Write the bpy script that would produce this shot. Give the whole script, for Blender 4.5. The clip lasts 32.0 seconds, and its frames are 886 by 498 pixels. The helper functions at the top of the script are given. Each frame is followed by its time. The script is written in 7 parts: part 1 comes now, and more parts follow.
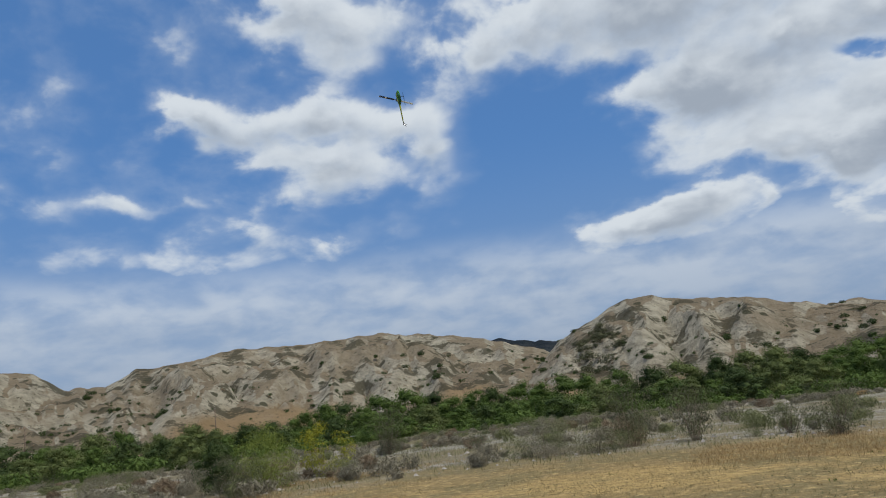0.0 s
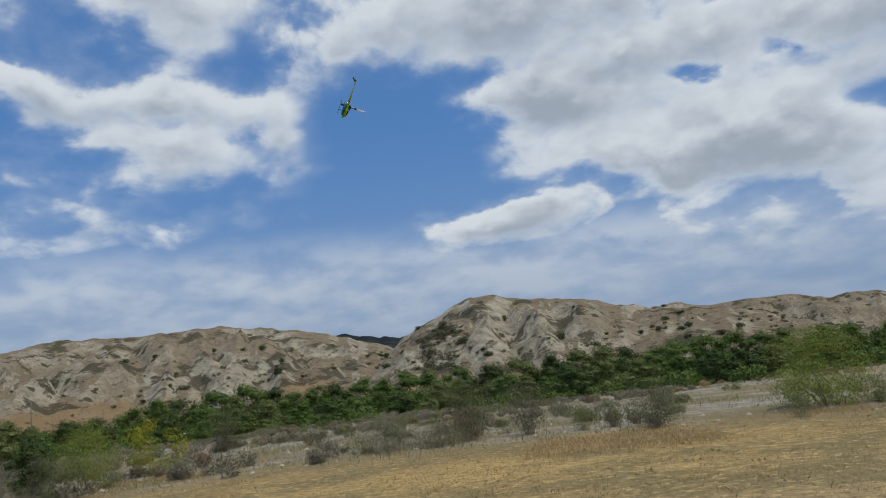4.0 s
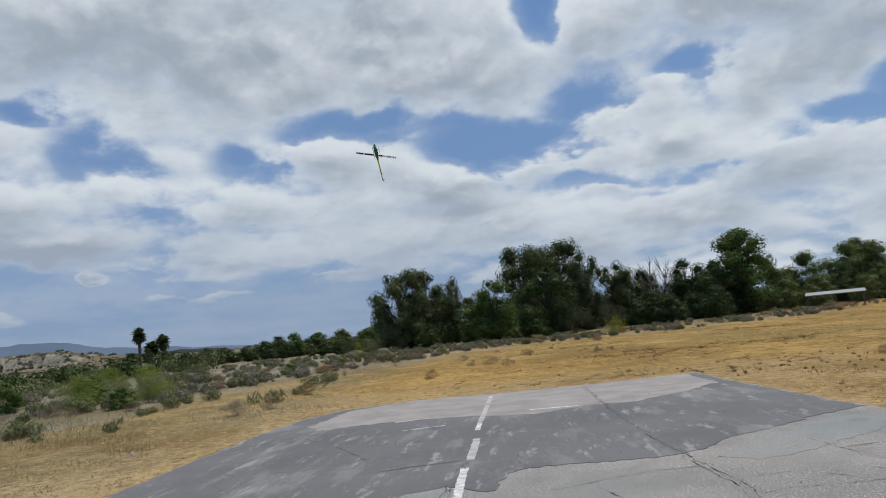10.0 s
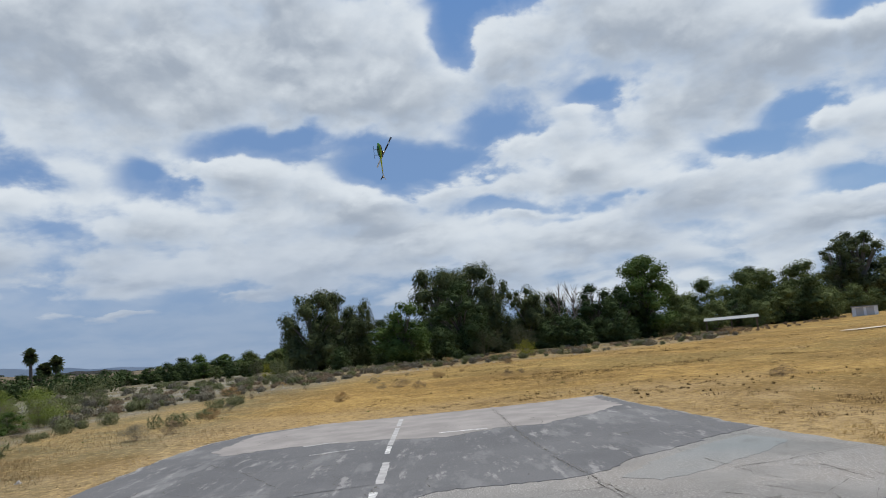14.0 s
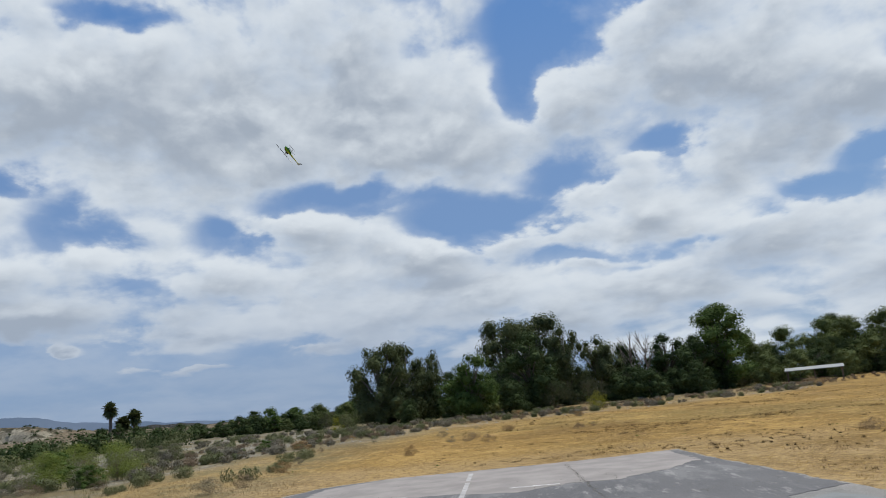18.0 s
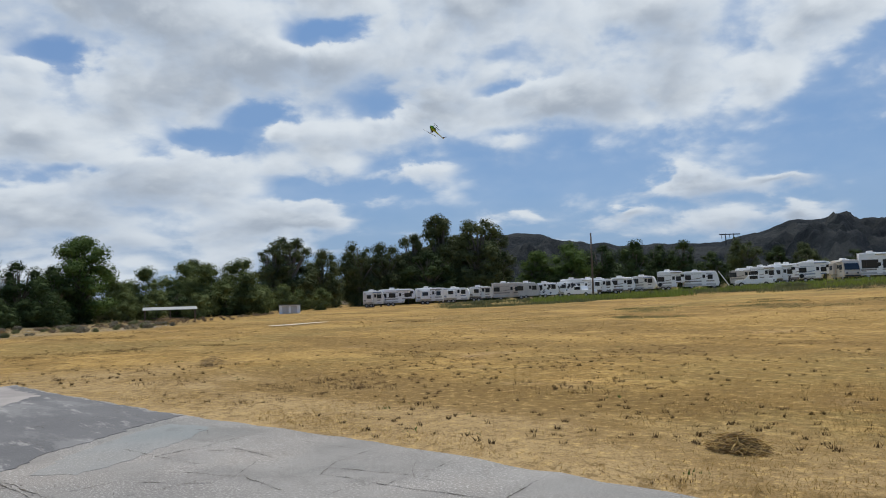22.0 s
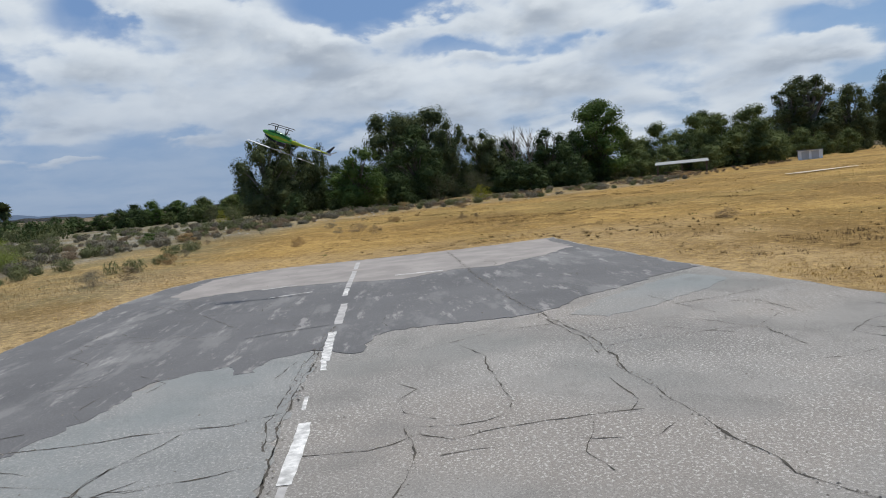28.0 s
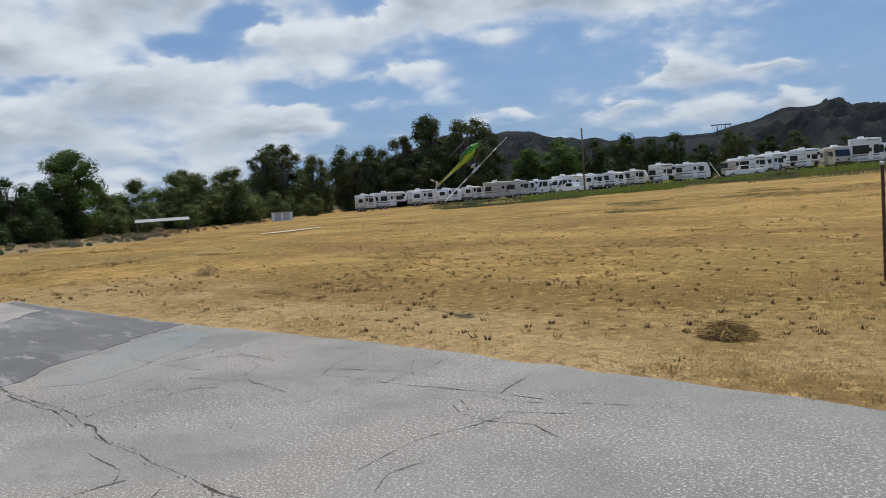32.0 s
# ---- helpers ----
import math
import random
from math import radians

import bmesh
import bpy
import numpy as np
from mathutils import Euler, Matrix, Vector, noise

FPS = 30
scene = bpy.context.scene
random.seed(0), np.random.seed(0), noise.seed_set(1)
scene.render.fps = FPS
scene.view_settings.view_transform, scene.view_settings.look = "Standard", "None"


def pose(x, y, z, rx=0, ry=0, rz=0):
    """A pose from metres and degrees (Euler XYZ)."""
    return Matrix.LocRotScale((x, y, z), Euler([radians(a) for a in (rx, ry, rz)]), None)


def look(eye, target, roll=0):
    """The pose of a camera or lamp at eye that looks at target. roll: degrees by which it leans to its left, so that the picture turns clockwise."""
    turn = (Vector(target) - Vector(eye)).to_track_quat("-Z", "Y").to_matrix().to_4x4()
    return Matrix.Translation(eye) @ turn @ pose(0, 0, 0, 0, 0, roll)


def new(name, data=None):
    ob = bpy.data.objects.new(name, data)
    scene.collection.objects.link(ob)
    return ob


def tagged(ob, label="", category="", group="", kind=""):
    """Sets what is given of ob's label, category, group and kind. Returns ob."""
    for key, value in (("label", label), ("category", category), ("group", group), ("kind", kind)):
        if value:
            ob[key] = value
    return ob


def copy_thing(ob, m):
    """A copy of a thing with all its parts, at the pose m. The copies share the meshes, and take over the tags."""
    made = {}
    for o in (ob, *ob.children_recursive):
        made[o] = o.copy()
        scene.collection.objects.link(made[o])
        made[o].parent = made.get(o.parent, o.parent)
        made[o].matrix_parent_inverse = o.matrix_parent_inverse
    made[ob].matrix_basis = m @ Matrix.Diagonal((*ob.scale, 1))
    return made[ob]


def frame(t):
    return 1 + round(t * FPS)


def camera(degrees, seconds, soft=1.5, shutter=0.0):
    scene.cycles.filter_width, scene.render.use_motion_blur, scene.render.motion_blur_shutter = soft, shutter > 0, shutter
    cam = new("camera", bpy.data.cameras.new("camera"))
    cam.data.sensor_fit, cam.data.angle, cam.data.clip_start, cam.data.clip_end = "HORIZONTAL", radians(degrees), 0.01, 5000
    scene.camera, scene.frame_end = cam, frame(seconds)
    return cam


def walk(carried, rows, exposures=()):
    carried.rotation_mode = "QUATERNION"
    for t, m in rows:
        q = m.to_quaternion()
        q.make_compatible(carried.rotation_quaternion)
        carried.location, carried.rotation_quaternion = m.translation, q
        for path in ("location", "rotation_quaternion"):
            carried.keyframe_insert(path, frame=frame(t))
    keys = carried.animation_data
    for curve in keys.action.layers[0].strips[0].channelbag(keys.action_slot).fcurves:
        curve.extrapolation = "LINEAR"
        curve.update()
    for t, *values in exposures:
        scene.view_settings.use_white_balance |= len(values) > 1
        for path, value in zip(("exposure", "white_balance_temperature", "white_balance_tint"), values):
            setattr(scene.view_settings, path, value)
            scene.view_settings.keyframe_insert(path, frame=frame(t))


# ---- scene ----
# One model-flying field: x runs along the old strip, y to its left, the viewer stands at the origin.
EYE = (0.0, 0.0, 1.7)
cam = camera(60.0, 32.0, soft=1.0, shutter=0.08)
TURNS = [
    (0, 101.16, 6.62, 1.3),
    (0.5, 101.49, 6.89, 0.79),
    (1, 101.4, 7.03, 0.29),
    (1.5, 101.2, 6.85, -0.11),
    (2, 101.23, 6.43, -1.79),
    (2.5, 101.63, 6.53, -3.34),
    (4.5, 98.67, 6.03, -16.19),
    (5, 98.76, 5.92, -24.23),
    (5.5, 97.88, 6.21, -30.67),
    (6, 97.18, 6.14, -35.11),
    (6.5, 97.59, 5.44, -39.46),
    (7, 98.77, 5.05, -45.78),
    (7.5, 99.32, 5.26, -51.85),
    (8, 99.43, 5.77, -57.59),
    (8.5, 98.6, 5.73, -64.71),
    (9, 96.77, 4.76, -74.4),
    (9.5, 96.42, 5.21, -79.97),
    (10, 96.04, 5.51, -83.54),
    (10.5, 96.45, 5.32, -85.84),
    (11, 96.25, 5.18, -86.59),
    (11.5, 95.91, 5.34, -87.48),
    (12, 95.86, 5.42, -89.1),
    (12.5, 96.16, 5.2, -89.9),
    (13, 95.98, 4.76, -88.92),
    (13.5, 95.69, 4.94, -88.89),
    (14, 97.08, 5.19, -90.12),
    (14.5, 97.69, 5.57, -91.28),
    (16.5, 100.82, 5.08, -96.64),
    (17, 103.13, 5.97, -89.79),
    (17.5, 103.01, 5.66, -84.42),
    (18, 101.37, 5.39, -85.05),
    (18.5, 98.59, 4.89, -90.87),
    (19, 97.47, 4.16, -98.59),
    (19.5, 96.06, 3.39, -106.78),
    (20, 94.39, 2.08, -114.06),
    (20.5, 95.08, 0.94, -118.87),
    (21, 96.25, 0.92, -124.95),
    (21.5, 94.93, 1.33, -128.85),
    (22, 93.81, 1.78, -130.23),
    (22.5, 92.41, 2.4, -131.03),
    (23, 90.85, 2.78, -129.92),
    (23.5, 90.21, 3.32, -128.04),
    (24, 90.19, 3.54, -123.37),
    (24.5, 88.85, 3.67, -118.85),
    (25, 87.45, 3.99, -113.71),
    (25.5, 86.43, 4.9, -107.53),
    (26, 86.19, 5.78, -101.27),
    (26.5, 86.07, 6.95, -93.98),
    (28.5, 84.84, 4.81, -94.07),
    (29, 85.08, 5.4, -100.79),
    (29.5, 84.33, 4.57, -108.57),
    (30, 84.01, 4.04, -117.98),
    (30.5, 85.07, 3.59, -125.6),
    (31, 85.98, 3.34, -130.02),
    (31.5, 85.99, 3.41, -131.91),
    (32, 86.42, 3.87, -130.83),
]
walk(cam, [(t, pose(*EYE, rx, ry, rz)) for t, rx, ry, rz in TURNS], exposures=[(0.0, -0.08), (5.0, -0.14), (9.0, -0.12), (13.0, 0.0), (32.0, 0.0)])

# ---- light ----
SUN_AZ, SUN_EL = 145.0, 66.0
sun = new("sun", bpy.data.lights.new("sun", "SUN"))
sun.data.energy, sun.data.angle, sun.data.color = 3.4, radians(0.8), (1.0, 0.95, 0.87)
sun_from = Vector((math.sin(radians(SUN_AZ)) * math.cos(radians(SUN_EL)), math.cos(radians(SUN_AZ)) * math.cos(radians(SUN_EL)), math.sin(radians(SUN_EL))))
sun.matrix_world = look(sun_from * 50, (0, 0, 0))

# Clouds and blue gaps: heading, height over the horizon, half width, half height (degrees), weight.
CLOUDS_NORTH = [(-17.8, 21.6, 2.0, 1.75, 1.1), (-8.1, 20.9, 7.1, 1.67, 1.1), (-7.1, 17.5, 6.9, 1.58, 1.1), (-0.4, 18.5, 2.3, 1.88, 0.8), (-5.5, 28.1, 4.6, 2.92, 1.1),
    (-9.9, 29.6, 2.5, 1.67, 0.7), (2.5, 23.4, 2.1, 1.67, 0.3), (-15.0, 20.4, 2.5, 1.04, 0.6), (-22.5, 15.8, 1.9, 0.67, 0.8), (-19.2, 16.2, 1.7, 0.83, 0.5), (-28.4, 15.8,
    2.3, 1.04, 0.5), (-27.5, 19.0, 1.7, 0.83, 0.35), (-13.9, 12.6, 4.2, 1.75, 0.55), (-7.7, 11.7, 1.9, 1.42, 0.6), (-3.5, 11.4, 0.8, 0.5, 0.45), (3.9, 8.6, 3.8, 0.83,
    0.4), (15.4, 10.7, 6.7, 1.42, 1.25), (19.4, 11.6, 3.1, 0.83, 0.5), (23.4, 10.7, 0.9, 1.0, 0.8)]
BANK_NORTH = [(10.8, 25.6, 8.3, 2.5, 0.7), (20.8, 19.8, 6.2, 1.75, 1.0), (33.3, 14.2, 8.8, 2.29, 0.7), (24.9, 13.7, 1.7, 0.67, 0.4), (45.3, 9.3, 2.5, 1.67, 0.6), (36.4,
    8.4, 9.6, 1.67, 0.6), (5.6, 25.0, 4.6, 1.67, 0.6), (34.1, 15.0, 9.6, 2.92, 0.4), (45.2, 10.0, 2.0, 1.0, 0.9), (57.5, 7.5, 2.5, 0.92, 0.9), (51.8, 7.6, 4.6, 0.83,
    0.7), (54.3, 14.9, 2.9, 1.67, 0.4), (52.6, 10.9, 3.8, 1.04, 0.5), (37.0, 8.7, 8.3, 1.67, 0.3)]
GAPS_NORTH = [(25.1, 12.4, 2.9, 1.08, -0.8), (27.9, 7.8, 3.3, 0.75, -0.4), (-1.2, 25.0, 2.5, 1.67, -0.5), (6.8, 19.5, 3.8, 2.5, -0.6), (11.1, 19.6, 5.0, 1.88, -0.9),
    (12.6, 16.7, 6.2, 2.5, -0.7), (17.5, 13.7, 7.1, 1.5, -1.1), (25.6, 10.0, 2.5, 1.25, -1.3), (8.0, 14.1, 5.0, 2.5, -0.5), (31.4, 19.6, 1.6, 0.5, -0.6), (37.0, 19.7,
    1.1, 0.42, -0.5), (43.1, 15.4, 2.9, 0.75, -0.5), (14.4, 21.6, 3.8, 0.92, -0.5), (43.0, 15.0, 3.1, 0.83, -0.8), (47.2, 12.7, 2.9, 0.58, -0.8), (30.8, 19.3, 1.4, 0.83,
    -0.6), (29.1, 25.4, 0.7, 1.42, -0.5), (34.2, 23.9, 1.2, 0.38, -0.6), (55.7, 17.2, 1.9, 0.67, -0.8)]
GAPS_EAST = [(55.6, 17.4, 2.3, 1.08, -0.9), (58.8, 14.3, 1.9, 1.75, -1.1), (45.5, 14.7, 2.1, 1.25, -0.8), (49.2, 12.4, 3.8, 0.92, -0.8), (46.4, 11.6, 2.5, 0.83, -0.5),
    (70.2, 13.0, 1.9, 1.0, -0.9), (74.7, 15.2, 2.5, 0.92, -0.9), (79.9, 15.8, 4.6, 1.5, -1.1), (87.2, 12.9, 3.8, 1.42, -1.1), (91.4, 13.7, 3.8, 1.25, -1.1), (95.6, 15.8,
    3.8, 0.83, -0.9), (88.7, 11.4, 1.7, 0.83, -0.6), (103.9, 17.2, 1.5, 0.92, -0.8), (96.0, 9.8, 4.6, 0.58, -0.7), (61.7, 28.9, 2.9, 1.0, -1.0), (61.3, 13.3, 1.7, 1.0,
    -0.8), (69.9, 13.6, 1.5, 1.33, -0.7), (62.4, 10.5, 2.9, 1.08, -0.6)]
GAP_VALLEY = [(94.7, 28.1, 3.3, 2.92, -1.3), (100.9, 29.2, 3.8, 2.08, -1.2), (93.2, 24.2, 2.3, 2.5, -1.3), (92.7, 21.6, 1.5, 1.67, -0.9), (97.0, 25.0, 2.5, 2.08, -1.0),
    (78.4, 16.1, 3.8, 0.75, -0.8), (87.6, 13.5, 4.6, 1.5, -1.0), (91.8, 12.0, 2.9, 1.08, -0.8), (85.1, 15.3, 3.8, 0.58, -0.5), (96.9, 15.0, 3.8, 0.5, -0.8), (121.4, 19.2,
    2.5, 1.08, -0.9), (116.6, 13.5, 2.5, 0.92, -0.8), (112.2, 12.3, 2.9, 0.67, -0.8), (102.9, 17.1, 1.7, 0.5, -0.5), (96.9, 8.4, 4.6, 0.5, -0.6), (120.5, 8.5, 2.1, 0.83,
    -0.7), (108.1, 11.4, 3.3, 0.58, -0.35), (77.1, 30.9, 1.7, 0.67, -0.6)]
DECK_EAST = [(53.9, 22.7, 13.8, 2.92, 0.55), (72.5, 20.7, 10.8, 2.5, 0.55), (64.5, 17.8, 5.0, 1.67, 0.4), (85.4, 19.0, 9.2, 2.08, 0.4), (47.6, 19.7, 6.7, 2.08, 0.3),
    (65.4, 23.5, 10.8, 4.58, 0.4), (80.5, 22.6, 8.3, 3.33, 0.45), (108.3, 21.4, 8.3, 2.92, 0.4), (81.2, 8.9, 10.8, 1.67, 0.35), (100.3, 11.2, 9.2, 1.0, 0.3), (112.7,
    16.5, 8.3, 2.08, 0.3), (139.8, 13.8, 12.5, 1.67, 0.35), (107.0, 7.7, 9.2, 1.67, 0.25)]
GAPS_SOUTH = [(122.1, 19.4, 2.9, 1.0, -1.0), (123.6, 20.0, 1.7, 0.58, -0.6), (126.5, 14.4, 2.5, 1.08, -0.9), (116.7, 13.6, 1.8, 0.75, -0.8), (113.3, 12.2, 1.9, 0.5,
    -0.8), (123.3, 8.8, 5.4, 1.0, -0.9), (127.0, 10.3, 4.2, 0.75, -0.6), (120.3, 7.9, 5.0, 0.58, -0.5), (104.3, 10.0, 2.9, 0.42, -0.5), (103.2, 17.4, 2.1, 0.42, -0.4),
    (116.6, 13.3, 2.1, 0.92, -0.8), (113.2, 11.7, 2.5, 0.58, -0.8), (109.9, 10.8, 2.1, 0.42, -0.5), (102.5, 16.6, 2.1, 0.42, -0.5), (135.6, 15.7, 2.5, 0.5, -0.9), (126.0,
    14.7, 2.3, 1.25, -0.6), (136.0, 12.4, 2.5, 0.58, -0.5), (150.4, 13.3, 1.8, 0.58, -0.4), (99.9, 9.2, 3.8, 0.38, -0.45)]
CLOUDS_SOUTH = [(148.8, 7.3, 4.0, 0.83, 1.15), (149.0, 8.2, 2.3, 0.75, 0.7), (155.3, 7.3, 1.8, 0.46, 0.9), (150.9, 5.2, 4.6, 1.08, 1.0), (156.0, 5.4, 2.1, 0.67, 0.9),
    (144.4, 5.7, 1.8, 0.46, 1.0), (136.2, 5.8, 2.2, 0.46, 0.9), (128.6, 9.0, 3.1, 1.08, 0.9), (130.8, 9.9, 2.1, 0.67, 0.5), (121.4, 6.1, 4.0, 0.54, 0.8), (140.3, 4.3,
    1.0, 0.21, 0.6), (123.4, 3.8, 2.5, 0.33, 0.5), (143.5, 4.2, 2.1, 0.33, 0.4)]
LOW_EAST = [(67.1, 6.3, 4.0, 1.08, 0.7), (76.3, 4.5, 3.1, 0.46, 0.8), (67.8, 3.7, 3.8, 0.46, 0.6), (57.1, 7.4, 3.1, 0.92, 0.7), (50.8, 8.7, 5.4, 1.17, 0.5), (45.4, 10.0,
    1.7, 1.0, 0.7), (52.5, 3.3, 3.1, 0.5, 0.7), (60.0, 5.7, 0.8, 0.33, 0.7), (60.5, 4.1, 1.2, 0.33, 0.4), (78.7, 12.4, 6.7, 1.67, 0.4), (96.6, 8.6, 2.1, 0.58, 0.8),
    (87.6, 8.7, 5.0, 1.0, 0.4), (68.5, 6.2, 5.0, 1.17, 0.7), (59.9, 5.7, 0.8, 0.42, 0.8), (67.1, 3.9, 3.8, 0.38, 0.6), (52.8, 3.3, 3.1, 0.54, 0.7)]


def sky_world():
    w = bpy.data.worlds.new("sky")
    scene.world = w
    w.use_nodes = True
    nt = w.node_tree
    nt.nodes.clear()
    N, L = nt.nodes.new, nt.links.new

    def math_node(op, a, b=None, c=None):
        n = N("ShaderNodeMath")
        n.operation = op
        for i, v in enumerate((a, b, c)):
            if v is None:
                continue
            if isinstance(v, (int, float)):
                n.inputs[i].default_value = v
            else:
                L(v, n.inputs[i])
        return n.outputs[0]

    def vec(op, a, b, c=None):
        n = N("ShaderNodeVectorMath")
        n.operation = op
        for i, v in enumerate((a, b, c)):
            if v is None:
                continue
            if isinstance(v, tuple):
                n.inputs[i].default_value = v
            else:
                L(v, n.inputs[i])
        return n.outputs["Value"] if op in ("DOT_PRODUCT", "LENGTH") else n.outputs[0]

    def scaled(a, f):
        n = N("ShaderNodeVectorMath")
        n.operation = "SCALE"
        L(a, n.inputs[0])
        L(f, n.inputs["Scale"])
        return n.outputs[0]

    def ramp(v, lo, hi, a=0.0, b=1.0):
        n = N("ShaderNodeMapRange")
        n.interpolation_type = "SMOOTHSTEP"
        L(v, n.inputs[0])
        for i, x in enumerate((lo, hi, a, b)):
            n.inputs[1 + i].default_value = x
        return n.outputs[0]

    def noise_node(v, scale, detail, rough, distort=0.0):
        n = N("ShaderNodeTexNoise")
        L(v, n.inputs["Vector"])
        n.inputs["Scale"].default_value, n.inputs["Detail"].default_value = scale, detail
        n.inputs["Roughness"].default_value, n.inputs["Distortion"].default_value = rough, distort
        return n

    def mix(f, a, b):
        n = N("ShaderNodeMix")
        n.data_type = "RGBA"
        L(f, n.inputs["Factor"])
        for key, v in ((6, a), (7, b)):
            if isinstance(v, tuple):
                n.inputs[key].default_value = (*v, 1)
            else:
                L(v, n.inputs[key])
        return n.outputs[2]

    tc = N("ShaderNodeTexCoord").outputs["Generated"]
    sep = N("ShaderNodeSeparateXYZ")
    L(tc, sep.inputs[0])
    az = math_node("MULTIPLY", math_node("ARCTAN2", sep.outputs[0], sep.outputs[1]), 57.2958)
    el = math_node("MULTIPLY", math_node("ARCSINE", sep.outputs[2]), 57.2958)
    flat = N("ShaderNodeCombineXYZ")
    L(az, flat.inputs[0])
    L(el, flat.inputs[1])
    # the cloud deck as a level sheet overhead, for its broad swells
    deck = scaled(tc, math_node("DIVIDE", 1.0, math_node("ADD", math_node("MAXIMUM", sep.outputs[2], 0.0), 0.16)))
    low, low_up = noise_node(deck, 0.9, 2.0, 0.5, 0.2), noise_node(vec("MULTIPLY", deck, (0.9, 0.9, 0.9)), 0.9, 2.0, 0.5, 0.2)
    # billows are flatter towards the horizon
    wide = N("ShaderNodeCombineXYZ")
    L(math_node("MULTIPLY", az, 0.46), wide.inputs[0])
    L(math_node("MULTIPLY", math_node("POWER", math_node("MAXIMUM", el, 0.3), 0.65), 3.1), wide.inputs[1])
    higher = vec("ADD", wide.outputs[0], (0.15, 0.75, 0.0))
    fine, fine_up = noise_node(wide.outputs[0], 0.42, 5.0, 0.53, 0.15), noise_node(higher, 0.42, 5.0, 0.53, 0.15)

    def puffs(v, grain):
        """Heaped billows with round heads."""
        bent = vec("ADD", v, vec("MULTIPLY", vec("SUBTRACT", grain.outputs["Color"], (0.5, 0.5, 0.5)), (2.2, 1.6, 0.0)))
        n = N("ShaderNodeTexVoronoi")
        n.voronoi_dimensions, n.feature, n.normalize = "2D", "SMOOTH_F1", True
        L(bent, n.inputs["Vector"])
        n.inputs["Scale"].default_value, n.inputs["Detail"].default_value = 0.30, 2.5
        n.inputs["Roughness"].default_value, n.inputs["Lacunarity"].default_value, n.inputs["Smoothness"].default_value = 0.5, 2.3, 0.5
        return n.outputs["Distance"]

    heap, heap_up = puffs(wide.outputs[0], fine), puffs(higher, fine_up)
    bend = vec("MULTIPLY", vec("SUBTRACT", fine.outputs["Color"], (0.5, 0.5, 0.5)), (6.5, 3.2, 0.0))
    here = vec("ADD", flat.outputs[0], bend)

    # clear in the north, a closed deck from the north-east round to the south, open under its rim
    rim = math_node("ADD", math_node("ADD", math_node("ADD", ramp(az, 72.0, 92.0, 6.5, 1.5), ramp(az, 32.0, 58.0, 4.5, 0.0)), ramp(az, 112.0, 134.0, 0.0, 10.6)), ramp(az, 152.0, 166.0, 0.0, 8.0))
    over = math_node("SUBTRACT", el, rim)
    field = math_node("MULTIPLY_ADD", ramp(over, -2.6, 2.2), 0.94, -0.54)
    field = math_node("MULTIPLY_ADD", math_node("ADD", field, 0.55), ramp(az, 5.0, 20.0), -0.60)
    total = None
    for a, e, ra, re, k in CLOUDS_NORTH + BANK_NORTH + DECK_EAST + GAPS_NORTH + GAPS_EAST + GAP_VALLEY + GAPS_SOUTH + CLOUDS_SOUTH + LOW_EAST:
        d = vec("MULTIPLY_ADD", here, (1 / ra, 1 / re, 0.0), (-a / ra, -e / re, 1.0))
        g = math_node("MULTIPLY", math_node("POWER", 0.3679, vec("DOT_PRODUCT", d, d)), k * math.e)
        d = scaled(d, g)
        total = d if total is None else vec("ADD", d, total)
    tops = N("ShaderNodeSeparateXYZ")
    L(total, tops.inputs[0])
    field = math_node("ADD", field, tops.outputs[2])
    field = math_node("ADD", field, ramp(low.outputs[0], 0.30, 0.70, -0.22, 0.22))
    field = math_node("ADD", field, ramp(fine.outputs[0], 0.25, 0.75, -0.42, 0.42))
    field = math_node("ADD", field, ramp(heap, 0.05, 0.45, 0.24, -0.24))
    # heads are crisp, bases soft
    crisp = ramp(tops.outputs[1], -0.25, 0.45, 0.55, 1.35)
    cover = ramp(math_node("MULTIPLY", field, crisp), -0.32, 0.28, 0.0, 0.68)
    cover = math_node("ADD", cover, math_node("MULTIPLY", ramp(field, -0.95, 0.4), 0.32))
    # thin haze cloud low in the north
    haze = math_node("MULTIPLY", ramp(el, 12.5, 8.0), math_node("ADD", ramp(az, 26.0, 52.0, 0.35, 0.0), ramp(az, 100.0, 125.0, 0.65, 0.15)))
    streak = ramp(fine.outputs[0], 0.30, 0.62, 0.45, 1.0)
    cover = math_node("MAXIMUM", cover, math_node("MULTIPLY", math_node("MULTIPLY", haze, streak), 0.74))
    thick = ramp(field, 0.1, 0.95)
    slope = math_node("MULTIPLY", math_node("SUBTRACT", low.outputs[0], low_up.outputs[0]), 0.9)
    slope = math_node("MULTIPLY_ADD", math_node("SUBTRACT", fine.outputs[0], fine_up.outputs[0]), 0.55, slope)
    slope = math_node("MULTIPLY_ADD", math_node("SUBTRACT", heap_up, heap), 0.45, slope)
    slope = math_node("MULTIPLY_ADD", tops.outputs[1], 0.24, slope)
    slope = math_node("MULTIPLY_ADD", thick, -0.14, slope)
    lit = ramp(slope, -0.30, 0.16)
    sky = N("ShaderNodeTexSky")
    sky.sky_type, sky.sun_disc = "NISHITA", False
    sky.sun_elevation, sky.sun_rotation = radians(SUN_EL), radians(SUN_AZ)
    sky.air_density, sky.dust_density, sky.ozone_density = 1.0, 0.4, 3.0
    blue = mix(ramp(el, 60.0, 40.0, 0.0, 0.65), vec("MULTIPLY", sky.outputs[0], SKY_GAIN), CLEAR)
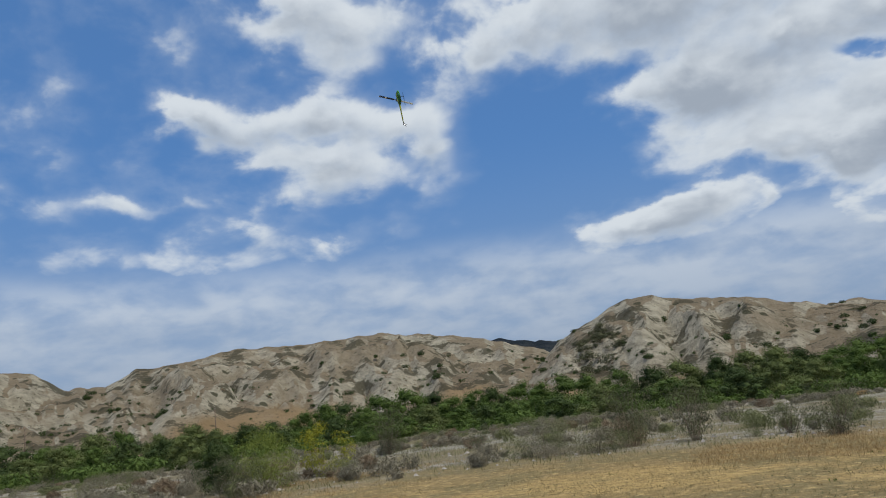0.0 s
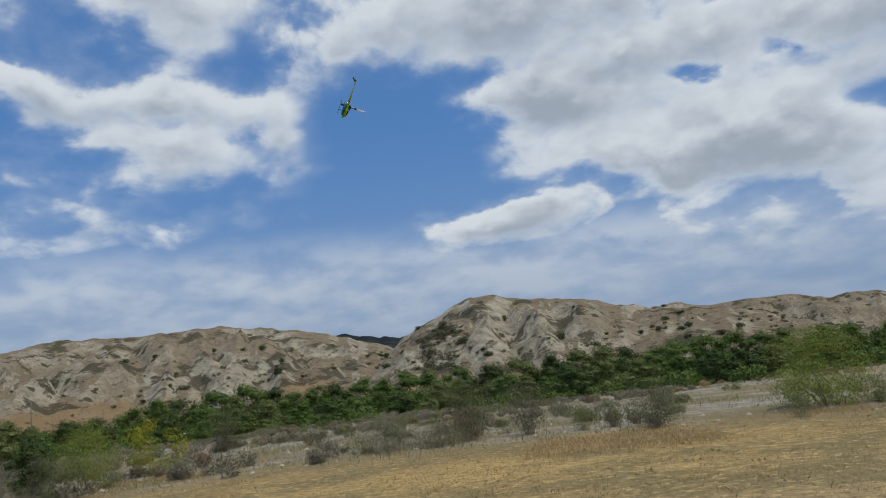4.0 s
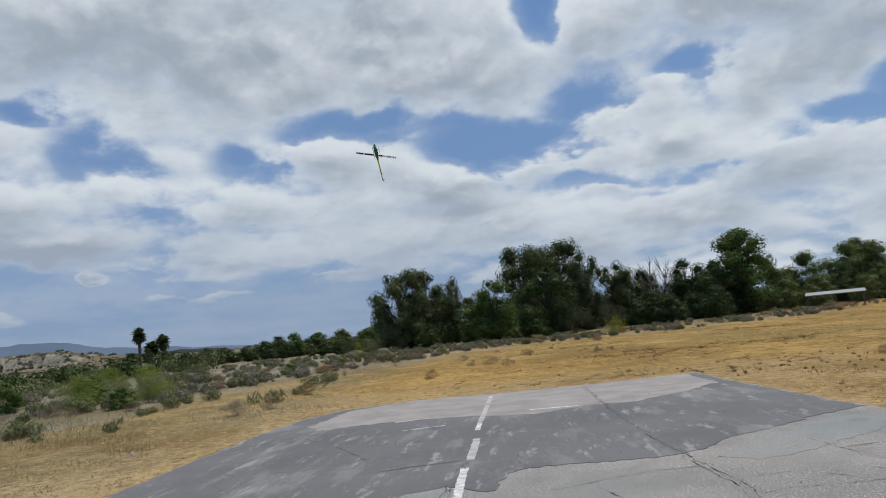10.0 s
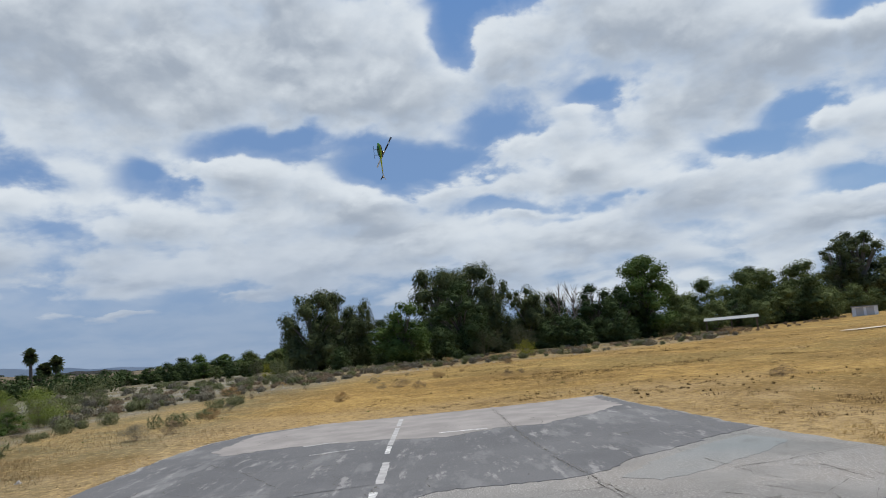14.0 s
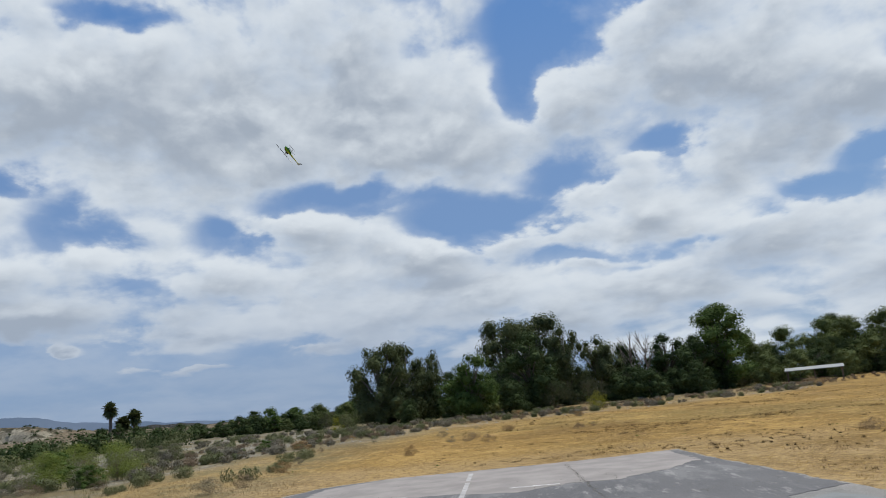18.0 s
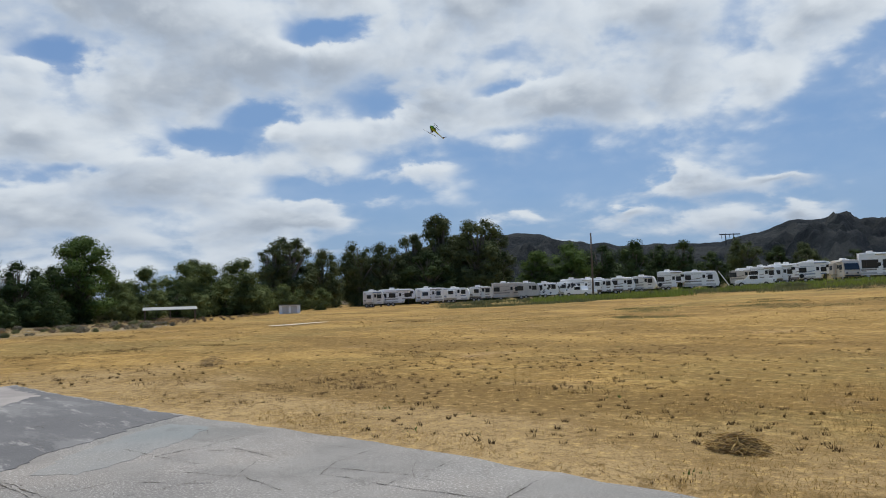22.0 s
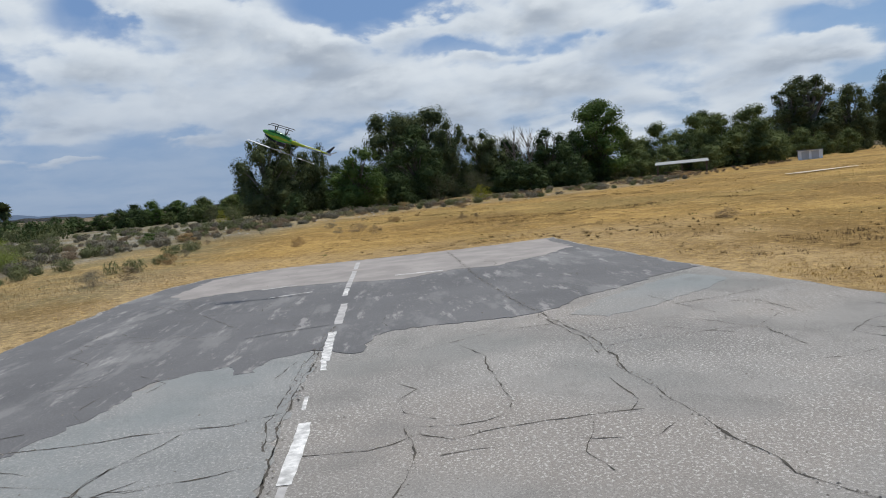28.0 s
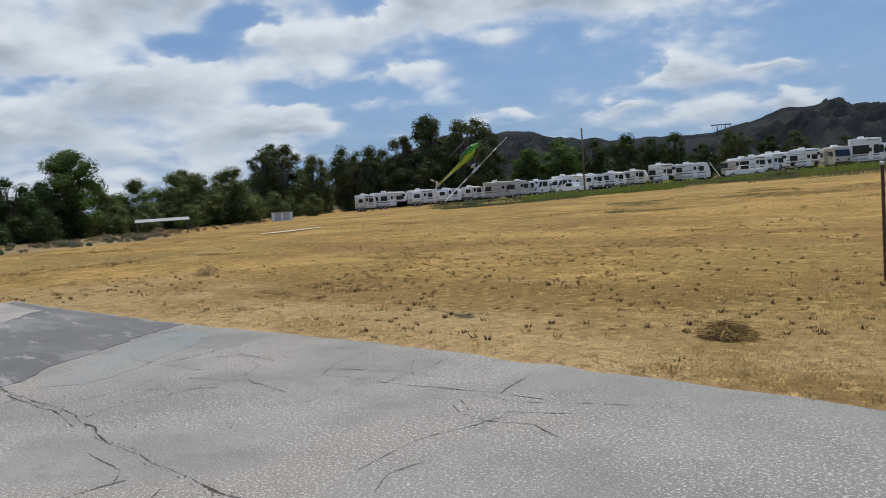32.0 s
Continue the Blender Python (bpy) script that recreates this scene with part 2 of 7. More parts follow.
    blue = mix(math_node("MAXIMUM", ramp(el, 20.0, 0.0, 0.0, 0.78), math_node("MULTIPLY", ramp(az, 30.0, 60.0), ramp(el, 32.0, 14.0, 0.1, 0.52))), blue, mix(ramp(az, 85.0, 130.0), HAZE_EAST, HAZE))
    body = mix(thick, CLOUD_EDGE, CLOUD_BODY)
    shade = mix(lit, body, CLOUD_TOP)
    shade = mix(math_node("MULTIPLY", ramp(el, 12.0, 2.0, 0.0, 0.7), ramp(az, 78.0, 100.0, 1.0, 0.25)), shade, CLOUD_LOW)
    out = mix(math_node("MULTIPLY", cover, 0.97), blue, shade)
    bg = N("ShaderNodeBackground")
    L(out, bg.inputs[0])
    bg.inputs[1].default_value = 1.0
    L(bg.outputs[0], N("ShaderNodeOutputWorld").inputs[0])
    w.cycles.sampling_method = "MANUAL"
    w.cycles.sample_map_resolution = 512


SKY_GAIN = (0.076, 0.110, 0.135)
CLEAR = (0.085, 0.213, 0.495)
HAZE_EAST = (0.232, 0.322, 0.49)
HAZE = (0.275, 0.385, 0.545)
CLOUD_EDGE, CLOUD_BODY, CLOUD_TOP, CLOUD_LOW = (0.44, 0.525, 0.645), (0.365, 0.42, 0.495), (0.715, 0.77, 0.82), (0.305, 0.38, 0.505)
sky_world()

# ---- materials ----
def material(name, rough=0.8, metal=0.0):
    m = bpy.data.materials.new(name)
    m.use_nodes = True
    b = m.node_tree.nodes["Principled BSDF"]
    b.inputs["Roughness"].default_value, b.inputs["Metallic"].default_value = rough, metal
    return m, m.node_tree, b


def tex_noise(nt, vector, scale, detail=4.0, rough=0.55):
    n = nt.nodes.new("ShaderNodeTexNoise")
    n.inputs["Scale"].default_value, n.inputs["Detail"].default_value, n.inputs["Roughness"].default_value = scale, detail, rough
    if vector is not None:
        nt.links.new(vector, n.inputs["Vector"])
    return n.outputs[0]


def map_range(nt, v, lo, hi, a=0.0, b=1.0):
    n = nt.nodes.new("ShaderNodeMapRange")
    n.interpolation_type = "SMOOTHSTEP"
    nt.links.new(v, n.inputs[0])
    for i, x in enumerate((lo, hi, a, b)):
        n.inputs[1 + i].default_value = x
    return n.outputs[0]


def mix_rgb(nt, f, a, b, mode="MIX"):
    n = nt.nodes.new("ShaderNodeMix")
    n.data_type, n.blend_type = "RGBA", mode
    if isinstance(f, (int, float)):
        n.inputs["Factor"].default_value = f
    else:
        nt.links.new(f, n.inputs["Factor"])
    for key, v in ((6, a), (7, b)):
        if isinstance(v, tuple):
            n.inputs[key].default_value = (*v, 1)
        else:
            nt.links.new(v, n.inputs[key])
    return n.outputs[2]


def bump(nt, bsdf, height, strength=0.4, distance=0.02):
    n = nt.nodes.new("ShaderNodeBump")
    n.inputs["Strength"].default_value, n.inputs["Distance"].default_value = strength, distance
    nt.links.new(height, n.inputs["Height"])
    nt.links.new(n.outputs[0], bsdf.inputs["Normal"])


def position(nt):
    return nt.nodes.new("ShaderNodeNewGeometry").outputs["Position"]


def coords(nt):
    return nt.nodes.new("ShaderNodeTexCoord").outputs["Object"]


def attribute(nt, name):
    n = nt.nodes.new("ShaderNodeAttribute")
    n.attribute_name = name
    return n.outputs["Fac"]


def simple(name, rgb, rough=0.6, metal=0.0, vary=0.12, scale=3.0, grime=None):
    """A painted or natural surface with mottling at two scales."""
    m, nt, b = material(name, rough, metal)
    v = coords(nt)
    n1, n2 = tex_noise(nt, v, scale, 5.0), tex_noise(nt, v, scale * 14, 3.0)
    dark = tuple(c * (1 - vary) for c in rgb)
    light = tuple(min(1.0, c * (1 + vary)) for c in rgb)
    c = mix_rgb(nt, map_range(nt, n1, 0.3, 0.7), dark, light)
    c = mix_rgb(nt, map_range(nt, n2, 0.45, 0.75, 0.0, vary), c, grime or dark)
    nt.links.new(c, b.inputs["Base Color"])
    return m


def leafy(name, dark, light, rough=0.8, sheen=0.25):
    """Leaves: a colour for each leaf, some light through it."""
    m, nt, b = material(name, rough)
    geo = nt.nodes.new("ShaderNodeNewGeometry")
    big = tex_noise(nt, coords(nt), 0.9, 2.0)
    clump = map_range(nt, tex_noise(nt, coords(nt), 7.0, 3.0, 0.6), 0.36, 0.64)
    c = mix_rgb(nt, mix_rgb(nt, 0.72, geo.outputs["Random Per Island"], clump), dark, light)
    c = mix_rgb(nt, map_range(nt, big, 0.35, 0.65, 0.0, 0.4), c, dark)
    info = nt.nodes.new("ShaderNodeObjectInfo")
    c = mix_rgb(nt, map_range(nt, info.outputs["Random"], 0.0, 1.0, 0.0, 0.3), c, light)
    nt.links.new(c, b.inputs["Base Color"])
    b.inputs["Specular IOR Level"].default_value = 0.12
    thin = nt.nodes.new("ShaderNodeBsdfTranslucent")
    nt.links.new(c, thin.inputs[0])
    ms = nt.nodes.new("ShaderNodeMixShader")
    ms.inputs[0].default_value = sheen
    nt.links.new(b.outputs[0], ms.inputs[1])
    nt.links.new(thin.outputs[0], ms.inputs[2])
    nt.links.new(ms.outputs[0], nt.nodes["Material Output"].inputs[0])
    return m


def ground_material():
    m, nt, b = material("open_ground", 0.95)
    b.inputs["Specular IOR Level"].default_value = 0.1
    p = position(nt)
    n_big, n_mid, n_small, n_fine = tex_noise(nt, p, 0.035, 5.0, 0.6), tex_noise(nt, p, 0.22, 6.0, 0.62), tex_noise(nt, p, 1.7, 6.0, 0.65), tex_noise(nt, p, 16.0, 4.0, 0.7)
    straw = mix_rgb(nt, map_range(nt, n_mid, 0.32, 0.68), (0.34, 0.22, 0.065), (0.52, 0.345, 0.115))
    straw = mix_rgb(nt, map_range(nt, n_small, 0.42, 0.7, 0.0, 0.55), straw, (0.17, 0.12, 0.06))
    st = nt.nodes.new("ShaderNodeMapping")
    st.inputs["Scale"].default_value, st.inputs["Rotation"].default_value = (0.35, 1.0, 1.0), (0, 0, 0.5)
    nt.links.new(p, st.inputs[0])
    swath = tex_noise(nt, st.outputs[0], 0.16, 6.0, 0.65)
    straw = mix_rgb(nt, map_range(nt, swath, 0.49, 0.58, 0.0, 0.55), straw, (0.185, 0.128, 0.05))
    straw = mix_rgb(nt, map_range(nt, n_big, 0.52, 0.64, 0.0, 0.5), straw, (0.20, 0.185, 0.075))
    dirt = mix_rgb(nt, map_range(nt, n_small, 0.35, 0.7), (0.34, 0.23, 0.125), (0.50, 0.375, 0.225))
    bare = map_range(nt, n_mid, 0.60, 0.70)
    n_grain = tex_noise(nt, p, 6.5, 5.0, 0.7)
    straw = mix_rgb(nt, map_range(nt, n_grain, 0.36, 0.64), mix_rgb(nt, 0.55, straw, (0.11, 0.075, 0.035)), straw)
    field = mix_rgb(nt, bare, straw, dirt)
    blot = tex_noise(nt, p, 0.75, 7.0, 0.7)
    field = mix_rgb(nt, map_range(nt, blot, 0.51, 0.575, 0.0, 0.68), field, (0.25, 0.163, 0.056))
    field = mix_rgb(nt, map_range(nt, blot, 0.47, 0.38, 0.0, 0.5), field, (0.58, 0.405, 0.16))
    worn = mix_rgb(nt, map_range(nt, n_mid, 0.3, 0.7), (0.32, 0.235, 0.125), (0.42, 0.32, 0.185))
    worn = mix_rgb(nt, map_range(nt, n_small, 0.45, 0.7, 0.0, 0.6), worn, (0.26, 0.185, 0.095))
    field = mix_rgb(nt, attribute(nt, "verge"), field, worn)
    weeds = mix_rgb(nt, map_range(nt, n_small, 0.3, 0.7), (0.14, 0.155, 0.055), (0.27, 0.25, 0.10))
    field = mix_rgb(nt, attribute(nt, "weeds"), field, weeds)
    olive = tex_noise(nt, p, 0.5, 6.0, 0.7)
    up_x = nt.nodes.new("ShaderNodeSeparateXYZ")
    nt.links.new(p, up_x.inputs[0])
    beside = nt.nodes.new("ShaderNodeMath")
    beside.operation = "MULTIPLY"
    nt.links.new(map_range(nt, olive, 0.46, 0.56, 0.0, 0.75), beside.inputs[0])
    nt.links.new(map_range(nt, up_x.outputs[1], 5.0, 8.0), beside.inputs[1])
    field = mix_rgb(nt, map_range(nt, up_x.outputs[1], 5.0, 9.0, 0.0, 0.45), field, (0.265, 0.215, 0.115))
    field = mix_rgb(nt, beside.outputs[0], field, (0.155, 0.135, 0.068))
    # brown thatch lying in drifts
    drift = nt.nodes.new("ShaderNodeMapping")
    drift.inputs["Scale"].default_value, drift.inputs["Rotation"].default_value = (0.55, 1.0, 1.0), (0, 0, 0.75)
    nt.links.new(p, drift.inputs[0])
    thatch = tex_noise(nt, drift.outputs[0], 0.13, 7.0, 0.62)
    field = mix_rgb(nt, map_range(nt, thatch, 0.52, 0.60, 0.0, 0.72), field, (0.175, 0.112, 0.038))
    field = mix_rgb(nt, map_range(nt, thatch, 0.46, 0.36, 0.0, 0.5), field, (0.50, 0.345, 0.13))
    fleck, chaff = tex_noise(nt, p, 5.0, 8.0, 0.80), tex_noise(nt, p, 26.0, 5.0, 0.75)
    field = mix_rgb(nt, map_range(nt, fleck, 0.535, 0.575, 0.0, 0.7), field, (0.135, 0.092, 0.038))
    field = mix_rgb(nt, map_range(nt, fleck, 0.46, 0.41, 0.0, 0.6), field, (0.60, 0.44, 0.20))
    field = mix_rgb(nt, map_range(nt, chaff, 0.54, 0.60, 0.0, 0.6), field, (0.14, 0.097, 0.042))
    field = mix_rgb(nt, map_range(nt, up_x.outputs[1], 8.0, 4.0), field, mix_rgb(nt, 1.0, field, (1.05, 0.985, 0.84), "MULTIPLY"))
    stone = mix_rgb(nt, map_range(nt, n_small, 0.35, 0.65), (0.175, 0.162, 0.128), (0.33, 0.31, 0.25))
    scrub = mix_rgb(nt, map_range(nt, n_mid, 0.42, 0.60), (0.18, 0.15, 0.083), stone)
    scrub = mix_rgb(nt, map_range(nt, tex_noise(nt, p, 4.0, 6.0, 0.75), 0.54, 0.62, 0.0, 0.7), scrub, (0.10, 0.088, 0.055))
    c = mix_rgb(nt, attribute(nt, "scrub"), field, scrub)
    # hills: pale eroded marl, tan grass in the hollows, dark brush
    s_n = tex_noise(nt, p, 0.05, 8.0, 0.68)
    pale = mix_rgb(nt, map_range(nt, tex_noise(nt, p, 0.16, 6.0, 0.7), 0.33, 0.66), (0.235, 0.212, 0.155), (0.42, 0.385, 0.292))
    tan = mix_rgb(nt, map_range(nt, n_mid, 0.3, 0.7), (0.185, 0.150, 0.100), (0.255, 0.205, 0.138))
    up = nt.nodes.new("ShaderNodeSeparateXYZ")
    nt.links.new(nt.nodes.new("ShaderNodeNewGeometry").outputs["Normal"], up.inputs[0])
    steep = map_range(nt, up.outputs[2], 0.97, 0.80)
    mixed = nt.nodes.new("ShaderNodeMath")
    mixed.operation = "MULTIPLY_ADD"
    nt.links.new(s_n, mixed.inputs[0])
    mixed.inputs[1].default_value = 1.6
    nt.links.new(steep, mixed.inputs[2])
    hill = mix_rgb(nt, map_range(nt, mixed.outputs[0], 0.90, 1.12), tan, pale)
    hill = mix_rgb(nt, map_range(nt, tex_noise(nt, p, 0.018, 5.0, 0.6), 0.50, 0.62, 0.0, 0.75), hill, tan)
    hill = mix_rgb(nt, map_range(nt, tex_noise(nt, p, 0.45, 5.0, 0.7), 0.55, 0.66, 0.0, 0.55), hill, (0.085, 0.078, 0.055))
    hill = mix_rgb(nt, attribute(nt, "meadow"), hill, mix_rgb(nt, map_range(nt, n_big, 0.3, 0.7), (0.24, 0.165, 0.085), (0.30, 0.215, 0.12)))
    brush = map_range(nt, tex_noise(nt, p, 0.055, 9.0, 0.72), 0.535, 0.575, 0.0, 0.85)
    hill = mix_rgb(nt, brush, hill, (0.058, 0.055, 0.034))
    dots = nt.nodes.new("ShaderNodeTexVoronoi")
    nt.links.new(p, dots.inputs["Vector"])
    dots.inputs["Scale"].default_value = 0.11
    hill = mix_rgb(nt, map_range(nt, dots.outputs["Distance"], 0.22, 0.15, 0.0, 0.9), hill, (0.05, 0.052, 0.03))
    specks = nt.nodes.new("ShaderNodeTexVoronoi")
    nt.links.new(p, specks.inputs["Vector"])
    specks.inputs["Scale"].default_value = 0.33
    hill = mix_rgb(nt, map_range(nt, specks.outputs["Distance"], 0.20, 0.12, 0.0, 0.65), hill, (0.085, 0.08, 0.052))
    c = mix_rgb(nt, attribute(nt, "hill"), c, hill)
    c = mix_rgb(nt, map_range(nt, n_fine, 0.35, 0.75, 0.0, 0.4), c, mix_rgb(nt, 0.5, c, (0.12, 0.085, 0.05)))
    # dark brush of the far ridges, with distance haze tinted into its colour
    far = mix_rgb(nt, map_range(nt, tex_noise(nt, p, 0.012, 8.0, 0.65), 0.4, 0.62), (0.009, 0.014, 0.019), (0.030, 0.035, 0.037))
    c = mix_rgb(nt, attribute(nt, "hazed_chaparral"), c, far)
    nt.links.new(c, b.inputs["Base Color"])
    # crags and rills on the hillsides, grain on the flats
    crag = nt.nodes.new("ShaderNodeMath")
    crag.operation = "MULTIPLY"
    rock = nt.nodes.new("ShaderNodeMapping")
    rock.inputs["Scale"].default_value = (1.0, 1.0, 0.45)
    nt.links.new(p, rock.inputs[0])
    nt.links.new(tex_noise(nt, rock.outputs[0], 0.14, 9.0, 0.70), crag.inputs[0])
    nt.links.new(attribute(nt, "hill"), crag.inputs[1])
    relief = nt.nodes.new("ShaderNodeMath")
    relief.operation = "MULTIPLY_ADD"
    nt.links.new(crag.outputs[0], relief.inputs[0])
    relief.inputs[1].default_value = 130.0
    nt.links.new(n_fine, relief.inputs[2])
    bump(nt, b, relief.outputs[0], 0.9, 0.04)
    return m


def asphalt_like(name, dark, light, speckle):
    """Old asphalt: blotches, worn tracks, bright and dark aggregate."""
    m, nt, b = material(name, 0.9)
    b.inputs["Specular IOR Level"].default_value = 0.25
    p = position(nt)
    grit, coarse, mid, blot = tex_noise(nt, p, 70.0, 4.0, 0.8), tex_noise(nt, p, 36.0, 5.0, 0.8), tex_noise(nt, p, 2.2, 8.0, 0.68), tex_noise(nt, p, 0.45, 5.0, 0.6)
    c = mix_rgb(nt, map_range(nt, blot, 0.3, 0.7), dark, light)
    c = mix_rgb(nt, map_range(nt, mid, 0.45, 0.72, 0.0, 0.5), c, tuple(q * 0.80 for q in dark))
    hue = tex_noise(nt, p, 0.30, 4.0, 0.55)
    c = mix_rgb(nt, map_range(nt, hue, 0.5, 0.64, 0.0, 0.5), c, (light[0] * 1.0, light[1] * 0.93, light[2] * 0.88))
    c = mix_rgb(nt, map_range(nt, hue, 0.5, 0.36, 0.0, 0.5), c, (dark[0] * 0.96, dark[1] * 1.05, dark[2] * 1.08))
    stain = tex_noise(nt, p, 0.9, 5.0, 0.6)
    c = mix_rgb(nt, map_range(nt, stain, 0.60, 0.72, 0.0, 0.45), c, tuple(q * 0.6 for q in dark))
    # stretches where the binder has worn off the stones
    bare = nt.nodes.new("ShaderNodeMath")
    bare.operation = "MULTIPLY"
    nt.links.new(map_range(nt, tex_noise(nt, p, 0.6, 3.0, 0.5), 0.40, 0.58, 0.25, 1.0), bare.inputs[0])
    nt.links.new(map_range(nt, coarse, 0.53, 0.60, 0.0, speckle), bare.inputs[1])
    c = mix_rgb(nt, bare.outputs[0], c, (0.56, 0.54, 0.50))
    c = mix_rgb(nt, map_range(nt, grit, 0.46, 0.36, 0.0, speckle * 0.8), c, (0.09, 0.088, 0.084))
    c = mix_rgb(nt, map_range(nt, grit, 0.56, 0.66, 0.0, speckle * 0.7), c, (0.48, 0.465, 0.44))
    nt.links.new(c, b.inputs["Base Color"])
    bump(nt, b, coarse, 0.5, 0.006)
    return m


def patch_material():
    m, nt, b = material("dark_slurry_seal", 0.85)
    b.inputs["Specular IOR Level"].default_value = 0.3
    p = position(nt)
    st = nt.nodes.new("ShaderNodeMapping")
    st.inputs["Scale"].default_value = (0.45, 1.6, 1.0)
    nt.links.new(p, st.inputs[0])
    grit, wear, blot = tex_noise(nt, p, 60.0, 3.0, 0.7), tex_noise(nt, st.outputs[0], 0.8, 7.0, 0.68), tex_noise(nt, p, 0.35, 4.0, 0.6)
    c = mix_rgb(nt, map_range(nt, blot, 0.3, 0.7), (0.098, 0.097, 0.099), (0.135, 0.133, 0.133))
    c = mix_rgb(nt, map_range(nt, wear, 0.52, 0.62, 0.0, 0.6), c, (0.215, 0.212, 0.205))
    tread = nt.nodes.new("ShaderNodeMapping")
    tread.inputs["Scale"].default_value = (0.5, 2.4, 1.0)
    tread.inputs["Rotation"].default_value = (0, 0, 1.45)
    nt.links.new(p, tread.inputs[0])
    scuff, fleck = tex_noise(nt, tread.outputs[0], 1.5, 8.0, 0.72), tex_noise(nt, p, 5.0, 6.0, 0.7)
    c = mix_rgb(nt, map_range(nt, scuff, 0.55, 0.64, 0.0, 0.75), c, (0.30, 0.29, 0.275))
    c = mix_rgb(nt, map_range(nt, fleck, 0.62, 0.70, 0.0, 0.6), c, (0.30, 0.28, 0.26))
    c = mix_rgb(nt, map_range(nt, grit, 0.45, 0.8, 0.0, 0.4), c, (0.25, 0.25, 0.25))
    nt.links.new(c, b.inputs["Base Color"])
    bump(nt, b, grit, 0.35, 0.004)
    return m


M_GROUND, M_ASPHALT, M_PATCH = ground_material(), asphalt_like("old_asphalt", (0.190, 0.179, 0.164), (0.265, 0.252, 0.231), 0.85), patch_material()
M_WORN = simple("bleached_asphalt", (0.275, 0.25, 0.23), 0.9, vary=0.16, scale=1.3)
M_CRACK = simple("crack_soil", (0.062, 0.054, 0.042), 0.95, vary=0.4, scale=6.0)
M_TAR = simple("black_tar", (0.06, 0.06, 0.062), 0.6, vary=0.2)
M_CRUMB = leafy("asphalt_crumb", (0.07, 0.066, 0.06), (0.33, 0.30, 0.25), 0.9, 0.0)
M_SEAL = asphalt_like("smooth_sealed_asphalt", (0.205, 0.210, 0.203), (0.25, 0.253, 0.243), 0.45)
M_LINE = simple("worn_white_line_paint", (0.58, 0.57, 0.545), 0.7, vary=0.38, scale=9.0, grime=(0.25, 0.24, 0.23))
M_LINE_FAINT = simple("faded_line_paint", (0.40, 0.385, 0.37), 0.8, vary=0.2, scale=5.0)
M_BARK = simple("grey_bark", (0.13, 0.105, 0.085), 0.9, vary=0.3, scale=4.0)
M_PALE_BARK = simple("pale_eucalyptus_bark", (0.15, 0.13, 0.105), 0.85, vary=0.25, scale=2.0)
M_TWIG = simple("dry_twigs", (0.17, 0.125, 0.09), 0.9, vary=0.25)
M_LEAF_GUM = leafy("eucalyptus_leaves", (0.024, 0.037, 0.013), (0.15, 0.172, 0.07), sheen=0.16)
M_LEAF_DARK = leafy("dark_oak_leaves", (0.014, 0.027, 0.009), (0.085, 0.12, 0.038), sheen=0.14)
M_LEAF_GREEN = leafy("fresh_green_leaves", (0.028, 0.055, 0.012), (0.135, 0.195, 0.048))
M_LEAF_WILLOW = leafy("willow_leaves", (0.045, 0.064, 0.02), (0.19, 0.225, 0.078))
M_LEAF_SAGE = leafy("grey_green_sage", (0.060, 0.064, 0.034), (0.155, 0.158, 0.088))
M_LEAF_BRIGHT = leafy("yellow_green_leaves", (0.115, 0.155, 0.026), (0.30, 0.35, 0.08))
M_LEAF_YELLOW = leafy("yellow_broom_flowers", (0.15, 0.15, 0.014), (0.36, 0.36, 0.045))
M_LEAF_GREY = leafy("dry_grey_brush", (0.12, 0.108, 0.078), (0.33, 0.30, 0.215), 0.9, 0.25)
M_LEAF_BROWN = leafy("brown_dead_brush", (0.13, 0.095, 0.06), (0.31, 0.235, 0.155), 0.9, 0.25)
M_LEAF_OLIVE = leafy("olive_green_low_plants", (0.095, 0.108, 0.046), (0.235, 0.245, 0.115))
M_STRAW = leafy("dry_grass_blades", (0.27, 0.17, 0.05), (0.55, 0.39, 0.155), 0.85, 0.2)
M_STRAW_DULL = leafy("dull_dry_grass_blades", (0.19, 0.145, 0.06), (0.38, 0.30, 0.15), 0.85, 0.2)
M_STRAW_ORANGE = leafy("rusty_dry_grass", (0.25, 0.165, 0.075), (0.45, 0.31, 0.145), 0.85, 0.2)
M_STALK = leafy("dead_weed_stalks", (0.10, 0.068, 0.036), (0.22, 0.15, 0.08), 0.9, 0.1)
M_DOCK = leafy("dark_brown_seed_heads", (0.035, 0.022, 0.012), (0.11, 0.068, 0.03), 0.9, 0.05)


# ---- mesh helpers ----
def mesh_object(name, verts, faces, mats, parent=None, label="", smooth=False, slots=None):
    me = bpy.data.meshes.new(name)
    me.from_pydata([tuple(v) for v in verts] if not isinstance(verts, np.ndarray) else verts.tolist(), [], faces if not isinstance(faces, np.ndarray) else faces.tolist())
    for m in mats if isinstance(mats, (list, tuple)) else [mats]:
        me.materials.append(m)
    if slots is not None:
        me.polygons.foreach_set("material_index", np.asarray(slots, dtype=np.int32))
    if smooth:
        me.polygons.foreach_set("use_smooth", np.ones(len(me.polygons), dtype=bool))
    me.update()
    ob = new(name, me)
    if parent is not None:
        ob.parent = parent
    if label:
        ob["label"] = label
    return ob


def part(name, bm, mat, parent, label="", smooth=False):
    me = bpy.data.meshes.new(name)
    bm.to_mesh(me)
    bm.free()
    for m in mat if isinstance(mat, (list, tuple)) else [mat]:
        me.materials.append(m)
    if smooth:
        me.polygons.foreach_set("use_smooth", np.ones(len(me.polygons), dtype=bool))
    ob = new(name, me)
    ob.parent = parent
    if label:
        ob["label"] = label
    return ob


